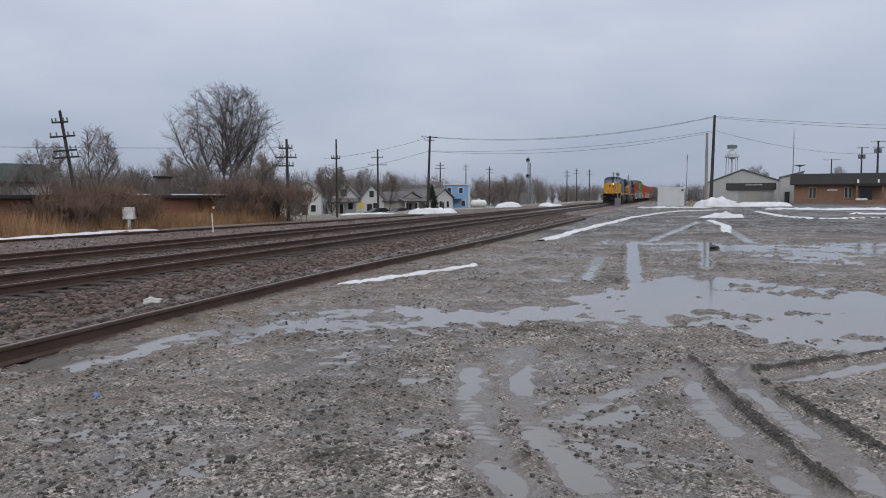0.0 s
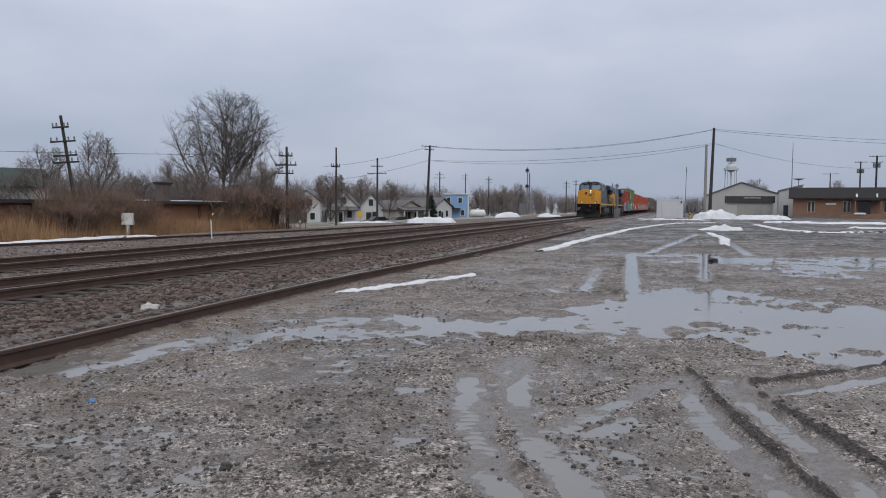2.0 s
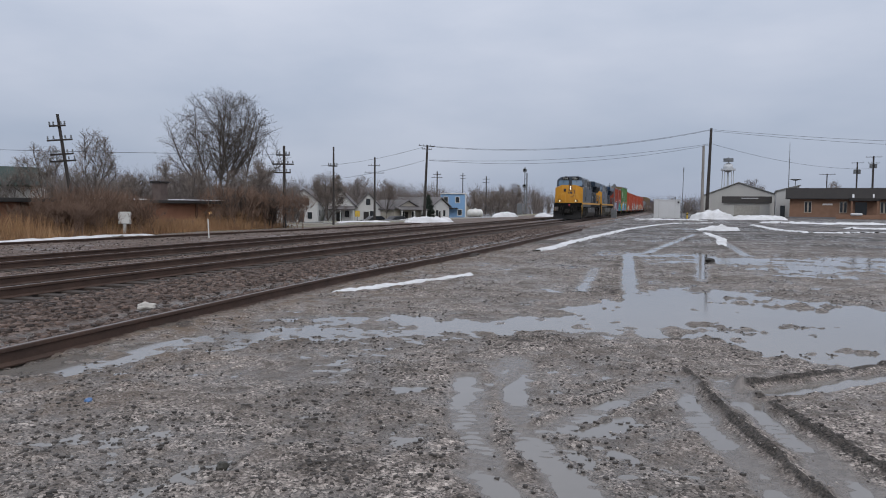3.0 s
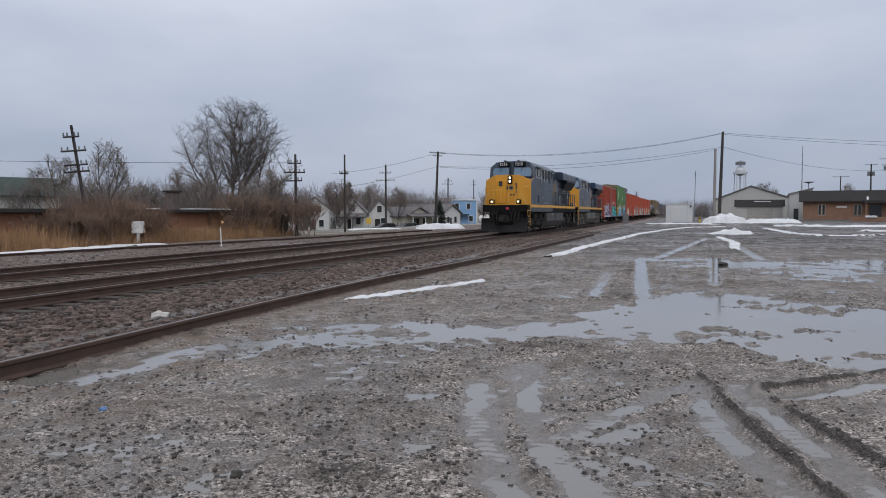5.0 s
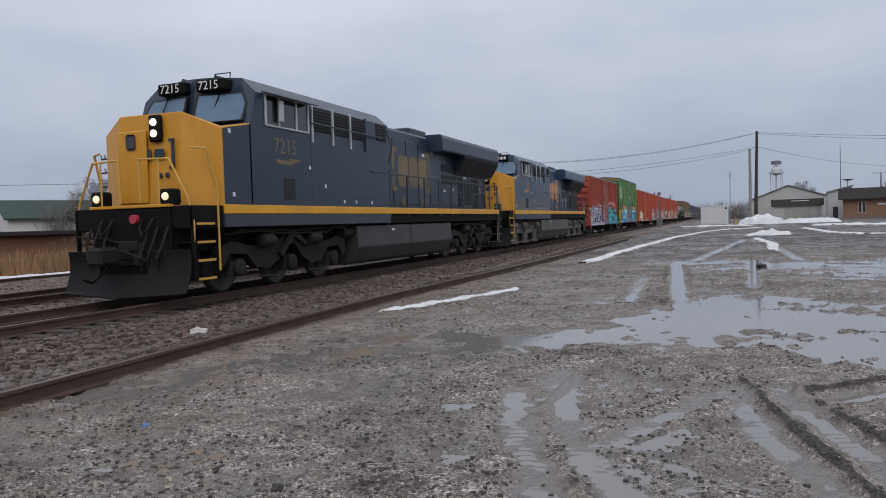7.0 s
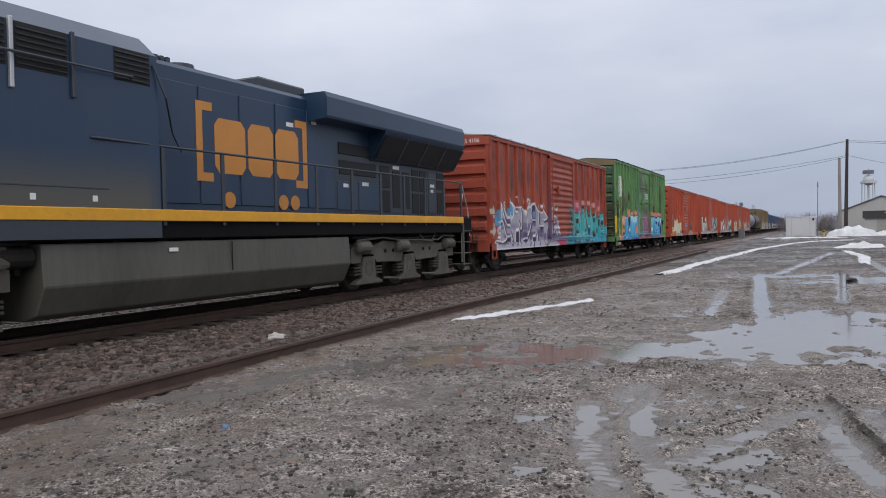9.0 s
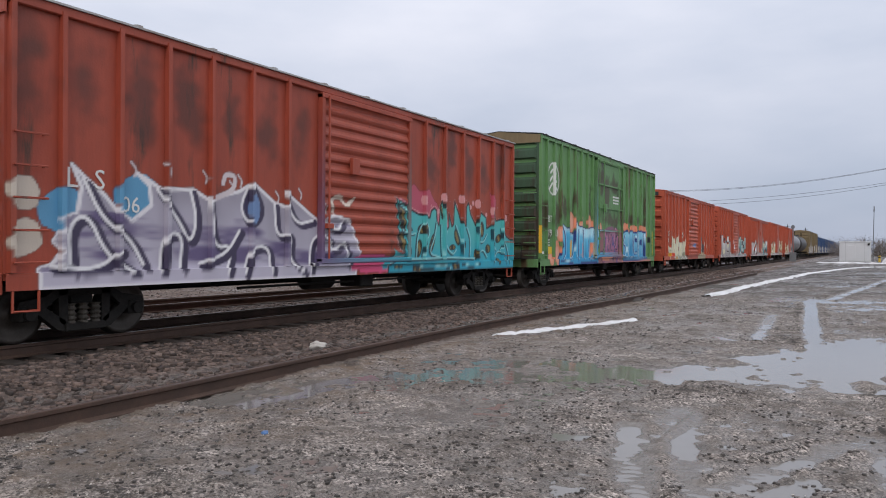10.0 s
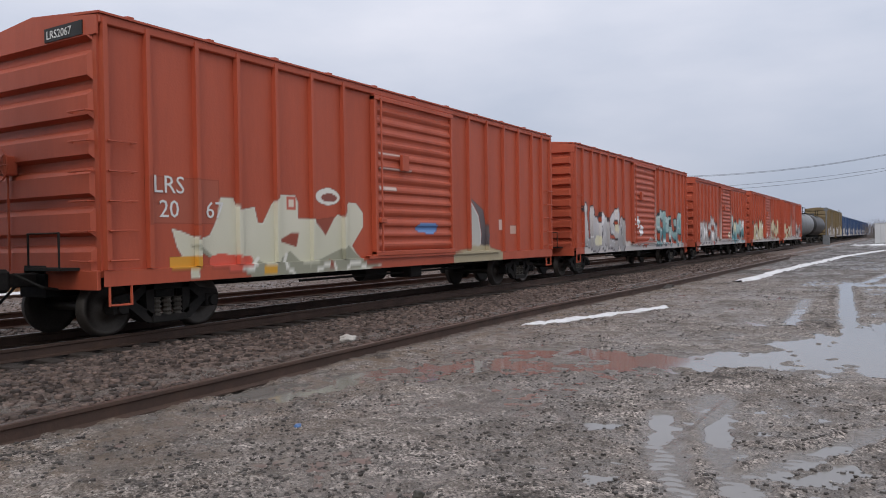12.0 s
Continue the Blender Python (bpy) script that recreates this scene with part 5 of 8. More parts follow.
def tank_car(label, off, material, length=15.0):
    car = thing("tank_car", label, "tank car", group="tank cars of the freight train")
    prof = [(0.05, 0.3), (0.75, 0.38), (1.2, 0.6), (1.42, 0.95), (1.45, 1.2), (1.45, length - 1.2), (1.42, length - 0.95), (1.2, length - 0.6), (0.75, length - 0.38), (0.05, length - 0.3)]
    part("tank", lathe(prof, 28, "y", None, (0, 0, 2.55)), material, car, smooth=True)
    bm = tube((0, length / 2, 3.9), (0, length / 2, 4.25), 0.55, 0.5, 16)
    part("dome", bm, material, car)
    bm = bmesh.new()
    for s in (-0.85, 0.85):
        bar([(s, length / 2 - 1.5, 4.0), (s, length / 2 - 1.5, 4.6), (s, length / 2 + 1.5, 4.6), (s, length / 2 + 1.5, 4.0)], 0.03, 6, bm)
        box(s - 0.3, s + 0.3, length / 2 - 1.5, length / 2 + 1.5, 3.85, 3.9, 0, bm)
    part("platform", bm, M["black_steel"], car)
    bm = box(-0.35, 0.35, 0, length, 0.75, 1.2)
    for y in (0.2, length - 0.2):
        box(-1.45, 1.45, y - 0.2, y + 0.2, 0.9, 1.15, 0, bm)
    part("underframe", bm, M["black_steel"], car)
    for y in (1.6, length - 1.6):
        freight_truck(car, y, False)
    coupler(car, 0, -1)
    coupler(car, length, 1)
    TRAIN.append((car, off))


tank_car("grey tank car with a domed end", 170.9, mat("grey_tank", (0.22, 0.23, 0.24), 0.45, 0.2, (0.12, 0.12, 0.12), 3.0, 0.7, streak=True))
tank_car("black tank car streaked with dirt", 187.9, mat("black_tank", (0.018, 0.018, 0.02), 0.45, 0.1, (0.05, 0.045, 0.04), 3.0, 0.7, streak=True))
boxcar("tall tan boxcar far back in the train", 205.0, 5.2, tan_a, RIBS, (6.5, 9.7), art_plain(6, (GREYS, GREYS)), False)
boxcar("tall tan and brown boxcar far back", 222.9, 5.2, tan_a, RIBS, (6.5, 9.7), art_plain(7, (GREYS, CREAMS)), False)
blue_a = painted("container_blue_paint", (0.03, 0.08, 0.20), (0.02, 0.05, 0.12))
for k in range(8):
    boxcar("blue boxcar at the tail of the train", 240.8 + 17.85 * k, 4.6, blue_a, RIBS[::3], (6.5, 9.7), art_plain(8, (GREYS, GREYS)), False)
# ---- locomotives ----
loco_slate = mat("locomotive_slate_blue_paint", (0.013, 0.028, 0.051), 0.36, 0.0, (0.025, 0.038, 0.056), 3.0, 0.7, 0.04, 20.0, streak=True, spec=0.45, patches=((0.040, 0.044, 0.050), 0.63, 0.9))
loco_blue = mat("locomotive_dark_blue_paint", (0.012, 0.036, 0.080), 0.34, 0.0, (0.022, 0.043, 0.076), 3.0, 0.7, 0.04, 20.0, streak=True, spec=0.5, patches=((0.048, 0.058, 0.076), 0.63, 0.9))
# road dust thrown up over the lower panels of the second engine's cab side
dn = loco_blue.node_tree
d_tc, d_sep, d_up, d_back, d_mul, d_mix = (dn.nodes.new("ShaderNode" + k) for k in ("TexCoord", "SeparateXYZ", "MapRange", "MapRange", "Math", "Mix"))
d_mul.operation, d_mix.data_type = "MULTIPLY", "RGBA"
d_mix.inputs["B"].default_value = (0.098, 0.088, 0.062, 1)
for node, lo_, hi_ in ((d_up, 2.75, 2.05), (d_back, 8.3, 7.9)):
    node.inputs["From Min"].default_value, node.inputs["From Max"].default_value = lo_, hi_
d_up.inputs["To Max"].default_value = 0.8
dn.links.new(d_tc.outputs["Object"], d_sep.inputs["Vector"])
dn.links.new(d_sep.outputs["Z"], d_up.inputs["Value"])
dn.links.new(d_sep.outputs["Y"], d_back.inputs["Value"])
dn.links.new(d_up.outputs["Result"], d_mul.inputs[0])
dn.links.new(d_back.outputs["Result"], d_mul.inputs[1])
dn.links.new(d_mul.outputs[0], d_mix.inputs["Factor"])
dn.links.new(dn.nodes["Principled BSDF"].inputs["Base Color"].links[0].from_socket, d_mix.inputs["A"])
dn.links.new(d_mix.outputs["Result"], dn.nodes["Principled BSDF"].inputs["Base Color"])
loco_yellow = mat("locomotive_yellow_paint", (0.58, 0.265, 0.014), 0.42, 0.0, (0.46, 0.205, 0.014), 3.0, 0.6, 0.04, 20.0, streak=True, patches=((0.16, 0.10, 0.04), 0.72, 2.0))
loco_gold = mat("locomotive_gold_lettering", (0.56, 0.225, 0.035), 0.4, 0, (0.42, 0.19, 0.04), 6.0, 0.6, patches=((0.16, 0.11, 0.07), 0.64, 2.5))
stripe_yellow = mat("deck_edge_yellow", (0.72, 0.35, 0.012), 0.45, 0.0, (0.52, 0.25, 0.02), 4.0, 0.7, patches=((0.14, 0.09, 0.04), 0.66, 2.5))
loco_faded = mat("faded_gold_lettering", (0.20, 0.135, 0.055), 0.5, 0, (0.10, 0.075, 0.045), 6.0, 0.8, patches=((0.045, 0.045, 0.045), 0.56, 2.5))
rail_yellow = mat("yellow_handrail", (0.60, 0.33, 0.05), 0.5, 0, (0.4, 0.25, 0.08), 6.0, 0.6)
grille = mat("dark_grille", (0.012, 0.013, 0.015), 0.7, 0.2, (0.025, 0.025, 0.026), 20.0, 0.8)
hood_shade = mat("sooty_blue_panel", (0.026, 0.036, 0.052), 0.5, 0, (0.045, 0.052, 0.062), 5.0, 0.7)
tank_grey = mat("dusty_fuel_tank", (0.028, 0.028, 0.028), 0.6, 0.0, (0.055, 0.053, 0.048), 3.0, 0.8, 0.1, 20.0, streak=True)
tank_olive = mat("olive_dusty_fuel_tank", (0.100, 0.098, 0.080), 0.6, 0.1, (0.055, 0.053, 0.047), 3.0, 0.8, 0.1, 20.0, streak=True)
glass = mat("cab_glass", (0.13, 0.20, 0.28), 0.22, 0.0, (0.07, 0.11, 0.16), 2.0, 0.5, spec=0.22)
dark_glass = mat("dark_cab_glass", (0.02, 0.022, 0.026), 0.08, 0.0, None, 2.0, 0.5, spec=0.8)
silver = mat("silver_frame", (0.50, 0.51, 0.52), 0.4, 0.5)
lamp_on = mat("lit_headlight", (0.9, 0.85, 0.7), 0.3, 0, glow=(1.0, 0.86, 0.58), power=2.5)
lamp_dim = mat("lit_ditch_light", (0.9, 0.8, 0.6), 0.3, 0, glow=(1.0, 0.80, 0.48), power=0.9)
red_lamp = mat("red_gladhand", (0.45, 0.04, 0.06), 0.5)
LOCO_WHEEL = wheel_mesh(0.52)


def side_plate(name, y0, y1, z0, z1, x, t, material, parent, label=""):
    return part(name, box(x, x + t, y0, y1, z0, z1, min(0.012, t * 0.4)), material, parent, label)


def loco_truck(loco, y, steel, turning, curved):
    """A three-axle truck: a cast beam with leaf pads, or a curved frame that swings over the axles."""
    axles = (-2.1, 0.0, 2.1)
    bm = bmesh.new()
    if curved:
        edge = [(-2.8, 0.62), (-2.75, 1.0), (-2.35, 1.12), (-1.75, 1.0), (-0.75, 0.98), (-0.25, 1.22), (0.25, 1.22), (0.75, 0.98), (1.75, 1.0), (2.35, 1.12), (2.75, 1.0), (2.8, 0.62),
                (2.62, 0.60), (2.4, 0.86), (1.8, 0.82), (1.45, 0.50), (0.95, 0.46), (0.52, 0.66), (0.2, 0.98), (-0.2, 0.98), (-0.52, 0.66), (-0.95, 0.46), (-1.45, 0.50), (-1.8, 0.82), (-2.4, 0.86), (-2.62, 0.60)]
    else:
        edge = [(-2.85, 0.72), (-2.85, 1.05), (-2.6, 1.20), (-1.75, 1.14), (-1.4, 1.24), (-0.4, 1.20), (0.4, 1.28), (1.4, 1.20), (1.75, 1.10), (2.6, 1.20), (2.85, 1.05), (2.85, 0.72),
                (2.45, 0.72), (2.35, 0.92), (1.85, 0.92), (1.70, 0.72), (0.42, 0.68), (0.30, 0.92), (-0.30, 0.92), (-0.42, 0.68), (-1.70, 0.72), (-1.85, 0.92), (-2.35, 0.92), (-2.45, 0.72)]
    for s in (-1, 1):
        prism(edge, 0, 1.04 if s > 0 else -1.24, 1.24 if s > 0 else -1.04, bm)
    box(-1.1, 1.1, -1.4, -1.0, 0.72, 1.0, 0.03, bm)
    box(-1.1, 1.1, 1.0, 1.4, 0.72, 1.0, 0.03, bm)
    t = part("truck", bm, steel, loco, at=pose(0, y, 0))
    for s in (-1, 1):
        for a in axles:
            if curved:
                bm = prism([(a - 0.34, 0.36), (a - 0.26, 0.68), (a + 0.26, 0.68), (a + 0.34, 0.36)], 0, s * 1.14 - 0.07, s * 1.14 + 0.07, None, 0.015)
                lathe([(0.20, s * 1.20), (0.19, s * 1.28), (0.10, s * 1.31)], 16, "x", bm, (0, a, 0.54))
            else:
                pad = [(a - 0.62, 0.19), (a - 0.60, 0.26), (a - 0.33, 0.34), (a - 0.27, 0.86), (a + 0.27, 0.86), (a + 0.33, 0.34), (a + 0.60, 0.26), (a + 0.62, 0.19)]
                bm = prism(pad, 0, s * 1.19 - 0.09, s * 1.19 + 0.09, None, 0.015)
                lathe([(0.19, s * 1.27), (0.19, s * 1.29), (0.15, s * 1.29), (0.15, s * 1.275)], 8, "x", bm, (0, a, 0.58))
            part("journal_box", bm, steel, t)
            if not curved:
                for k in (-0.5, 0.5):
                    for j in range(3):
                        part("rubber_pad", box(s * 1.17 - 0.09, s * 1.17 + 0.09, a + k - 0.15, a + k + 0.15, 0.42 + 0.075 * j, 0.47 + 0.075 * j, 0.01), M["wheel"], t)
                for k in (-0.85, 0.85):
                    tube_at = tube((s * 1.23, a + k, 0.98), (s * 1.255, a + k, 0.98), 0.05, None, 8)
                    part("bolt_hole", tube_at, M["black_steel"], t)
        for a in ((-1.05, 1.05) if curved else (-2.35, -0.4, 2.45)):
            part("brake_cylinder", lathe([(0.06, a - 0.36), (0.15, a - 0.32), (0.16, a + 0.12), (0.13, a + 0.16), (0.05, a + 0.34)], 14, "y", None, (s * 1.30, 0, 1.10)), steel, t)
        bm = bar([(s * 1.32, -2.7, 1.26), (s * 1.32, -1.5, 1.32), (s * 1.34, -0.6, 1.24), (s * 1.34, 1.6, 1.22), (s * 1.32, 2.0, 1.33), (s * 1.32, 2.75, 1.31)], 0.024)
        bar([(s * 1.30, 0.4, 1.50), (s * 1.36, 0.7, 1.22), (s * 1.36, 1.2, 1.18), (s * 1.30, 1.6, 1.50)], 0.022, 6, bm)
        bar([(s * 1.28, -1.4, 0.30), (s * 1.28, -0.7, 0.26)], 0.03, 6, bm)
        bar([(s * 1.28, 0.7, 0.30), (s * 1.28, 1.4, 0.26)], 0.03, 6, bm)
        if curved:      # a bent bar over the middle axle
            prism([(-0.62, 0.80), (-0.06, 1.30), (0.10, 1.30), (0.62, 1.02), (0.62, 0.90), (0.05, 1.16), (-0.50, 0.68)], 0, s * 1.27 - 0.05, s * 1.27 + 0.05, bm)
        part("brake_gear", bm, steel, t)
    for a in axles:
        w = new("wheelset", LOCO_WHEEL)
        w.parent = t
        w.matrix_basis = pose(0, a, 0.53)
        if turning:
            WHEELS.append((w, (0, a, 0.53), 0.52))


def side_words(text, size, y, z, x, material, parent):
    return words(text, size, material, Matrix(((0, 0, 1, x), (1, 0, 0, y), (0, 1, 0, z), (0, 0, 0, 1))), parent)


def front_words(text, size, x, y, z, material, parent):
    return words(text, size, material, Matrix(((1, 0, 0, x), (0, 0, -1, y), (0, 1, 0, z), (0, 0, 0, 1))), parent)


def locomotive(label, off, steel, tank_mat, number, side_number, lit, body, gold, curved):
    L = thing("locomotive", label, "locomotive", group="locomotives of the freight train")
    # frame and deck
    part("frame", box(-1.46, 1.46, -0.95, 20.9, 1.40, 1.86, 0.02), M["black_steel"], L)
    for s in (-1, 1):
        bm = box(s * 1.50 - 0.03, s * 1.50 + 0.03, 0.0, 20.15, 1.69, 1.88, 0.01)
        part("side_stripe", bm, stripe_yellow, L, "yellow deck edge stripe")
        part("side_sill", box(s * 1.485 - 0.03, s * 1.485 + 0.03, 0.0, 8.2, 1.42, 1.685), hood_shade, L)
    part("underbody", box(-1.0, 1.0, -0.8, 20.7, 0.95, 1.42), M["black_steel"], L)
    # nose
    bm = bmesh.new()
    plan = [(1.5, 0.0), (0.78, -0.42), (-0.78, -0.42), (-1.5, 0.0), (-1.5, 1.05), (1.5, 1.05)]
    tops = [3.46, 3.80, 3.80, 3.46, 3.66, 3.66]
    lo = [bm.verts.new((x, y, 1.84)) for x, y in plan]
    hi = [bm.verts.new((x, y + (0.10 if i in (1, 2) else 0.0), z)) for i, ((x, y), z) in enumerate(zip(plan, tops))]
    for i in range(6):
        f = bm.faces.new((lo[i], hi[i], hi[(i + 1) % 6], lo[(i + 1) % 6]))
        f.material_index = 0 if i in (0, 1, 2) else 1
    bm.faces.new(lo)
    bm.faces.new((hi[5], hi[4], hi[3], hi[2], hi[1], hi[0])).material_index = 1
    bmesh.ops.recalc_face_normals(bm, faces=bm.faces[:])
    bmesh.ops.bevel(bm, geom=[e for e in bm.edges], offset=0.03, segments=2, affect="EDGES", profile=0.5)
    nose = part("nose", bm, loco_yellow, L, "yellow nose")
    nose.data.materials.append(body)
    # nose door, window, headlights, grab irons
    door = part("nose_door", box(-0.74, -0.02, -0.455, -0.40, 1.95, 3.45, 0.02), loco_yellow, nose)
    part("door_window", box(-0.52, -0.28, -0.47, -0.44, 3.05, 3.38, 0.04), dark_glass, door)
    lamp_box = part("headlight_box", box(0.06, 0.36, -0.47, -0.36, 3.20, 3.74, 0.03), M["black_steel"], nose)
    for z in (3.36, 3.59):
        part("headlight", lathe([(0.075, -0.50), (0.07, -0.475), (0.08, -0.46)], 20, "y", None, (0.21, 0, z)), lamp_on if lit else silver, lamp_box, "lit headlight" if lit else "unlit headlight", smooth=True)
    bm = bmesh.new()
    for y, z, w, h in ((-0.62, 2.62, 0.06, 0.62), (0.62, 2.62, 0.06, 0.62)):
        box(y - w / 2, y + w / 2, -0.435, -0.405, z, z + h, 0, bm)
    for s in (-1, 1):
        for z in (2.62, 3.18):
            box(s * 0.62 - (0.03 if s > 0 else -0.03) - 0.06, s * 0.62 - (0.03 if s > 0 else -0.03) + 0.06, -0.437, -0.405, z, z + 0.06, 0, bm)
    box(-0.36, -0.22, -0.437, -0.405, 2.84, 3.05, 0.02, bm)
    box(-0.10, 0.08, -0.437, -0.405, 2.84, 3.05, 0.02, bm)
    box(0.16, 0.40, -0.437, -0.405, 2.84, 3.05, 0.02, bm)
    for x in (-0.42, -0.28, 0.28, 0.46):
        box(x - 0.05, x + 0.05, -0.437, -0.405, 2.46, 2.56, 0.02, bm)
    part("emblem", bm, body, nose, "dark blue emblem of plain bars")
    # cab and tall equipment compartment
    bm = bmesh.new()
    def y_front(x, z):
        return (0.76 if z < 3.7 else 0.76 + 0.34 * (z - 3.5)) + 0.14 * abs(x)
    mid = [(-1.5, 1.88), (-1.5, 3.55), (-1.5, 4.36), (-1.12, 4.70), (-0.4, 4.76), (0.4, 4.76), (1.12, 4.70), (1.5, 4.36), (1.5, 3.55), (1.5, 1.88)]
    a = [bm.verts.new((x, y_front(x, z), z)) for x, z in mid]
    b = [bm.verts.new((x, 8.2, z)) for x, z in mid]
    for i in range(10):
        bm.faces.new((a[i], a[(i + 1) % 10], b[(i + 1) % 10], b[i]))
    c0, c1 = bm.verts.new((0, y_front(0, 1.88), 1.88)), bm.verts.new((0, y_front(0, 4.76), 4.76))
    bm.faces.new((c0, *a[:5], c1))
    bm.faces.new((c1, *a[5:], c0))
    bm.faces.new(b)
    bmesh.ops.recalc_face_normals(bm, faces=bm.faces[:])
    cab = part("cab", bm, body, L)
    for s in (-1, 1):
        zs = ((3.72, 0.16), (3.74, 1.28), (4.10, 1.32), (4.34, 1.20), (4.34, 0.18))
        def ring(d, grow):
            cx, cz = 0.74, 4.02
            out = []
            for z, x in zs:
                x2, z2 = cx + (x - cx) * grow, cz + (z - cz) * grow
                out.append((s * x2, y_front(x2, z2) - d, z2))
            return out
        bm = bmesh.new()
        f = [bm.verts.new(p) for p in ring(0.02, 1.09)]
        g = [bm.verts.new(p) for p in ring(0.035, 1.0)]
        bk = [bm.verts.new(p) for p in ring(-0.05, 1.09)]
        for i in range(5):
            j = (i + 1) % 5
            bm.faces.new((f[i], f[j], g[j], g[i]))
            bm.faces.new((f[i], bk[i], bk[j], f[j]))
        bmesh.ops.recalc_face_normals(bm, faces=bm.faces[:])
        wf = part("windshield_frame", bm, grille, cab)
        bm = bmesh.new()
        bm.faces.new([bm.verts.new(p) for p in ring(0.022, 1.01)])
        part("windshield", bm, glass, wf)
        x = s * 0.7
        part("wiper", bar([(x, y_front(0.7, 4.36) - 0.05, 4.38), (x - 0.1, y_front(0.8, 4.1) - 0.06, 4.05)], 0.012, 5), M["black_steel"], wf)
        nb = part("number_board", box(min(s * 0.14, s * 0.90), max(s * 0.14, s * 0.90), 0.98, 1.34, 4.42, 4.68, 0.03), M["black_steel"], cab)
        if number:
            front_words(number, 0.27, (0.22 if s > 0 else -0.82), 0.965, 4.455, white_paint, nb)
        else:
            for k in range(3):
                part("number_bar", box(s * 0.60 - 0.22 + 0.17 * k, s * 0.60 - 0.10 + 0.17 * k, 0.968, 0.98, 4.47, 4.61), white_paint, nb)
    # roof gear
    bm = box(-0.8, 0.8, 1.9, 3.1, 4.74, 4.80, 0.02)
    box(-0.5, 0.5, 3.3, 4.4, 4.74, 4.82, 0.03, bm)
    for s in (-0.6, 0.3):
        tube((s, 1.5, 4.82), (s, 2.1, 4.84), 0.05, 0.03, 8, bm)
    bar([(0.9, 1.2, 4.70), (0.9, 1.22, 4.82), (0.5, 1.22, 4.82), (0.5, 1.2, 4.74)], 0.012, 5, bm)
    part("roof_gear", bm, hood_shade, cab)
    # side windows with silver frames
    side = thing_part("side_windows", cab)
    for a_, b_ in ((1.62, 2.10), (2.16, 2.86), (2.92, 3.42)):
        side_plate("window_pane", a_, b_, 3.70, 4.34, 1.498, 0.012, dark_glass, side)
    bm = bmesh.new()
    for y in (1.60, 2.13, 2.89, 3.44):
        box(1.498, 1.54, y - 0.035, y + 0.035, 3.66, 4.38, 0.01, bm)
    for z in (3.67, 4.37):
        box(1.498, 1.535, 1.58, 3.46, z - 0.025, z + 0.025, 0.01, bm)
    part("window_frame", bm, silver, side)
    part("visor", prism([(1.49, 4.42), (1.78, 4.33), (1.78, 4.31), (1.49, 4.38)], 1, 1.5, 3.5), hood_shade, side)
    part("mirror", box(1.55, 1.62, 2.02, 2.22, 3.78, 4.28, 0.02), silver, side)
    # openings of the equipment compartment
    for k, (a_, b_) in enumerate(((3.68, 4.62), (4.75, 5.62), (5.75, 6.55), (7.35, 8.05))):
        v = side_plate("vent", a_, b_, 3.74 if k < 3 else 3.85, 4.36, 1.494, 0.014, grille, cab)
        bm = bmesh.new()
        for j in range(7):
            z = 3.80 + 0.08 * j + (0.1 if k == 3 else 0)
            if z < 4.34:
                prism([(1.508, z), (1.53, z - 0.02), (1.53, z - 0.01), (1.508, z + 0.01)], 1, a_ + 0.02, b_ - 0.02, bm)
        part("louvre", bm, grille, v)
    for y in (3.62, 4.68, 5.68, 6.62):
        part("post", box(1.49, 1.55, y - 0.03, y + 0.03, 3.45, 4.40, 0.01), silver if y < 6 else hood_shade, cab)
    bm = bar([(1.52, 3.55, 3.92), (1.60, 3.6, 3.92), (1.60, 7.6, 3.92), (1.52, 7.65, 3.92)], 0.018)
    bar([(1.52, 8.1, 4.2), (1.58, 8.3, 3.7), (1.2, 8.8, 3.2), (1.2, 9.0, 2.9)], 0.016, 6, bm)
    part("grab_rail", bm, hood_shade, cab)
    side_plate("step_well", 2.28, 2.76, 2.02, 2.52, 1.496, 0.012, grille, cab)
    side_plate("door_seam", 1.40, 3.5, 2.66, 2.685, 1.497, 0.010, hood_shade, cab)
    side_plate("door_seam", 3.95, 7.2, 2.16, 2.185, 1.497, 0.010, hood_shade, cab)
    side_plate("door_seam", 3.56, 3.58, 1.95, 3.6, 1.497, 0.008, hood_shade, cab)
    for y, z in ((0.22, 3.36), (0.30, 2.05), (3.44, 2.78), (4.2, 2.35), (5.2, 1.97), (5.9, 1.97), (6.9, 1.97)):
        side_plate("reflector", y, y + 0.09, z, z + 0.09, 1.498, 0.008, white_paint, cab)
    if side_number:
        side_words(side_number, 0.50, 1.90 if len(side_number) > 2 else 2.55, 3.08, 1.500, gold, cab)
    bm = prism([(1.95, 2.93), (2.55, 2.93), (2.52, 2.98), (3.15, 2.98), (2.62, 2.84), (2.66, 2.80), (1.98, 2.86)], 0, 1.50, 1.508)
    part("bolt_mark", bm, gold, cab)
    # engine hood
    hood = part("engine_hood", prism([(-0.98, 1.88), (-0.98, 4.42), (-0.92, 4.50), (0.92, 4.50), (0.98, 4.42), (0.98, 1.88)], 1, 8.2, 19.9, None), body, L)
    for y in (8.55, 9.65, 10.75, 11.85, 12.95):
        part("hood_door", box(0.97, 1.005, y, y + 1.04, 2.02, 4.18, 0.012), body, hood)
    bm = box(-0.6, 0.6, 9.3, 11.0, 4.48, 4.60, 0.03)
    tube((0, 10.2, 4.5), (0, 10.2, 4.78), 0.32, 0.28, 14, bm)
    box(-0.8, 0.8, 11.6, 13.2, 4.48, 4.74, 0.04, bm)
    for k in range(6):
        box(-0.7, 0.7, 8.5 + 0.14 * k, 8.58 + 0.14 * k, 4.48, 4.66, 0, bm)
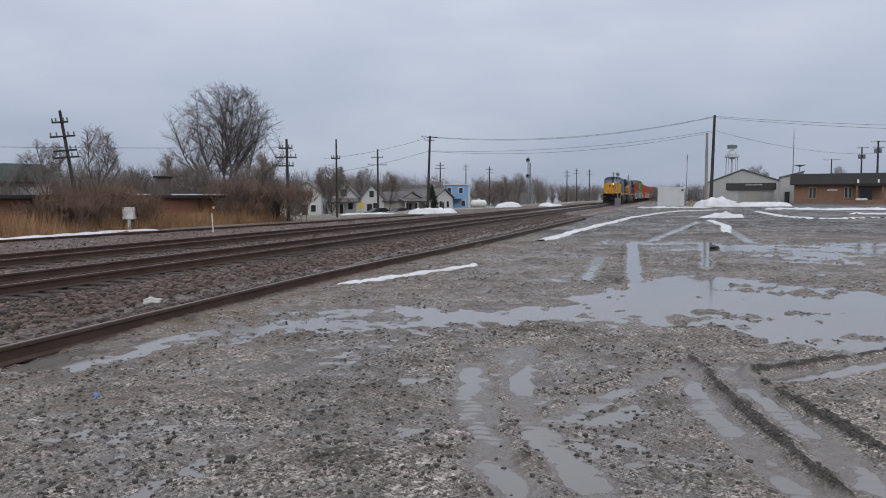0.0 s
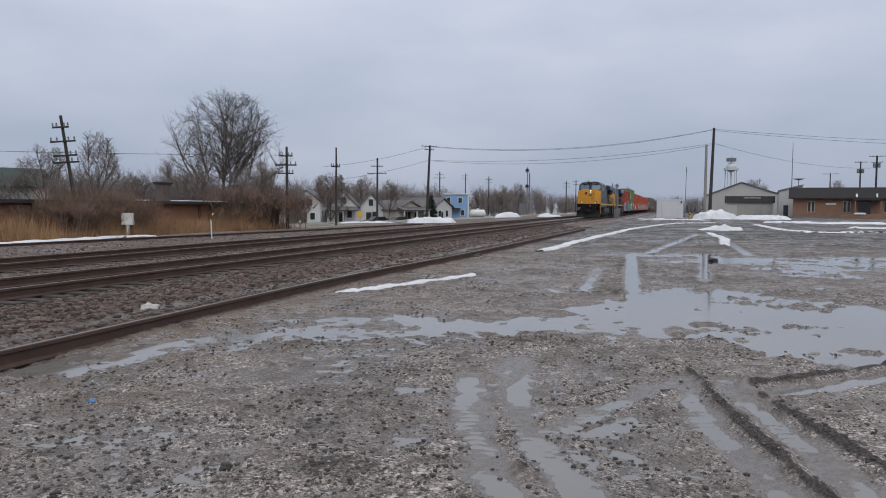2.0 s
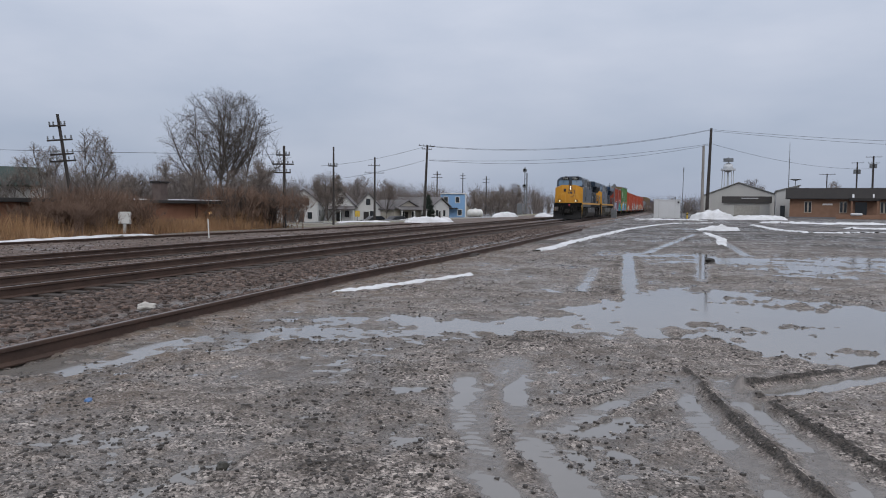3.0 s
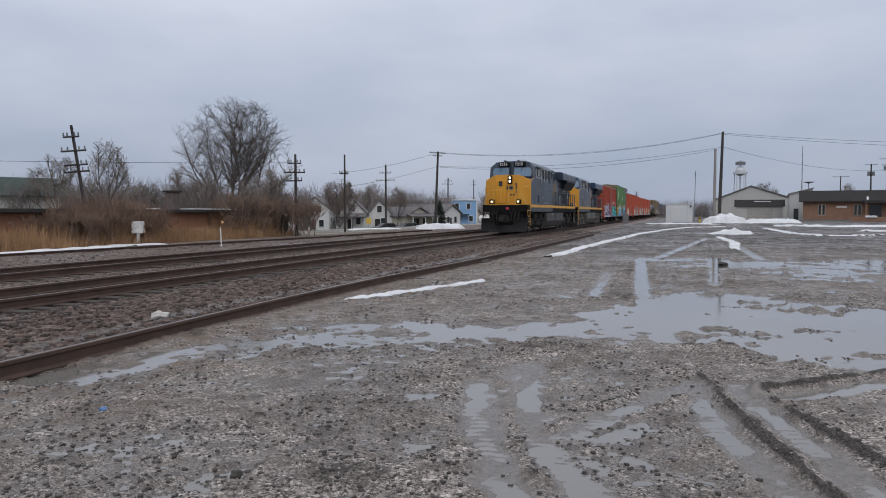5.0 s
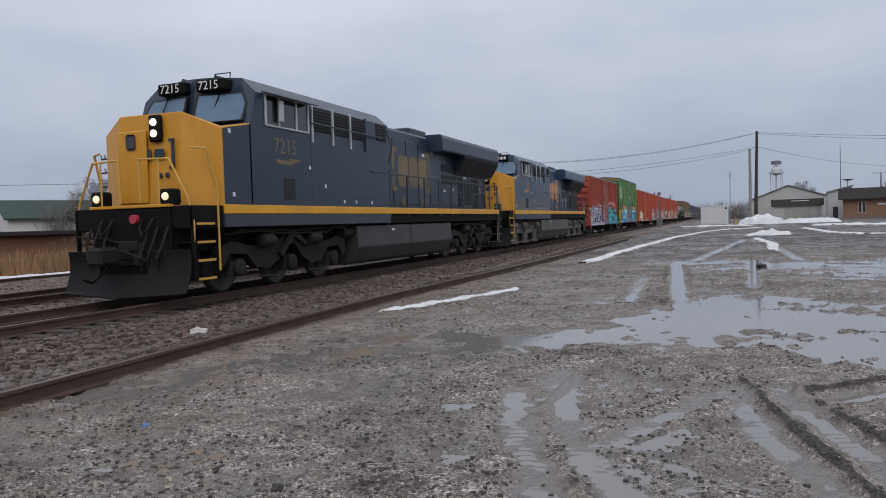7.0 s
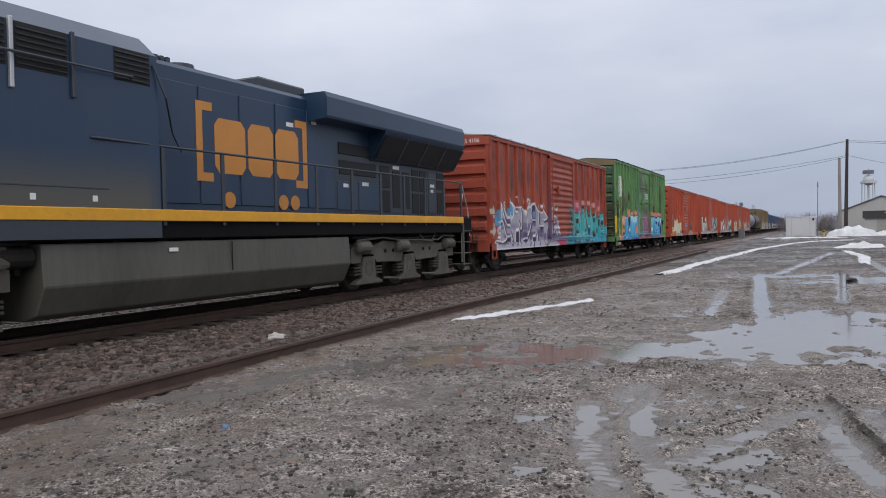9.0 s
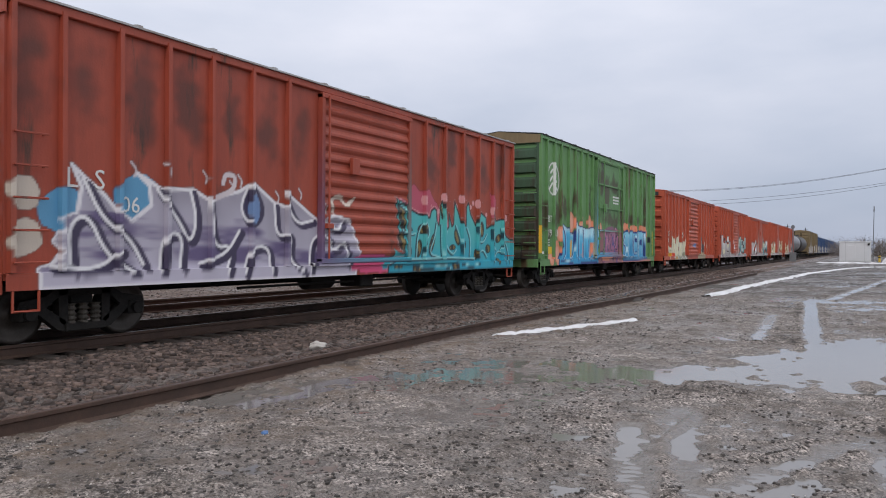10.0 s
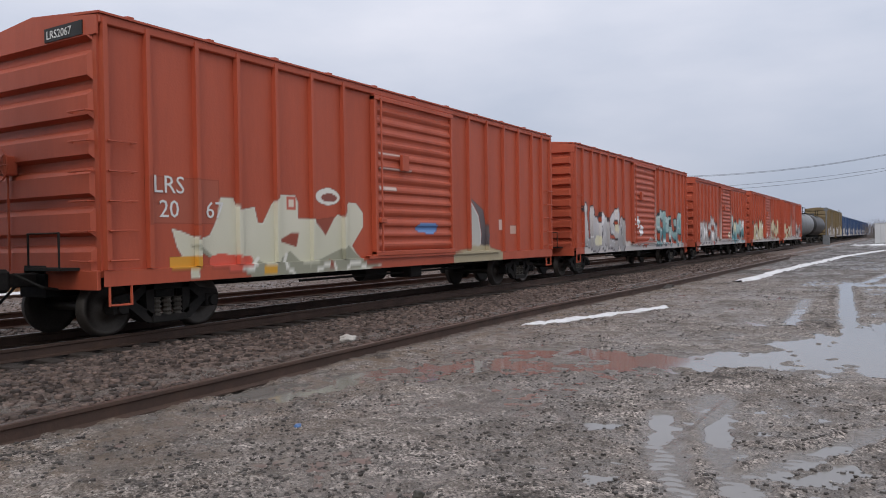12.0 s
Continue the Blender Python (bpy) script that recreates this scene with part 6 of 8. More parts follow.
    part("exhaust_housing", bm, hood_shade, hood)
    # emblem: brackets and plain rounded shapes
    x0, x1 = 1.006, 1.012
    bm = bmesh.new()
    for y, s in ((9.55, 1), (12.92, -1)):
        prism([(y, 2.45), (y + s * 0.16, 2.45), (y + s * 0.16, 3.92), (y, 3.92)][::s], 0, x0, x1, bm)
        for z in (2.45, 3.76):
            prism([(y + s * 0.16, z), (y + s * 0.42, z), (y + s * 0.42, z + 0.16), (y + s * 0.16, z + 0.16)][::s], 0, x0, x1, bm)
    for y, w in ((10.02, 0.86), (10.96, 0.78), (11.82, 0.78)):
        q = [(y + 0.12, 2.62), (y + w - 0.12, 2.62), (y + w, 2.76), (y + w, 3.52), (y + w - 0.12, 3.66), (y + 0.12, 3.66), (y, 3.52), (y, 2.76)]
        prism(q, 0, x0, x1, bm)
    for y in (10.4, 12.05, 12.45):
        lathe([(0.16, x0), (0.16, x1)], 16, "x", bm, (0, y, 2.12))
    part("emblem", bm, gold, hood, "orange emblem of plain shapes between brackets")
    # radiator wings
    eaves = [(1.50, 4.00), (1.52, 4.05), (1.52, 4.46), (1.46, 4.58)]
    far_eaves = [(-x, z) for x, z in eaves[::-1]]
    rad = part("radiator_cab", prism([(0.98, 3.28), (1.06, 3.30)] + eaves + far_eaves + [(-1.06, 3.30), (-0.98, 3.28)], 1, 15.6, 20.35), body, L)
    part("radiator_eave", prism([(0.98, 3.96)] + eaves + far_eaves + [(-0.98, 3.96)], 1, 13.0, 15.6), body, rad)
    part("roof_grille", box(-1.3, 1.3, 13.3, 20.1, 4.56, 4.64, 0.02), hood_shade, rad)
    for k in range(4):
        y = 15.66 + 1.17 * k
        p = part("radiator_screen", prism([(1.10, 3.35), (1.45, 3.90), (1.49, 3.88), (1.14, 3.33)], 1, y, y + 1.08), grille, rad)
        part("screen_rib", prism([(1.09, 3.33), (1.46, 3.92), (1.51, 3.89), (1.14, 3.30)], 1, y + 1.085, y + 1.165), hood_shade, p)
    # doors and screens under the wings
    side_plate("rear_side_panel", 13.95, 19.9, 1.95, 3.34, 0.975, 0.012, hood_shade, hood)
    for k, (a_, b_, c_, d_, m_) in enumerate(((14.2, 15.9, 3.34, 3.62, grille), (14.2, 15.9, 2.86, 3.20, grille), (14.1, 15.0, 2.0, 2.7, body), (15.05, 16.0, 2.0, 2.72, body),
                                              (16.1, 16.6, 2.62, 3.2, grille), (16.1, 16.6, 1.98, 2.56, grille), (16.75, 17.15, 2.1, 3.1, grille), (17.3, 17.7, 2.1, 3.1, grille),
                                              (17.85, 18.25, 2.6, 3.2, grille), (17.85, 18.25, 1.98, 2.54, grille), (18.32, 18.75, 2.6, 3.2, grille), (18.32, 18.75, 1.98, 2.54, grille),
                                              (18.85, 19.35, 2.0, 3.2, hood_shade), (19.42, 19.85, 2.7, 3.2, grille), (19.42, 19.85, 2.0, 2.62, grille))):
        side_plate("hood_panel", a_, b_, c_, d_, 0.975, 0.03, m_, hood)
    for y, z, w in ((14.35, 2.55, 0.22), (15.2, 2.62, 0.3), (18.95, 2.75, 0.28), (18.98, 2.6, 0.18), (16.75, 3.14, 0.35), (12.2, 3.75, 0.25), (13.1, 3.9, 0.2)):
        side_plate("decal", y, y + w, z, z + 0.09, 1.006, 0.004, white_paint, hood)
    part("rear_wall", box(-0.95, 0.95, 19.9, 20.0, 1.88, 4.2, 0.02), body, hood)
    # walkway handrail
    for s in (-1, 1):
        for y in (8.3, 9.7, 11.2, 12.6, 14.0, 15.3, 16.5, 17.7, 18.9, 20.1):
            part("stanchion", box(s * 1.47 - 0.025, s * 1.47 + 0.025, y - 0.04, y + 0.04, 1.62, 2.90, 0.008), hood_shade, L)
        part("handrail", bar([(s * 1.50, 6.9, 2.92), (s * 1.53, 7.0, 2.92), (s * 1.47, 8.3, 2.92), (s * 1.47, 20.15, 2.92)], 0.022, 8), hood_shade, L)
    # rear steps and railings
    bm = bmesh.new()
    for x in (1.4, -1.4):
        bar([(x, 20.15, 2.92), (x, 20.35, 2.85), (x, 20.75, 2.1), (x, 20.85, 1.3)], 0.02, 6, bm)
        bar([(x, 20.25, 0.5), (x, 20.25, 2.3), (x, 20.4, 2.6)], 0.02, 6, bm)
    part("rear_railing", bm, silver, L)
    for s in (-1, 1):
        post = part("step_post", box(s * 1.47 - 0.02, s * 1.47 + 0.02, 20.18, 20.26, 0.4, 1.7), M["truck_grey"], L)
        for k in range(4):
            z = 0.42 + 0.34 * k
            part("rear_step", box(s * 1.2 - 0.27, s * 1.2 + 0.27, 20.25, 20.80, z, z + 0.03), M["truck_grey"], post)
    part("rear_pilot", box(-1.4, 1.4, 20.75, 20.92, 0.42, 1.42, 0.03), M["black_steel"], L)
    # front platform, pilot, plow
    part("pilot", box(-0.98, 0.98, -1.02, -0.88, 0.45, 1.84, 0.03), M["black_steel"], L)
    bm = bmesh.new()
    rows = []
    for i in range(9):
        z = 0.10 + 0.90 * i / 8
        out = 0.28 * (1 - (i / 8)) ** 2 + 0.10 * (i / 8) ** 3
        rows.append([bm.verts.new((x, -1.05 - out - (0.20 if abs(x) < 0.1 else 0.20 * (1 - abs(x) / 1.5)), z + (0.08 * abs(x) / 1.5 if i == 0 else 0))) for x in (-1.5, -1.1, -0.6, -0.05, 0.05, 0.6, 1.1, 1.5)])
    for a_, b_ in zip(rows, rows[1:]):
        for i in range(7):
            if not (b_ in rows[5:] and i in (2, 3, 4)):
                bm.faces.new((a_[i], a_[i + 1], b_[i + 1], b_[i]))
    bmesh.ops.recalc_face_normals(bm, faces=bm.faces[:])
    geom = bmesh.ops.solidify(bm, geom=bm.faces[:], thickness=0.03)
    part("snow_plow", bm, plow_steel, L, "dull grey snow plow")
    coupler(L, -1.0, -1, 0.92)
    coupler(L, 20.9, 1, 0.92)
    bm = bmesh.new()
    for x in (-0.95, -0.75, -0.5, 0.5, 0.7, 0.95):
        bar([(x, -1.05, 1.45), (x, -1.2, 1.15), (x * 0.9, -1.28, 0.85), (x * 0.85, -1.2, 0.62)], 0.026, 6, bm)
    for x in (-0.55, 0.45):
        bar([(x - 0.12, -1.03, 1.62), (x - 0.10, -1.16, 1.45), (x, -1.20, 1.30), (x + 0.12, -1.16, 1.45), (x + 0.14, -1.03, 1.62)], 0.02, 6, bm)
    box(-0.22, 0.22, -1.10, -1.0, 1.0, 1.2, 0.02, bm)
    bar([(-1.35, -1.0, 1.30), (-0.6, -1.08, 1.25), (-0.2, -1.08, 1.15)], 0.02, 6, bm)
    part("air_hose", bm, M["truck"], L)
    for s in (-1, 1):
        part("corner_post", box(s * 1.44 - 0.03, s * 1.44 + 0.03, -0.95, -0.88, 0.40, 1.84), M["black_steel"], L)
    part("glad_hand", lathe([(0.09, -1.16), (0.09, -1.06)], 14, "y", None, (0.2, 0, 1.62)), red_lamp, L)
    part("front_edge", box(-1.0, 1.0, -1.04, -0.9, 1.84, 1.90, 0.01), loco_yellow, L)
    for s in (-1, 1):
        b = part("ditch_light", box(s * 0.86 - 0.17, s * 0.86 + 0.17, -0.98, -0.70, 1.88, 2.20, 0.04), M["black_steel"], L)
        part("lens", lathe([(0.03, -1.03), (0.06, -1.02), (0.08, -0.98)], 20, "y", None, (s * 0.86, 0, 2.05)), lamp_dim if lit else silver, b, "lit ditch light" if lit else "unlit ditch light", smooth=True)
        bm = bmesh.new()
        for k in range(4):
            z = 0.40 + 0.36 * k
            box(s * 1.23 - 0.25, s * 1.23 + 0.25, -0.88, -0.30, z, z + 0.03, 0, bm)
        box(s * 1.0 - 0.02, s * 1.0 + 0.02, -0.9, -0.2, 0.4, 1.6, 0, bm)
        st = part("steps", bm, M["black_steel"], L)
        for k in range(4):
            z = 0.40 + 0.36 * k
            part("step_edge", box(s * 1.485 - 0.012, s * 1.485 + 0.012, -0.86, -0.32, z - 0.005, z + 0.04), rail_yellow, st)
        bm = bar([(s * 1.48, -0.18, 0.55), (s * 1.48, -0.18, 2.2), (s * 1.42, -0.42, 3.0), (s * 1.15, -0.55, 3.02)], 0.022)
        bar([(s * 1.44, -0.92, 0.95), (s * 1.47, -0.92, 1.5), (s * 1.35, -0.92, 2.0), (s * 0.95, -0.95, 2.78), (s * 0.25, -0.98, 2.8), (s * 0.25, -0.98, 1.95)], 0.022, 6, bm)
        part("front_railing", bm, rail_yellow, L, "yellow front handrail")
        part("railing_post", bar([(s * 0.72, -0.98, 1.9), (s * 0.72, -0.98, 2.8)], 0.018), rail_yellow, L)
    # tank, reservoirs and trucks
    tank = [(-1.42, 1.36), (-1.46, 0.75), (-1.25, 0.34), (-1.05, 0.26), (1.05, 0.26), (1.25, 0.34), (1.46, 0.75), (1.42, 1.36)]
    ft = part("fuel_tank", prism(tank, 1, 6.1, 13.9, None, 0.02), tank_mat, L)
    side_plate("tank_strap", 9.9, 9.93, 0.8, 1.34, 1.45, 0.012, M["truck"], ft)
    side_plate("fuel_gauge", 8.4, 8.6, 1.18, 1.25, 1.44, 0.02, white_paint, ft)
    bm = tube((1.2, 5.5, 1.18), (1.2, 6.05, 1.18), 0.16, None, 12)
    for y in (6.6, 7.4, 8.3, 9.3, 10.4, 11.6, 12.8):
        box(0.9, 1.3, y, y + 0.25, 1.36, 1.5, 0.02, bm)
    bar([(1.3, 0.6, 1.34), (1.32, 3.2, 1.30), (1.3, 6.0, 1.38)], 0.03, 6, bm)
    bar([(1.3, 14.2, 1.34), (1.32, 17.0, 1.28), (1.3, 19.8, 1.36)], 0.03, 6, bm)
    part("piping", bm, M["truck"], L)
    loco_truck(L, 2.9, steel, True, curved)
    loco_truck(L, 17.1, steel, True, curved)
    TRAIN.append((L, off))
    return L


def thing_part(name, parent):
    """An empty part that gathers its own pieces."""
    e = new(name)
    e.parent = parent
    return e


plow_steel = mat("worn_plow_steel", (0.006, 0.006, 0.0065), 0.65, 0.0, (0.019, 0.019, 0.019), 4.0, 0.8, 0.2, 30.0, streak=True, spec=0.15)
locomotive("dark blue diesel locomotive with a yellow nose and lit headlights", 0.0, M["truck"], tank_grey, "7215", "7215", True, loco_slate, loco_faded, True)
locomotive("second dark blue diesel locomotive with a yellow nose", 23.1, M["truck_grey"], tank_olive, "", "21", False, loco_blue, loco_gold, False)
# ---- beyond the tracks ----
bark = mat("grey_brown_bark", (0.105, 0.088, 0.077), 0.9, 0, (0.055, 0.046, 0.041), 6.0, 0.7)
twig = mat("bare_twigs", (0.20, 0.165, 0.145), 0.9, 0, (0.13, 0.105, 0.092), 3.0, 0.8)
dark_twig = mat("dark_bare_twigs", (0.115, 0.095, 0.085), 0.9, 0, (0.070, 0.058, 0.052), 3.0, 0.8)
red_twig = mat("red_brown_brush", (0.21, 0.135, 0.095), 0.9, 0, (0.105, 0.066, 0.048), 2.0, 0.9)


def tree_mesh(seed, height, spread, stems=1, trunk=0.0, levels=5, twigs=5, r0=0.16, up=0.55):
    """Tapered limbs that fork again and again; returns points and faces."""
    rs = random.Random(seed)
    V, F, mats = [], [], []

    def limb(a, b, ra, rb, n, m):
        d = (b - a)
        if d.length < 1e-4:
            return
        w = d.normalized()
        u = w.orthogonal().normalized()
        v = w.cross(u)
        i0 = len(V)
        for p, r in ((a, ra), (b, rb)):
            for k in range(n):
                t = 2 * math.pi * k / n
                V.append(p + u * (r * math.cos(t)) + v * (r * math.sin(t)))
        for k in range(n):
            F.append((i0 + k, i0 + (k + 1) % n, i0 + n + (k + 1) % n, i0 + n + k))
            mats.append(m)

    def grow(p, d, length, r, level):
        steps = 3 if level > 1 else 2
        for s in range(steps):
            d2 = (d + Vector((rs.uniform(-1, 1), rs.uniform(-1, 1), rs.uniform(-0.3, 0.7))) * 0.17).normalized()
            q = p + d2 * (length / steps)
            rr = r * (1 - 0.28 / steps * (s + 1))
            limb(p, q, r if s == 0 else rr * 1.06, rr, 6 if level >= levels - 1 else (4 if level > 1 else 3), 0 if level > 1 else 1)
            p, d = q, d2
            if level >= 1 and s > 0:
                for _ in range(1 if level > 1 else twigs // 2):
                    side(p, d, length, rr, level)
        if level > 0:
            for _ in range(2 if level > 1 else twigs):
                side(p, d, length, r * 0.72, level)

    def side(p, d, length, r, level):
        e = (d * rs.uniform(0.5, 0.9) + Vector((rs.gauss(0, spread), rs.gauss(0, spread), rs.uniform(0.0, up)))).normalized()
        if level - 1 > 0:
            grow(p, e, length * rs.uniform(0.62, 0.86), r * rs.uniform(0.55, 0.75), level - 1)
        else:
            q = p + e * length * rs.uniform(0.5, 0.9)
            limb(p, q, max(0.008, r * 0.5), 0.004, 3, 1)

    for s in range(stems):
        a = Vector((rs.uniform(-1, 1) * 0.12 * stems, rs.uniform(-1, 1) * 0.12 * stems, -0.1))
        d = Vector((rs.gauss(0, 0.12 if stems == 1 else 0.3), rs.gauss(0, 0.12 if stems == 1 else 0.3), 1)).normalized()
        if trunk:
            b = a + d * trunk
            limb(a, b, r0 * 1.25, r0, 8, 0)
            a = b
        for _ in range(1 if not trunk else 6):
            grow(a, (d + Vector((rs.gauss(0, 0.42), rs.gauss(0, 0.42), 0)) * (1 if trunk else 0)).normalized(), (height - trunk) * 0.34, r0 * (0.7 if trunk else 1), levels - 1)
    top = max(v.z for v in V)
    k = height / top
    V = [v * k if not trunk else Vector((v.x, v.y, v.z * k)) for v in V]
    return V, F, mats


def oval_tree_mesh(seed, top, width, fork, leaders=20, girth=0.33, fan=2.3, fill=3, reach=1.0):
    """A tree whose leaders fan out of a low fork and fill an oval crown."""
    rs = random.Random(seed)
    V, F, mats = [], [], []
    mid, half, tall = Vector((0, 0, 0.56 * top)), width / 2, 0.46 * top

    def limb(a, b, ra, rb, n, m):
        w = (b - a).normalized()
        u = w.orthogonal().normalized()
        v = w.cross(u)
        i0 = len(V)
        for p, r in ((a, ra), (b, rb)):
            for k in range(n):
                t = 2 * math.pi * k / n
                V.append(p + u * (r * math.cos(t)) + v * (r * math.sin(t)))
        for k in range(n):
            F.append((i0 + k, i0 + (k + 1) % n, i0 + n + (k + 1) % n, i0 + n + k))
            mats.append(m)

    def within(p):
        q = p - mid
        return math.hypot(q.x, q.y) ** 2 / half ** 2 + q.z ** 2 / tall ** 2 < rs.uniform(0.92, 1.03)

    def run(a, d, length, r, n, m, bend, steps):
        """A limb that wavers and turns up; returns its stations."""
        out, p, step = [], a, length / steps
        for s in range(steps):
            d = (d + Vector((rs.gauss(0, 0.10), rs.gauss(0, 0.10), bend + rs.gauss(0, 0.07)))).normalized()
            q = p + d * step
            if s > 0 and not within(q):
                break
            k0, k1 = 1 - 0.8 * s / steps, 1 - 0.8 * (s + 1) / steps
            limb(p, q, r * k0, r * k1, n, m)
            out.append((q, d, r * k1))
            p = q
        return out

    def off(d, wide, lift):
        return (d * 0.75 + Vector((rs.gauss(0, wide), rs.gauss(0, wide), rs.gauss(lift, wide * 0.6)))).normalized()

    trunk = run(Vector((0, 0, -0.2)), Vector((0, 0, 1)), fork + 0.2, girth, 8, 0, 0.1, 4)
    for k in range(leaders):
        a = 2.4 * k + rs.uniform(-0.3, 0.3)
        out = 0.08 + fan * (k / (leaders - 1.0)) ** 1.3
        p = trunk[-1][0] if k < 0.55 * leaders else trunk[-1][0].lerp(trunk[0][0], rs.uniform(0.1, 0.5))
        lead = run(p, Vector((math.cos(a) * out, math.sin(a) * out, 1.0)).normalized(), top * 0.85, girth * rs.uniform(0.27, 0.45), 6, 0, 0.035, 12)
        for i, (q, d, r) in enumerate(lead[3:]):
            for _ in range(fill):
                side = run(q, off(d, 0.55 * reach, 0.10), top * reach * rs.uniform(0.14, 0.27), max(0.022, r * 0.6), 4, 0, 0.05, 5)
                for q2, d2, r2 in side:
                    for _ in range(2):
                        tw = run(q2, off(d2, 0.60, 0.10), top * rs.uniform(0.06, 0.11), 0.013, 3, 1, 0.05, 3)
                        for q3, d3, r3 in tw:
                            for _ in range(2):
                                limb(q3, q3 + off(d3, 0.7, 0.12) * top * rs.uniform(0.022, 0.05), 0.0075, 0.0045, 3, 1)
    return V, F, mats


def bare_tree(label, x, y, z, made, name="tree", group="", turn=0.0, scale=1.0, light=None):
    t = thing(name, label, "tree" if name == "tree" else "bush", pose(x, y, z, 0, 0, turn), group)
    V, F, mats = made
    for nm, pick, m in (("trunk", 0, bark), ("crown", 1, light or twig)):
        fs = [f for f, q in zip(F, mats) if q == pick]
        used = sorted({i for f in fs for i in f})
        idx = {i: k for k, i in enumerate(used)}
        me = bpy.data.meshes.new(nm)
        me.from_pydata([tuple(V[i] * scale) for i in used], [], [[idx[i] for i in f] for f in fs])
        me.materials.append(m)
        o = new(nm, me)
        o.parent = t
    return t


big = bare_tree("tall bare deciduous tree with a wide rounded crown", -44.0, 66.8, -0.3, oval_tree_mesh(11, 13.0, 12.4, 3.0, 15, 0.36, 2.0, 3, 1.5), light=dark_twig)
SMALL = [oval_tree_mesh(s, h, w, f, 10, 0.12, fan, 2) for s, h, w, f, fan in ((21, 6.4, 5.0, 1.6, 1.9), (22, 7.0, 3.4, 1.8, 0.9), (23, 6.0, 4.2, 1.2, 1.6))]
firsts = [bare_tree("slender bare tree behind the brick building", x, y, -0.2, SMALL[k], "tree", "bare trees", 40 * k) for k, (x, y) in enumerate(((-49.5, 49.5), (-41.4, 46.2), (-45.4, 60.5)))]
PLACES = [(-38.2, 46.6, 0.62), (-35.5, 50.5, 0.62), (-40.5, 55.5, 0.75), (-34.0, 54.0, 0.7), (-29.5, 50.0, 0.72), (-38.0, 63.0, 0.9), (-58.0, 70.0, 0.9), (-47.0, 80.0, 1.0), (-36.0, 75.0, 0.9),
          (-52.0, 110.0, 1.15), (-46.0, 118.0, 1.0), (-70.0, 120.0, 1.3), (-63.0, 128.0, 1.3), (-58.0, 136.0, 1.2), (-41.8, 185.3, 1.2), (-45.0, 190.0, 1.0), (-38.5, 188.0, 1.1), (-52.0, 200.0, 1.2),
          (24.4, 262.0, 1.75), (47.0, 256.0, 1.5), (-62.0, 64.0, 0.9), (-66.0, 78.0, 1.0), (-56.0, 56.0, 0.8)]
for k, (x, y, s) in enumerate(PLACES):
    t = copy_thing(firsts[k % 3], pose(x, y, -0.2 if x > -42 else -1.2, 0, 0, 67 * k))
    t.scale = (s, s, s)

# scrub along the fence line
SHRUBS = [tree_mesh(s, h, 0.50, 12, 0.0, 3, 6, 0.014, 0.9) for s, h in ((31, 2.4), (32, 1.9), (33, 3.2))]
rsx = random.Random(9)
scrub_points, scrub_faces = [], []


def plant_shrub(kind, x, y, size):
    V, F, _ = SHRUBS[kind]
    m = pose(x, y, 0.0, 0, 0, rsx.uniform(0, 360)) @ Matrix.Scale(size, 4)
    n0 = len(scrub_points)
    scrub_points.extend(tuple(m @ v) for v in V)
    scrub_faces.extend(tuple(i + n0 for i in f) for f in F)


for k in range(34):
    y = rsx.uniform(27.0, 33.5) if k < 14 else rsx.uniform(41.0, 46.0) if k < 21 else rsx.uniform(8.0, 41.0)
    plant_shrub(k % 3, rsx.uniform(-27.4, -25.6), y, rsx.uniform(0.55, 1.0) * (0.95 if k < 21 else 0.45))
for k, (x, y, size) in enumerate(((-25.0, 43.0, 1.15), (-25.4, 45.0, 1.3), (-26.0, 41.0, 1.0))):
    plant_shrub(k, x, y, size)
me = bpy.data.meshes.new("scrub")
me.from_pydata(scrub_points, [], scrub_faces)
me.materials.append(red_twig)
tagged(new("scrub", me), "leafless red-brown scrub along the siding", "scrub", kind="stuff")

# tall dead grass
grass_mat = mat("dead_grass", (0.40, 0.245, 0.125), 0.9, 0, (0.18, 0.095, 0.05), 2.0, 0.9)
rs = np.random.RandomState(12)
N = 30000
gx, gy = rs.uniform(-27.6, -24.9, N), rs.uniform(2, 46, N)
gh = rs.uniform(0.25, 1.0, N) * (0.55 + 0.9 * (lattice(gx, gy, 0.5, 3) + 0.5)) * np.where(gx > -25.4, 0.55, 1.0)
wob = rs.normal(0, 0.22, (N, 2))
base = np.stack([gx, gy, np.zeros(N) - 0.05], -1)
side = np.stack([rs.normal(0, 0.009, N), rs.normal(0, 0.016, N), np.zeros(N)], -1)
tip = base + np.stack([wob[:, 0] * gh, wob[:, 1] * gh, gh], -1)
pts = np.stack([base - side, base + side, tip], 1).reshape(-1, 3)
me = bpy.data.meshes.new("dead_grass")
me.from_pydata(pts.tolist(), [], np.arange(N * 3).reshape(-1, 3).tolist())
me.materials.append(grass_mat)
tagged(new("dead_grass", me), "tall orange-brown dead grass along the siding", "grass", kind="stuff")

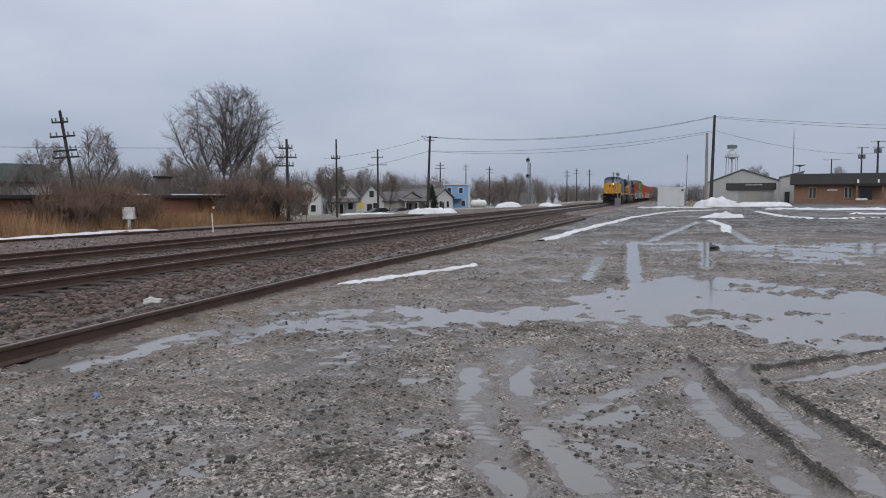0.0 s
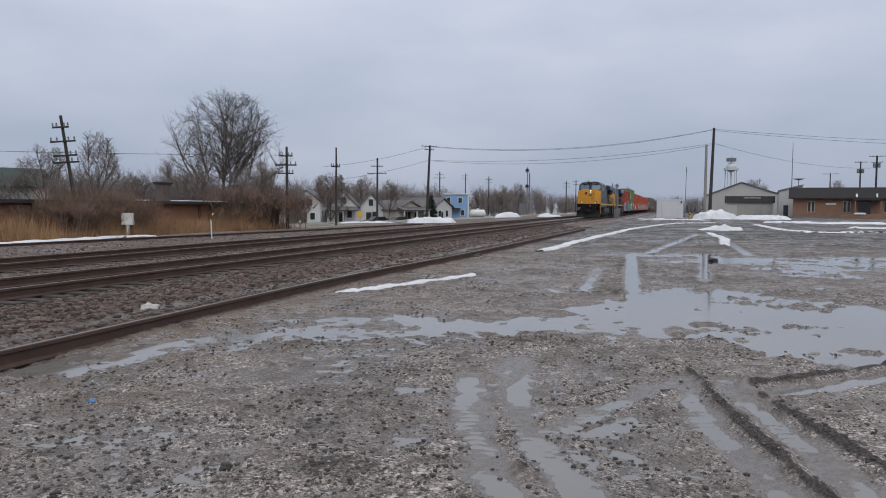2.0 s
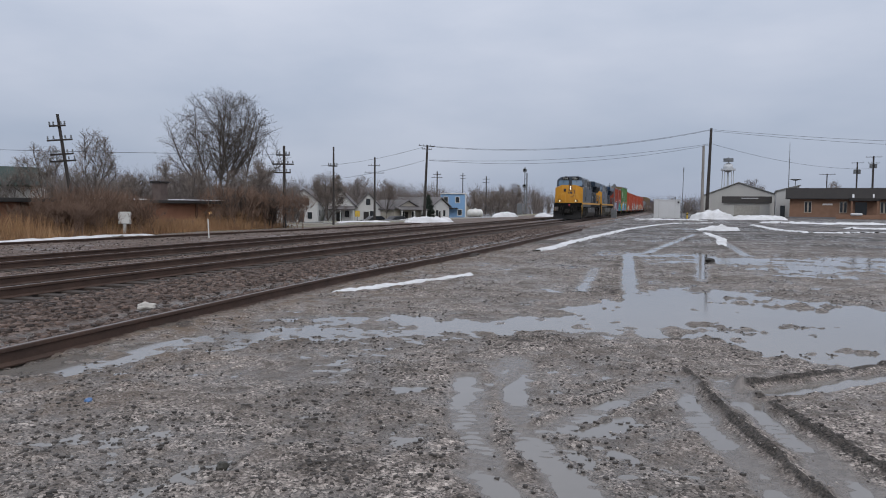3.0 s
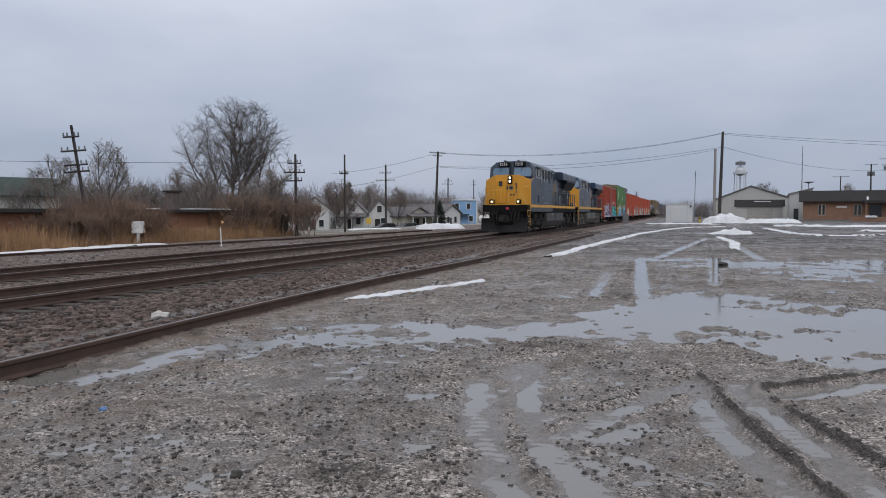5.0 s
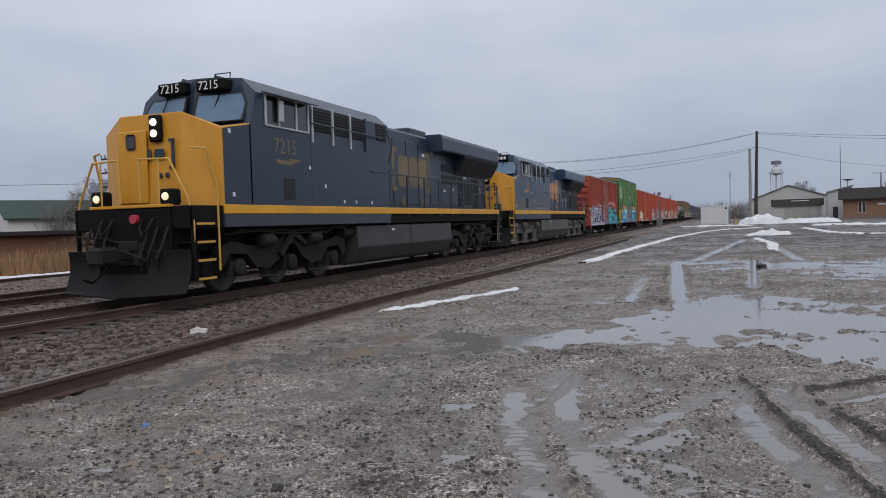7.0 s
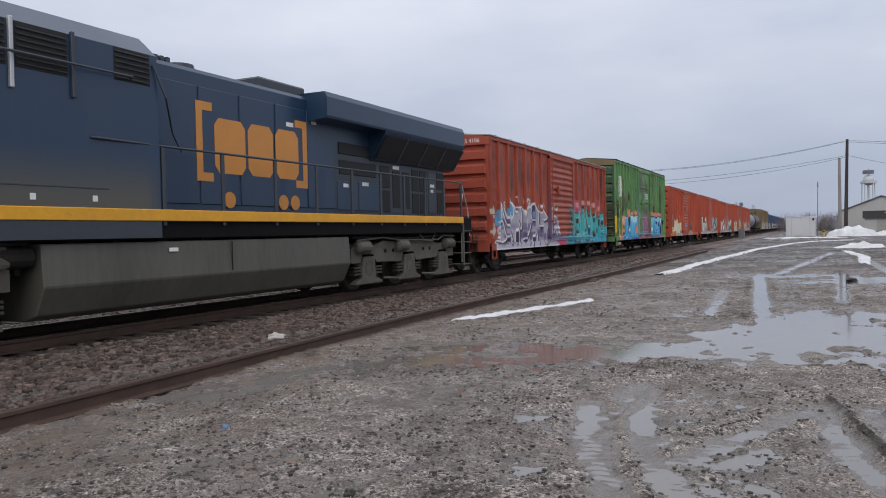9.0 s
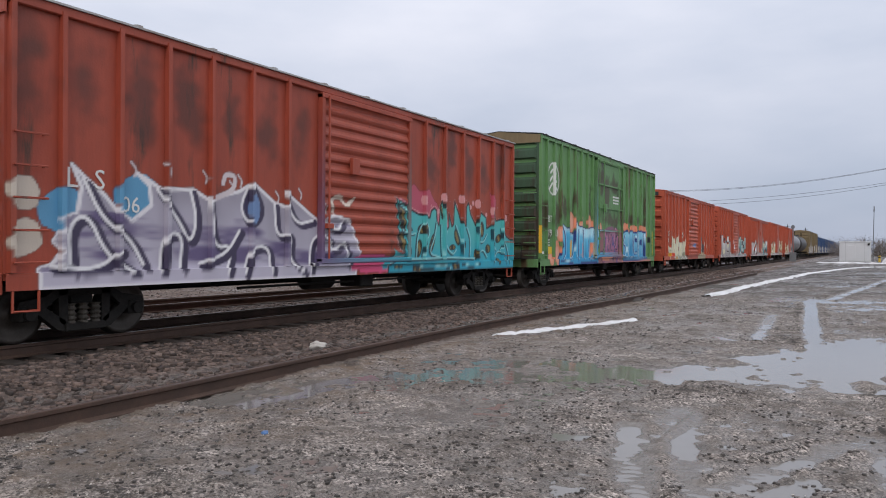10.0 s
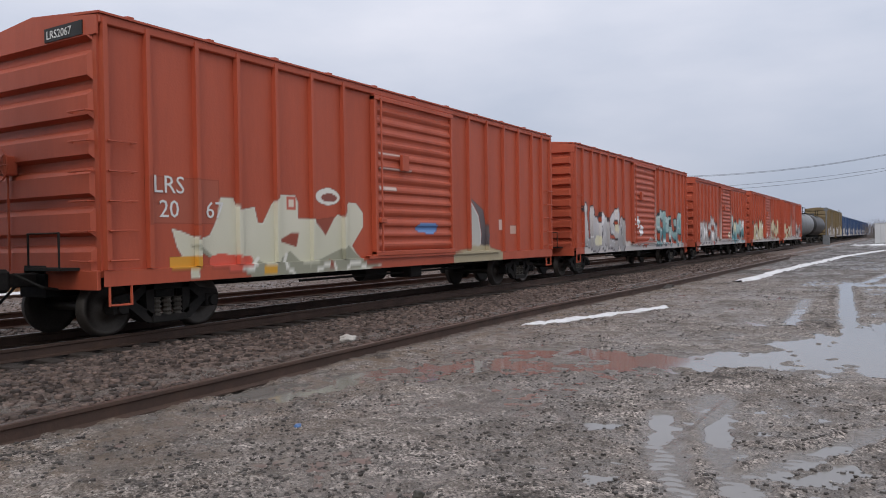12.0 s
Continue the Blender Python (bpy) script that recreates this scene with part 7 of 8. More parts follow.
# far woods: bare crowns in one soft band
far_twig = mat("far_bare_woods", (0.18, 0.155, 0.145), 0.95, 0, (0.115, 0.098, 0.09), 0.3, 0.8)
def woods(name, label, count, seed, place, hlo, hhi, sticks=150, thick=1.0, low=2.0, material=None, kind_of="trees", reach=1.0):
    rs = np.random.RandomState(seed)
    P, F = [], []
    for k in range(count):
        x, y = place(rs)
        h = rs.uniform(hlo, hhi)
        for j in range(sticks):
            t = rs.rand() ** 0.6
            b = np.array([x + rs.normal(0, 0.12) * h * t, y + rs.normal(0, 0.12) * h * t, h * t * 0.68 - low])
            e = b + np.array([rs.normal(0, 0.13), rs.normal(0, 0.13), rs.uniform(0.02, 0.32)]) * h * reach
            w = 0.006 * h * (1.15 - t) + 0.012 * thick
            n = len(P)
            P += [tuple(b + (w, 0, 0)), tuple(b - (w, 0, 0)), tuple(e), tuple(b + (0, w, 0))]
            F += [(n, n + 1, n + 2), (n, n + 3, n + 2)]
    me = bpy.data.meshes.new(name)
    me.from_pydata(P, [], F)
    me.materials.append(material or far_twig)
    tagged(new(name, me), label, kind_of, kind="stuff")
woods("far_woods", "distant belt of bare grey-brown trees", 210, 5, lambda r: (r.uniform(-190, -38), r.uniform(225, 300)), 8, 13)
woods("far_woods", "distant bare trees down the line", 90, 6, lambda r: (r.uniform(-60, -16), r.uniform(330, 420)), 7, 12)
woods("far_woods", "bare trees behind the warehouse", 26, 7, lambda r: (r.uniform(-8, 9), r.uniform(228, 250)), 6, 9)
woods("far_woods", "distant bare trees behind the houses", 110, 8, lambda r: (r.uniform(-170, -75), r.uniform(60, 200)), 7, 11)
woods("far_woods", "bare thicket behind the brick building", 110, 9, lambda r: (r.uniform(-64, -36), r.uniform(44, 78)), 4.8, 7.6, 300, 0.5, 1.0, reach=0.55)
woods("far_woods", "bare trees crowding behind the houses", 70, 17, lambda r: (r.uniform(-82, -44), r.uniform(128, 160)), 7.5, 11.5, 260, 1.0, 2.0, reach=0.6)
woods("far_woods", "distant bare trees beyond the lot", 60, 10, lambda r: (r.uniform(40, 160), r.uniform(240, 300)), 7, 12)

def brush_place(r):
    """Thick between the relay box and the tall tree, thinner elsewhere."""
    y = r.choice([r.uniform(26.8, 34.0), r.uniform(27.2, 31.5), r.uniform(41.0, 45.0), r.uniform(27.0, 32.5)])
    return r.uniform(-27.9, -25.7), y


woods("brush_thicket", "dense leafless red-brown brush before the brick building", 60, 15, brush_place, 1.6, 3.5, 300, 0.32, 0.1, red_twig, "brush", 0.55)
woods("brush_thicket", "tall grey scrub by the end of the brick building", 14, 16, lambda r: (r.uniform(-27.5, -25.0), r.uniform(41.5, 45.5)), 2.4, 4.2, 220, 0.40, 0.1, dark_twig, "brush", 0.7)

# low brick building behind the scrub
brown_brick = mat("brown_brick_wall", (0.27, 0.125, 0.072), 0.85, 0, (0.18, 0.082, 0.050), 3.0, 0.7, 0.3, 20.0)
dark_roof = mat("dark_roofing", (0.020, 0.018, 0.018), 0.85, 0, (0.040, 0.036, 0.034), 3.0, 0.7)
hut = thing("low_building", "long low brown brick building with a flat dark roof", "building", pose(-28.2, 0, 0))
part("wall", box(-9, 0, -30, 50, -0.6, 1.55), brown_brick, hut)
part("roof", box(-9.3, 0.35, -30.3, 50.3, 1.55, 1.74, 0.02), dark_roof, hut)
ch = part("chimney", box(-1.1, -0.5, 37.4, 38.1, 1.7, 2.75, 0.03), mat("grey_brick_chimney", (0.13, 0.10, 0.088), 0.9, 0, (0.08, 0.06, 0.055), 10, 0.8, 0.4), hut)
part("chimney_cap", box(-1.18, -0.42, 37.3, 38.2, 2.75, 2.86, 0.02), dark_roof, ch)
for y0, y1 in ((39.5, 42.5), (44.5, 45.6), (33.5, 36.0)):
    part("roof_snow", box(-2.5, -0.3, y0, y1, 1.73, 1.80, 0.03), M["snow"], hut)
for y in (8, 14, 20, 27, 40, 46):
    part("pilaster", box(0.0, 0.06, y, y + 0.25, -0.4, 1.55), mat("brick_pilaster", (0.14, 0.07, 0.045), 0.9), hut)
part("wall_lamp", lathe([(0.07, 0.02), (0.09, 0.08), (0.05, 0.14)], 12, "x", None, (0, 41.5, 0.95)), mat("amber_wall_lamp", (0.8, 0.5, 0.2), 0.4, glow=(1.0, 0.6, 0.25), power=1.5), hut, "lit amber lamp")

siding_white = mat("white_siding", (0.56, 0.56, 0.55), 0.7, 0, (0.46, 0.46, 0.45), 3.0, 0.6)
siding_blue = mat("pale_blue_siding", (0.20, 0.36, 0.58), 0.7, 0, (0.17, 0.31, 0.52), 3.0, 0.6)
siding_cream = mat("cream_siding", (0.42, 0.39, 0.33), 0.7, 0, (0.35, 0.32, 0.27), 3.0, 0.6)
shingle = mat("grey_shingles", (0.14, 0.13, 0.13), 0.9, 0, (0.09, 0.085, 0.085), 5.0, 0.8)
green_roof = mat("dark_green_metal_roof", (0.012, 0.032, 0.026), 0.7, 0, (0.018, 0.04, 0.034), 3.0, 0.6)
pane = mat("dark_window_pane", (0.03, 0.035, 0.04), 0.1, 0, None, 3.0, 0.5)
trim_white = mat("white_trim", (0.66, 0.66, 0.64), 0.6)


def house(label, x, y, z, turn, w, d, eave, ridge, wall, roof, windows=((-0.25, 0.3), (0.25, 0.3), (0.0, 0.72)), porch=False):
    """A gabled house; its gable end faces -y before it is turned."""
    h = thing("house", label, "house", pose(x, y, z, 0, 0, turn), "houses across the tracks")
    part("wall", prism([(-w / 2, 0), (-w / 2, eave), (0, ridge), (w / 2, eave), (w / 2, 0)], 1, -d / 2, d / 2), wall, h)
    k = 0.35
    for s in (-1, 1):
        sl = (ridge - eave) / (w / 2)
        q = [(0, ridge + 0.06), (s * (w / 2 + k), eave - sl * k + 0.06), (s * (w / 2 + k), eave - sl * k + 0.22), (0, ridge + 0.24)]
        part("roof", prism(q, 1, -d / 2 - 0.35, d / 2 + 0.35), roof, h)
    for u, v in windows:
        wz = v * ridge
        f = part("window", box(u * w - 0.5, u * w + 0.5, -d / 2 - 0.06, -d / 2 + 0.02, wz, wz + 1.3, 0.02), trim_white, h)
        part("pane", box(u * w - 0.38, u * w + 0.38, -d / 2 - 0.08, -d / 2 - 0.05, wz + 0.1, wz + 1.2), pane, f)
    for v in (-0.28, 0.2):
        f = part("window", box(w / 2 - 0.02, w / 2 + 0.06, v * d - 0.5, v * d + 0.5, 1.2, 2.5, 0.02), trim_white, h)
        part("pane", box(w / 2 + 0.05, w / 2 + 0.08, v * d - 0.38, v * d + 0.38, 1.3, 2.4), pane, f)
    part("door", box(-0.08 * w - 0.45, -0.08 * w + 0.45, -d / 2 - 0.05, -d / 2 + 0.02, 0.1, 2.1), dark_roof, h)
    if porch:
        p = part("porch_roof", prism([(-d / 2 - 1.8, 2.35), (-d / 2, 2.9), (-d / 2, 3.05), (-d / 2 - 1.9, 2.5)], 0, -w / 2, w / 2), roof, h)
        for u in (-0.45, 0.0, 0.45):
            part("porch_post", box(u * w - 0.07, u * w + 0.07, -d / 2 - 1.75, -d / 2 - 1.6, 0, 2.4), trim_white, p)
    return h


house("white two-storey clapboard house with a steep gable", -59.3, 115.6, -1.65, 18, 4.6, 8, 3.9, 5.6, siding_white, shingle, ((-0.2, 0.14), (0.22, 0.14), (-0.12, 0.55), (0.12, 0.55)))
house("grey-white house with a dormer gable and porch", -54.8, 120.0, -1.65, 20, 4.8, 7, 3.0, 5.4, siding_white, shingle, ((0.2, 0.2), (0.0, 0.62)), True)
house("white house with a pointed front gable", -51.0, 122.0, -1.65, 24, 4.2, 7, 2.8, 5.2, siding_white, shingle, ((0.15, 0.2), (0.0, 0.6)))
house("low cream bungalow with a front porch", -46.5, 122.5, -1.6, 60, 6.0, 8, 2.5, 3.9, siding_cream, shingle, ((-0.2, 0.25), (0.2, 0.25)), True)
house("white single-storey house with a shallow roof", -44.5, 131.0, -1.5, 75, 6.0, 9, 2.9, 4.4, siding_white, shingle, ((-0.2, 0.25), (0.2, 0.25)))
house("dark-roofed white bungalow among the trees", -69.0, 118.0, -1.65, 20, 6.0, 7, 2.5, 4.2, siding_white, shingle)
house("white farm building with a dark green metal roof", -54.4, 49.0, -0.3, 152, 6.0, 7.0, 3.2, 4.6, siding_white, green_roof, ((-0.2, 0.3), (0.2, 0.3)))
house("pale grey house far down the line", -60.0, 205.0, -1.6, 40, 7.0, 9, 3.0, 5.2, siding_cream, shingle)
# blue flat-topped house
b = thing("house", "pale blue two-storey house with white trim", "house", pose(-44.8, 154.0, -1.4, 0, 0, 16), "houses across the tracks")
part("wall", box(-2.6, 2.6, -4, 4, 0, 5.4, 0.03), siding_blue, b)
part("roof", box(-2.75, 2.75, -4.2, 4.2, 5.4, 5.62, 0.03), trim_white, b)
part("porch_roof", box(-2.7, 1.0, -5.6, -4, 2.4, 2.6), dark_roof, b)
part("corner_board", box(2.45, 2.72, -4.1, -3.8, 0, 5.4), trim_white, b)
for u, v in ((-1.5, 3.6), (0.9, 3.6), (1.4, 1.0)):
    f = part("window", box(u - 0.5, u + 0.5, -4.08, -3.98, v, v + 1.3), trim_white, b)
    part("pane", box(u - 0.38, u + 0.38, -4.1, -4.07, v + 0.1, v + 1.2), pane, f)
for v in (-2, 1.5):
    f = part("window", box(2.58, 2.68, v - 0.4, v + 0.4, 3.4, 4.7), trim_white, b)
    part("pane", box(2.67, 2.70, v - 0.3, v + 0.3, 3.5, 4.6), pane, f)

# evergreens
needle = mat("dark_evergreen", (0.022, 0.036, 0.026), 0.9, 0, (0.035, 0.045, 0.032), 2.0, 0.8)
def evergreen(label, x, y, z, h, r):
    rs = np.random.RandomState(int(abs(x * 10)))
    t = thing("evergreen_tree", label, "tree", pose(x, y, z))
    part("trunk", tube((0, 0, 0), (0, 0, h * 0.95), 0.14, 0.03), bark, t)
    P, F = [], []
    for k in range(1100):
        q = rs.rand() ** 0.7
        a, hz = rs.uniform(0, 6.3), h * (0.08 + 0.92 * (1 - q))
        rad = r * q * rs.uniform(0.35, 1.1)
        c = np.array([rad * math.cos(a), rad * math.sin(a), hz])
        o = np.array([math.cos(a), math.sin(a), -0.35]) * rs.uniform(0.25, 0.6)
        s = np.array([-math.sin(a), math.cos(a), 0]) * 0.22
        n = len(P)
        P += [tuple(c - s), tuple(c + s), tuple(c + o)]
        F += [(n, n + 1, n + 2)]
    me = bpy.data.meshes.new("crown")
    me.from_pydata(P, [], F)
    me.materials.append(needle)
    o = new("crown", me)
    o.parent = t
evergreen("dark evergreen tree behind the houses", -57.5, 124.0, -1.6, 8.6, 2.2)
evergreen("dark evergreen tree beside a pole", -40.5, 124.0, -1.4, 5.0, 1.6)

# ---- poles and wires ----
pole_wood = mat("weathered_pole_wood", (0.050, 0.043, 0.040), 0.9, 0, (0.028, 0.024, 0.022), 6.0, 0.8, streak=True)
pole_pale = mat("pale_pole_wood", (0.30, 0.28, 0.26), 0.9, 0, (0.2, 0.185, 0.17), 6.0, 0.8, streak=True)
insulator = mat("grey_insulator", (0.16, 0.17, 0.18), 0.3)


def utility_pole(label, x, y, top, lean=(0, 0), arms=(), r=0.15, turn=20, material=None, z=0.0, gear=False):
    p = thing("utility_pole", label, "pole", pose(x, y, z), "utility poles")
    material = material or pole_wood
    part("pole", tube((0, 0, -0.3), (lean[0], lean[1], top - z), r * 1.2, r * 0.8, 10), material, p)
    for h, half in arms:
        k = (h - z) / (top - z)
        c, s = math.cos(radians(turn)), math.sin(radians(turn))
        at = Matrix.Translation((lean[0] * k, lean[1] * k, h - z)) @ pose(0, -r - 0.05, 0, 0, math.degrees(math.atan2(lean[0], top)), turn)
        a = part("crossarm", box(-half, half, -0.05, 0.05, -0.045, 0.045, 0.01), material, p, at=at)
        for u in (-0.9, -0.45, 0.45, 0.9):
            part("insulator", lathe([(0.03, 0.06), (0.055, 0.1), (0.03, 0.16), (0.05, 0.2), (0.02, 0.24)], 8, "z", None, (u * half, 0, 0)), insulator, a)
    if gear:
        part("transformer", lathe([(0.26, 0), (0.30, 0.05), (0.30, 0.85), (0.24, 0.95), (0.1, 0.98)], 16, "z", None, (0.45, 0, top - z - 2.6)), insulator, p)
        part("transformer", lathe([(0.26, 0), (0.30, 0.05), (0.30, 0.85), (0.24, 0.95), (0.1, 0.98)], 16, "z", None, (-0.45, 0, top - z - 2.6)), insulator, p)
    return p


utility_pole("leaning old telegraph pole with four broken crossarms", -30.6, 33.0, 6.2, (-0.63, -0.60), ((5.58, 0.40), (4.84, 0.62), (4.10, 0.58), (3.74, 0.62)), 0.09, 38, z=0.0)
utility_pole("telegraph pole with short crossarms", -24.6, 44.7, 5.4, (-0.05, 0), ((4.8, 0.45), (4.2, 0.7), (3.65, 0.5)), 0.10, 28)
utility_pole("thin pole without crossarms", -25.6, 54.3, 6.1, (0, 0), ((4.6, 0.35),), 0.08, 28)
utility_pole("utility pole with two crossarms and a bare top", -44.0, 108.0, 8.9, (0, 0), ((7.6, 0.9), (6.5, 1.5)), 0.16, 18, z=-1.6)
pa = utility_pole("tall utility pole with crossarms at its top and a pale foot", -38.9, 116.7, 11.4, (0.5, 0), ((11.2, 1.3), (10.7, 0.8)), 0.20, 18, z=-0.8)
utility_pole("utility pole with crossarms among the trees", -51.0, 162.2, 9.3, (0, 0), ((8.6, 0.9), (7.9, 1.2)), 0.16, 18, z=-1.6)
for x, y, h in ((-61.5, 221.6, 11.6), (-47.5, 194.3, 9.5), (-30.0, 215.0, 9.0), (-26.5, 240.0, 10.0), (-24.0, 300.0, 11.0), (-20.0, 330.0, 10.5), (-33.0, 260.0, 11.0)):
    utility_pole("far utility pole along the line", x, y, h, (0, 0), ((h - 0.8, 0.9), (h - 1.7, 0.9)), 0.15, 10, z=-0.3)
utility_pole("tall dark utility pole beside the lot", 5.0, 126.9, 14.2, (0.35, 0), (), 0.24)
utility_pole("pale grey utility pole next to the tall one", 4.45, 131.9, 11.9, (0, 0), (), 0.24, 20, pole_pale)
utility_pole("utility pole with two transformers and crossarms", 41.4, 185.4, 13.3, (0, 0), ((13.1, 1.6), (11.8, 1.1)), 0.22, -15, gear=True)
utility_pole("utility pole behind the brick building", 38.8, 188.0, 12.2, (0, 0), ((12.0, 1.2),), 0.18, -15, gear=True)
utility_pole("utility pole with one crossarm", 37.5, 215.0, 10.8, (0, 0), ((10.6, 1.9),), 0.16, -12)
wire_mat = mat("black_cable", (0.02, 0.02, 0.022), 0.6)


def wire(a, b, sag, r=0.022):
    a, b = Vector(a), Vector(b)
    pts = [a.lerp(b, k / 20) - Vector((0, 0, sag * 4 * (k / 20) * (1 - k / 20))) for k in range(21)]
    tagged(part("overhead_wire", bar(pts, r, 5), wire_mat), "sagging black overhead cable between poles", "cable", "overhead cables")


for da, db, sag in (((0.4, 0, 11.25), (0.2, 0, 14.0), 1.6), ((-0.6, 0, 11.25), (0.0, 0.3, 13.9), 1.7), ((0.45, 0, 9.0), (0.2, 0, 11.8), 1.1), ((0.45, 0.1, 8.9), (0.2, 0.1, 11.6), 1.5)):
    wire((-38.6 + da[0], 116.7, da[2]), (5.1 + db[0], 126.9 + db[1], db[2]), sag)
for db, e, sag in (((0.3, 14.0), (72.0, 140.0, 11.9), 1.0), ((0.3, 13.8), (72.0, 140.4, 11.4), 1.2)):
    wire((5.1 + db[0], 126.9, db[1]), e, sag)
wire((5.4, 126.9, 11.8), (41.2, 185.4, 10.6), 1.2)
wire((-38.6, 116.7, 11.2), (-58.0, 118.0, 8.2), 0.5)
wire((-38.6, 116.7, 9.0), (-60.0, 119.0, 5.6), 0.5)
wire((-24.6, 44.7, 4.85), (-60.0, 20.0, 5.0), 0.3, 0.012)

# ---- right of the line: equipment hut, warehouse, brick office ----
hut_white = mat("white_painted_steel_hut", (0.56, 0.57, 0.58), 0.5, 0, (0.48, 0.49, 0.50), 2.0, 0.6, 0.1, 10.0)
e = thing("equipment_hut", "white steel signal equipment hut beside the track", "hut", pose(-1.0, 122.5, 0))
part("body", box(-1.95, 1.95, -1.5, 1.5, 0.0, 2.78, 0.03), hut_white, e)
part("roof", box(-2.0, 2.0, -1.56, 1.56, 2.78, 2.88, 0.02), hut_white, e)
part("door", box(-0.9, 0.05, -1.53, -1.49, 0.2, 2.3, 0.01), hut_white, e)
for x in (-1.2, 0.0, 1.2):
    part("seam", box(x - 0.02, x + 0.02, -1.515, -1.495, 0.05, 2.75), mat("hut_seam", (0.40, 0.41, 0.42), 0.6), e)
part("vent", tube((1.2, 0, 2.85), (1.2, 0, 3.3), 0.1, None, 8), insulator, e)
part("signal_lamp", box(1.55, 1.8, -1.7, -1.5, 2.3, 2.6, 0.02), M["black_steel"], e)
m = thing("antenna_mast", "thin grey antenna mast beside the hut", "mast", pose(1.25, 125.0, 0))
part("pole", tube((0, 0, 0), (0.1, 0, 7.7), 0.07, 0.04, 8), insulator, m)
part("aerial", tube((0.1, 0, 7.2), (0.1, 0, 8.0), 0.10, 0.06, 8), insulator, m)
barrier = mat("yellow_barrier", (0.62, 0.42, 0.06), 0.6)
k_ = thing("bollard", "yellow bollard beside the hut", "bollard", pose(2.0, 121.0, 0))
part("post", tube((0, 0, 0), (0, 0, 0.9), 0.14, None, 12), barrier, k_)
part("band", tube((0, 0, 0.55), (0, 0, 0.7), 0.146, None, 12), M["black_steel"], k_)

metal_wall = mat("beige_ribbed_metal_wall", (0.44, 0.435, 0.415), 0.6, 0.1, (0.38, 0.375, 0.36), 2.0, 0.6, streak=True)
metal_dark = mat("grey_ribbed_metal_wall", (0.20, 0.20, 0.19), 0.6, 0.1, (0.16, 0.16, 0.15), 2.0, 0.6, streak=True)
w = thing("warehouse", "beige ribbed metal warehouse with a shallow gable", "warehouse", pose(17.0, 200.0, 0, 0, 0, -4))
part("wall", prism([(-10.2, 0), (-10.2, 4.6), (-1.8, 7.9), (9.9, 4.0), (9.9, 0)], 1, 0, 30), metal_wall, w)
for x in np.arange(-9.8, 9.8, 1.2):
    part("wall_rib", box(x - 0.05, x + 0.05, -0.06, 0.02, 0.0, 4.0 if x > -9 else 3.9), metal_wall, w)
part("roof", prism([(-10.5, 4.6), (-1.8, 8.0), (10.2, 4.0), (10.2, 4.15), (-1.8, 8.2), (-10.5, 4.8)], 1, -0.4, 30.4), metal_dark, w)
gshed = thing("garage", "beige garage with a dark mansard roof", "garage", pose(15.8, 184.5, 0, 0, 0, -4))
part("wall", box(-4.9, 4.9, 0, 9, 0, 3.0), metal_wall, gshed)
part("roof", prism([(-0.5, 2.9), (0.2, 4.4), (9, 4.4), (9.5, 2.9)], 0, -5.3, 5.3), dark_roof, gshed)
part("roof_snow", box(-1.2, 2.4, -0.12, 0.4, 3.9, 4.05, 0.03), M["snow"], gshed)
part("garage_door", box(-2.6, 2.8, -0.06, 0.02, 0.05, 2.5), mat("pale_garage_door", (0.36, 0.35, 0.32), 0.6), gshed)
annex = thing("annex_building", "pale grey metal annex beside the brick office", "building", pose(22.0, 166.0, 0, 0, 0, -6))
part("wall", prism([(-2.2, 0), (-2.2, 5.2), (2.0, 6.3), (2.0, 0)], 1, 0, 24), mat("pale_metal_wall", (0.46, 0.46, 0.45), 0.6, 0.1, (0.38, 0.38, 0.37), 2.0, 0.6, streak=True), annex)
part("door", box(-1.4, -0.5, -0.05, 0.02, 0, 2.3), pane, annex)
part("roof", prism([(-2.4, 5.15), (2.2, 6.3), (2.2, 6.5), (-2.4, 5.35)], 1, -0.3, 24.2), metal_dark, annex)

office_brick = mat("tan_brown_office_brick", (0.235, 0.135, 0.088), 0.85, 0, (0.18, 0.10, 0.066), 5.0, 0.7, 0.3, 15.0)
o = thing("office_building", "low brown brick office with a dark mansard roof", "office building", pose(20.0, 148.7, 0, 0, 0, -9))
part("wall", box(0, 34, 0, 14, 0, 3.7), office_brick, o)
part("roof", prism([(-0.9, 3.55), (0.3, 5.4), (13.7, 5.4), (15, 3.55), (-0.9, 3.4)], 0, -0.7, 34.7), dark_roof, o)
part("foundation", box(-0.03, 34.03, -0.03, 14.03, 0, 0.25), insulator, o)
for a_ in (2.4, 8.0, 14.2, 16.2, 18.2, 22.0, 25.0):
    for u in (0, 0.62):
        f = part("window", box(a_ + u, a_ + u + 0.55, -0.05, 0.04, 1.0, 3.0, 0.01), siding_cream, o)
        part("pane", box(a_ + u + 0.08, a_ + u + 0.47, -0.07, -0.045, 1.1, 2.9), pane, f)
part("entrance", box(10.4, 12.2, -0.06, 0.05, 0.1, 2.9), pane, o)
part("canopy", box(9.4, 14.0, -2.2, 0, 3.1, 3.6, 0.03), dark_roof, o)
for a_ in (9.7, 13.6):
    part("canopy_post", box(a_, a_ + 0.25, -2.1, -1.85, 0, 3.1), office_brick, o)
for a_, b_ in ((9.9, 10.2), (13.0, 13.25)):
    part("roof_snow", prism([(-0.86, 3.7), (-0.5, 4.3), (-0.45, 4.3), (-0.8, 3.66)], 0, a_, b_), M["snow"], o)
part("sign", box(5.3, 6.9, -0.05, 0.0, 2.35, 2.65), trim_white, o)
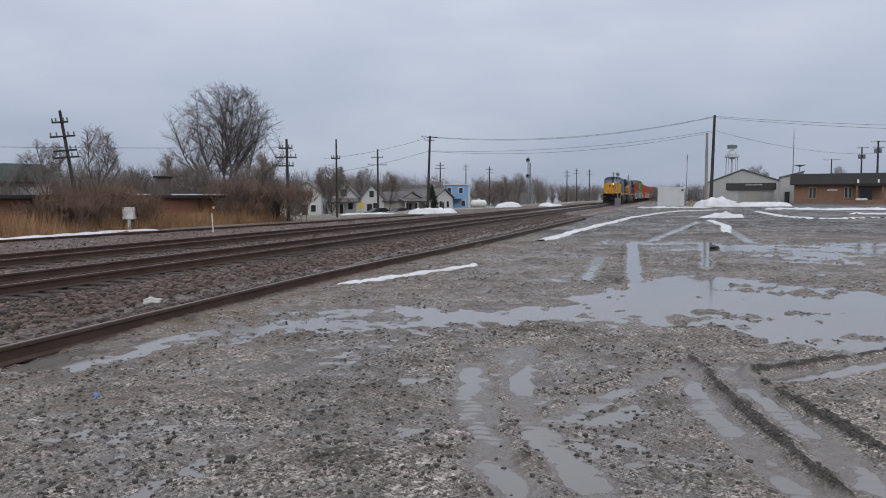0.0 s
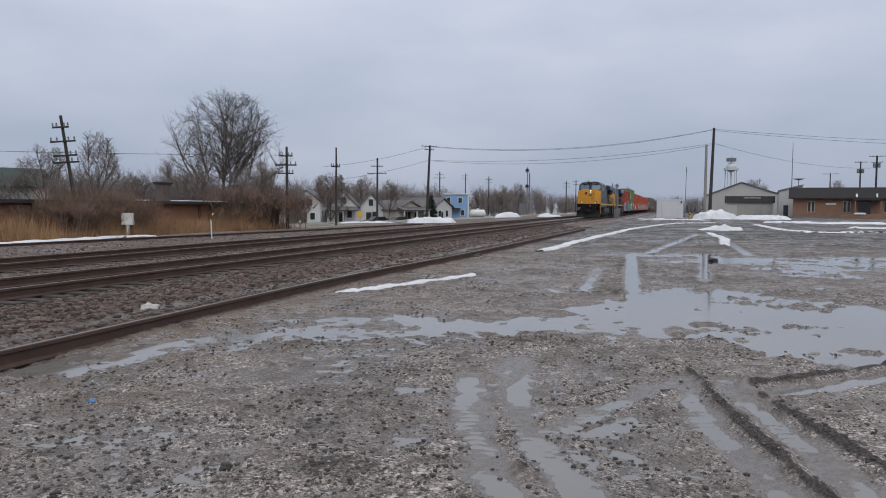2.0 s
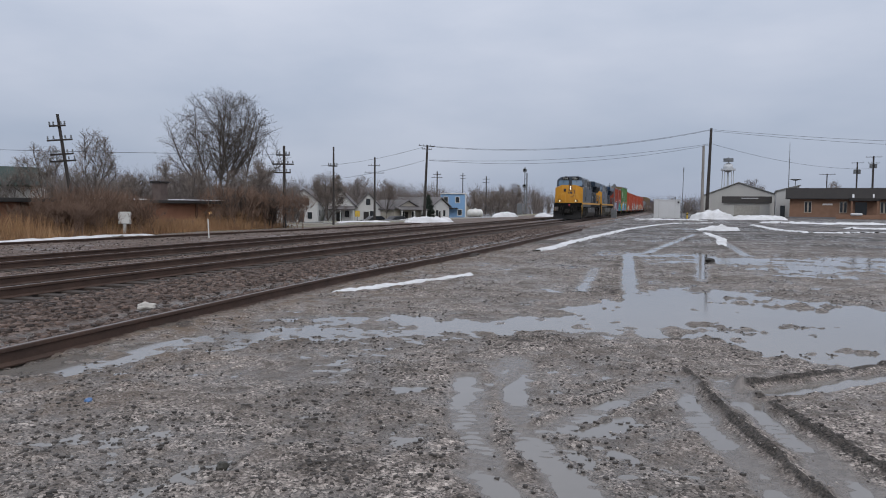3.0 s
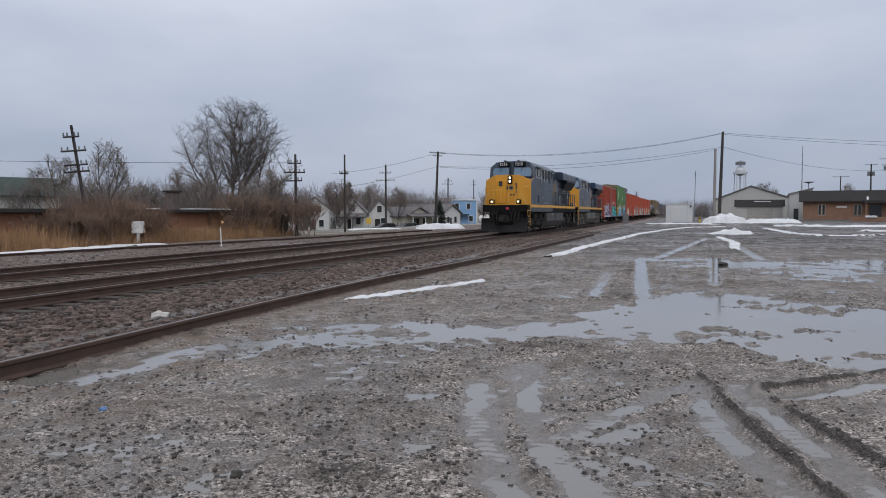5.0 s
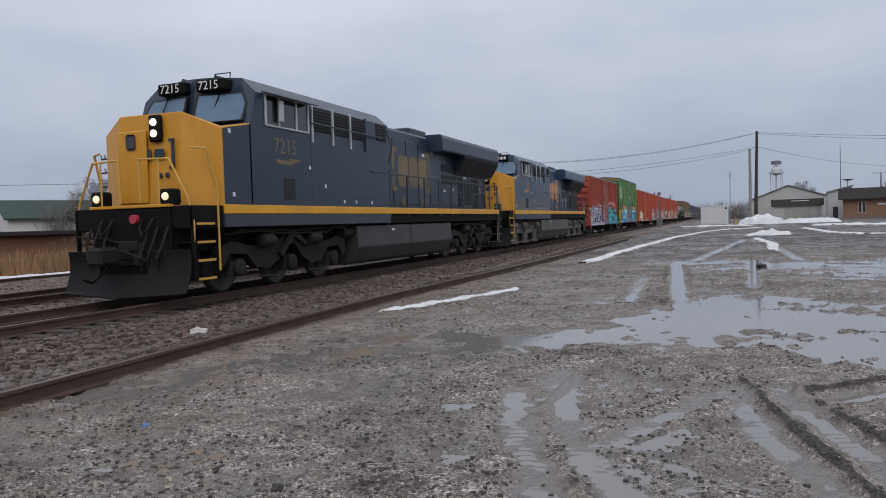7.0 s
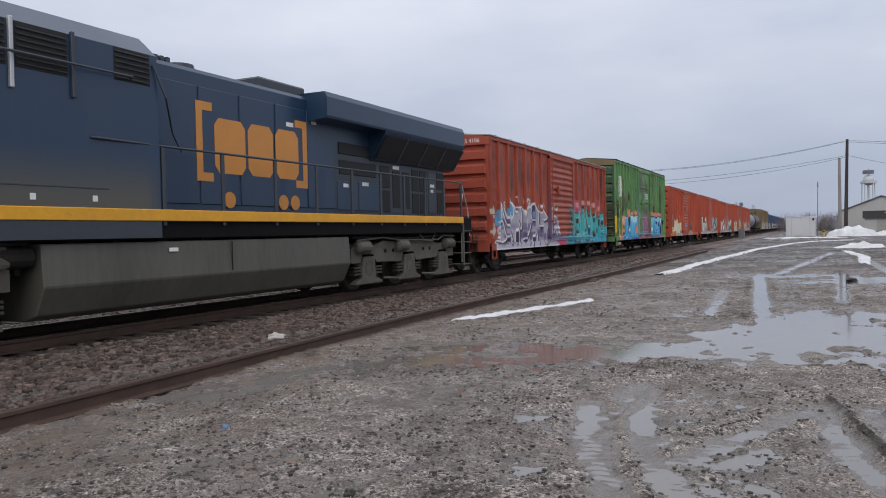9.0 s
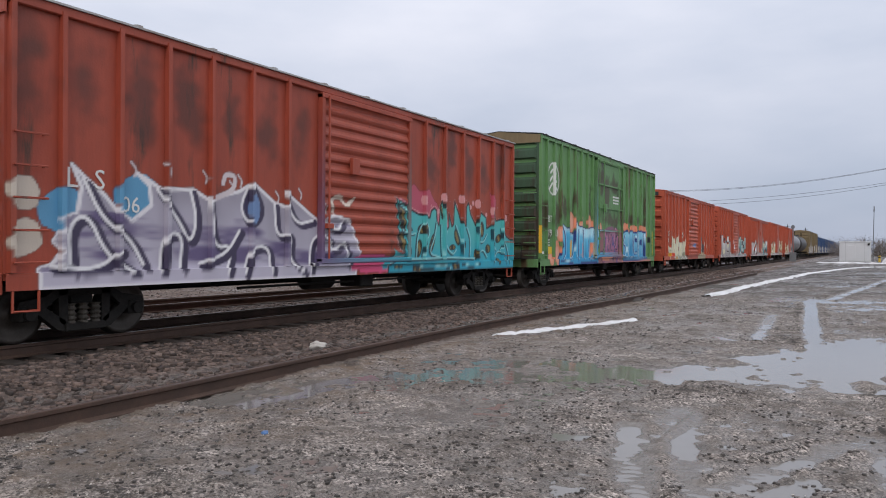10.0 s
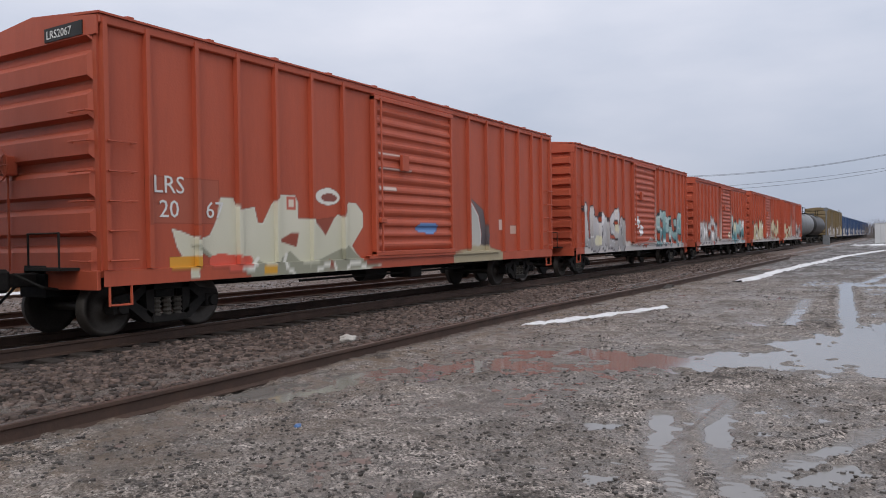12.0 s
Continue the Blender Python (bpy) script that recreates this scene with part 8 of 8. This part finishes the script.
for a_ in (6.5, 17.5):
    planter = thing("planter_wall", "low brown brick planter wall with snow on it", "planter", pose(20.0 + a_, 143.8 - a_ * 0.155, 0, 0, 0, -9))
    part("wall", box(0, 7.5, 0, 0.6, 0, 0.75, 0.02), office_brick, planter)
    part("snow_cap", box(2.2, 4.0, -0.2, 0.9, 0.6, 1.0, 0.12), M["snow"], planter)
d = thing("satellite_dish", "grey rooftop dish above the annex", "antenna", pose(26.6, 190.0, 0))
part("mast", tube((0, 0, 0), (0, 0, 8.2), 0.08, None, 8), insulator, d)
part("dish", lathe([(0.1, 0), (1.3, 0.35), (1.35, 0.4), (0.1, 0.06)], 18, "z", None, (0, 0, 8.1)), insulator, d)
r_ = thing("radio_mast", "slender radio mast above the roofs", "mast", pose(27.6, 208.2, 0))
part("pole", tube((0, 0, 0), (0, 0, 18.3), 0.16, 0.05, 6), insulator, r_)
for h in range(8, 17, 2):
    part("rung", box(-0.25, 0.25, -0.02, 0.02, h, h + 0.06), insulator, r_)
# water tower
tower_grey = mat("pale_water_tower", (0.52, 0.54, 0.56), 0.6, 0.1, (0.44, 0.46, 0.48), 1.0, 0.6)
wt = thing("water_tower", "pale grey legged water tower with an antenna rack", "water tower", pose(26.5, 419.2, 0))
part("tank", lathe([(0.4, 20.2), (2.2, 20.8), (3.1, 21.8), (3.2, 23.0), (2.6, 24.4), (1.2, 25.2), (0.2, 25.3)], 24), tower_grey, wt, smooth=True)
part("walkway", lathe([(4.3, 21.3), (4.5, 21.3), (4.5, 22.3), (4.4, 22.3), (4.4, 21.5), (4.3, 21.5)], 24), tower_grey, wt)
part("riser", tube((0, 0, 0), (0, 0, 20), 0.6, None, 10), tower_grey, wt)
for k in range(5):
    a_ = 2 * math.pi * k / 5 + 0.3
    part("leg", tube((4.2 * math.cos(a_), 4.2 * math.sin(a_), 0), (3.5 * math.cos(a_), 3.5 * math.sin(a_), 22), 0.28, None, 8), tower_grey, wt)
part("antenna_rack", lathe([(2.9, 25.9), (3.1, 25.9), (3.1, 27.6), (2.9, 27.6)], 14), insulator, wt)
wt.scale = (0.8, 0.8, 1.0)
part("rack_post", tube((0, 0, 25), (0, 0, 28.4), 0.2, None, 6), insulator, wt)

# line-side things
sg = thing("trackside_box", "small white relay box on a post before the scrub", "relay box", pose(-25.3, 30.3, 0, 0, 0, 40))
part("post", box(-0.07, 0.07, -0.05, 0.05, -0.1, 0.6), trim_white, sg)
part("cabinet", box(-0.29, 0.29, -0.12, 0.12, 0.55, 1.13, 0.02), trim_white, sg)
mk = thing("marker_post", "thin white marker post beside the track", "post", pose(-20.0, 29.4, 0))
part("post", tube((0, 0, -0.05), (-0.05, 0, 0.88), 0.03, 0.025, 8), trim_white, mk)
mast = thing("signal_mast", "railway signal mast with two round heads", "signal", pose(-28.2, 147.3, 0))
part("mast", tube((0, 0, 0), (0, 0, 9.4), 0.11, 0.09, 10), insulator, mast)
for z_ in (8.7, 5.6):
    hd = part("signal_head", lathe([(0.42, -0.12), (0.42, -0.06), (0.2, 0.02), (0.2, 0.25)], 20, "y", None, (0, -0.1, z_)), insulator, mast)
    part("hood", tube((0, -0.45, z_ + 0.1), (0, -0.15, z_ + 0.1), 0.18, None, 10), M["black_steel"], hd)
part("ladder", box(0.25, 0.5, 0.15, 0.2, 0.3, 8.2), insulator, mast)
part("case", box(-1.4, -0.4, -0.4, 0.4, 0, 2.2, 0.03), insulator, mast)
m2 = thing("signal_mast", "second railway signal mast beyond the hut", "signal", pose(-8.3, 112.0, 0))
part("mast", tube((0, 0, 0), (0, 0, 5.0), 0.08, None, 8), insulator, m2)
part("signal_head", lathe([(0.26, -0.1), (0.26, -0.04), (0.12, 0.02), (0.12, 0.2)], 18, "y", None, (0, -0.1, 4.7)), insulator, m2)
part("case", box(-0.4, 0.4, -0.3, 0.3, 0, 1.3, 0.03), insulator, m2)
lp = thing("propane_tank", "white horizontal propane tank by the tracks", "tank", pose(-29.4, 113.2, -0.5, 0, 0, 15))
part("shell", lathe([(0.05, -1.25), (0.4, -1.15), (0.6, -0.9), (0.6, 0.9), (0.4, 1.15), (0.05, 1.25)], 20, "x", None, (0, 0, 1.0)), trim_white, lp, smooth=True)
for u in (-0.7, 0.7):
    part("saddle", box(u - 0.1, u + 0.1, -0.45, 0.45, 0, 0.6), insulator, lp)
part("dome", tube((0, 0, 1.55), (0, 0, 1.8), 0.2, None, 12), trim_white, lp)


def car_thing(label, x, y, z, turn, colour):
    c = thing("parked_car", label, "car", pose(x, y, z, 0, 0, turn), "parked cars")
    paint = mat("car_paint", colour, 0.3, 0.2)
    part("body", prism([(-2.2, 0.35), (-2.2, 0.8), (-1.3, 0.95), (-0.7, 1.42), (0.9, 1.45), (1.6, 0.98), (2.2, 0.85), (2.2, 0.35)], 1, -0.85, 0.85, None, 0.06), paint, c)
    part("glass", prism([(-1.2, 0.96), (-0.66, 1.38), (0.86, 1.41), (1.5, 0.98)], 1, -0.87, 0.87), pane, c)
    for u in (-1.35, 1.35):
        for v in (-0.8, 0.8):
            part("wheel", lathe([(0.33, v - 0.1), (0.33, v + 0.1)], 16, "y", None, (u, 0, 0.33)), M["black_steel"], c)
car_thing("dark parked car beside the houses", -42.0, 112.0, -1.55, 60, (0.02, 0.02, 0.025))
car_thing("dark parked pickup-like car near the bungalow", -46.0, 113.0, -1.6, 50, (0.03, 0.03, 0.03))
ye = thing("yellow_sign", "small yellow sign on a post across the tracks", "sign", pose(-46.0, 106.0, -1.6))
part("post", tube((0, 0, 0), (0, 0, 1.8), 0.04, None, 8), insulator, ye)
part("plate", box(-0.4, 0.4, -0.03, 0.03, 1.4, 2.3, 0.02), barrier, ye)


# ---- snow left over from the plough ----
def snow_heap(label, line, width, height, seed, step=0.12):
    """A low ragged bank of old snow along a line."""
    xs = [p[0] for p in line]
    ys = [p[1] for p in line]
    pad = width * 1.6
    gx = np.arange(min(xs) - pad, max(xs) + pad, step)
    gy = np.arange(min(ys) - pad, max(ys) + pad, step * (1 if max(ys) - min(ys) < 12 else 3))
    X, Y = np.meshgrid(gx, gy)
    q = near_line(X, Y, line) / (width * (1 + 0.9 * fbm(X, Y, 0.9 / max(width, 0.3), 3, seed)))
    h = height * np.clip(1 - q * q, 0, 1) ** 0.6 * (0.8 + 0.7 * fbm(X, Y, 1.6 / max(width, 0.4), 3, seed + 4))
    h = h - 0.05 * np.clip((q - 0.85) / 0.3, 0, 1.5)
    z = ground_height(X, Y) + h + 0.004
    ob = grid_mesh("snow_bank", gx, gy, np.where(q > 1.5, -3.0, z), M["snow"])
    bm = bmesh.new()
    bm.from_mesh(ob.data)
    bmesh.ops.delete(bm, geom=[v for v in bm.verts if v.co.z < -2.5], context="VERTS")
    bm.to_mesh(ob.data)
    bm.free()
    tagged(ob, label, "snow bank", "old snow banks")


snow_heap("thin melting strip of snow beside the old rail", [(-5.75, 12.3), (-5.1, 14.1), (-4.4, 16.6)], 0.11, 0.035, 1, 0.04)
snow_heap("narrow curved ridge of old snow across the lot", [(-4.5, 26.3), (-4.3, 33.0), (-4.1, 38.2), (-3.1, 57.0), (-1.6, 70.0), (0.2, 81.0), (4.0, 86.0)], 0.22, 0.07, 2, 0.07)
snow_heap("tall heap of ploughed snow beside the pole", [(4.6, 117.0), (6.4, 117.0)], 2.4, 1.65, 4, 0.2)
snow_heap("low ploughed snow beside the tall heap", [(8.0, 117.5), (14.0, 118.5)], 1.6, 0.6, 5, 0.2)
snow_heap("small pile of snow in the lot", [(2.8, 57.5), (3.6, 58.6)], 0.9, 0.35, 6, 0.12)
snow_heap("melting snow on the lot's edge", [(2.0, 50.0), (2.4, 41.0), (2.0, 34.0)], 0.22, 0.05, 7, 0.07)
snow_heap("long ridge of snow across the lot", [(7.3, 77.0), (7.5, 60.5), (8.6, 54.7), (13.5, 57.5)], 0.32, 0.09, 8, 0.1)
snow_heap("band of ploughed snow before the brick office", [(10.0, 92.0), (16.0, 89.0), (26.0, 92.0), (44.0, 100.0)], 0.9, 0.22, 9, 0.2)
snow_heap("snow bank along the office lot", [(14.0, 70.0), (24.0, 66.0), (36.0, 70.0)], 0.5, 0.12, 10, 0.2)
snow_heap("snow in front of the hut", [(-4.0, 106.0), (3.0, 104.0)], 1.0, 0.15, 11, 0.2)
snow_heap("ploughed heap of snow across the tracks", [(-22.5, 66.0), (-21.5, 70.0)], 1.0, 0.5, 12, 0.15)
snow_heap("heap of snow beyond the far track", [(-24.8, 108.0), (-23.8, 112.0)], 1.1, 0.7, 13, 0.2)
snow_heap("flat snow patch before the houses", [(-28.0, 62.0), (-25.5, 64.0)], 0.8, 0.12, 14, 0.2)
snow_heap("flat snow patch on the grass", [(-33.0, 86.0), (-29.0, 90.0)], 0.9, 0.15, 15, 0.25)
snow_heap("strip of snow under the dead grass", [(-24.6, 12.0), (-24.4, 22.0), (-24.6, 31.0)], 0.42, 0.09, 16, 0.12)
snow_heap("snow patch by the signal", [(-20.0, 118.0), (-19.0, 122.0)], 1.2, 0.5, 17, 0.25)

# a pale block of stone in the ballast, a dark lump and a scrap of blue plastic
def lump(name, label, category, x, y, z, size, material, seed):
    bm = bmesh.new()
    bmesh.ops.create_icosphere(bm, subdivisions=3, radius=1.0)
    for v in bm.verts:
        k = 1 + 0.5 * noise.noise(v.co * 1.3 + Vector((seed, 0, 0)))
        v.co = Vector((v.co.x * size[0] * k, v.co.y * size[1] * k, v.co.z * size[2] * k))
    ob = part(name, bm, material, at=pose(x, y, z, 0, 0, 30 * seed), smooth=False)
    tagged(ob, label, category)
lump("stone_block", "pale angular block of stone lying in the ballast", "stone", -7.3, 9.15, 0.06, (0.13, 0.09, 0.06), mat("pale_stone", (0.46, 0.44, 0.41), 0.9, 0, (0.36, 0.34, 0.31), 12, 0.7, 0.4), 1)
lump("clod", "dark wet clod of earth on the gravel", "clod", -2.5, 3.79, 0.02, (0.035, 0.03, 0.03), mat("wet_clod", (0.025, 0.025, 0.02), 0.6, 0, (0.05, 0.045, 0.035), 30, 0.8, 0.5), 2)
lump("clod", "dark lump of asphalt in the puddle", "clod", 1.07, 23.7, 0.02, (0.20, 0.14, 0.07), mat("asphalt_lump", (0.03, 0.028, 0.026), 0.8), 3)
lump("plastic_scrap", "crumpled scrap of blue plastic on the gravel", "litter", -4.33, 4.75, 0.02, (0.05, 0.03, 0.015), mat("blue_plastic", (0.05, 0.14, 0.32), 0.4), 4)
lump("clod", "heap of dark dirt by the end of the rail", "dirt heap", -6.3, 22.5, 0.02, (0.25, 0.9, 0.09), mat("dark_dirt", (0.04, 0.034, 0.03), 0.9, 0, (0.07, 0.06, 0.05), 12, 0.8, 0.5), 5)
# ---- what moves: the train rolls towards and past the camera at a steady speed ----
def motions():
    for t, off in TRAIN:
        walk(t, [(s * 0.5, pose(TRACK_NEAR, CORNER_AT_7 + SPEED * (7 - s * 0.5) + off, RAIL_TOP)) for s in range(25)])
    for w, (x, y, z), r in WHEELS:
        step = math.degrees(SPEED / 30 / r)
        walk(w, [(k / 30, pose(x, y, z, step * k)) for k in range(361)])


motions()
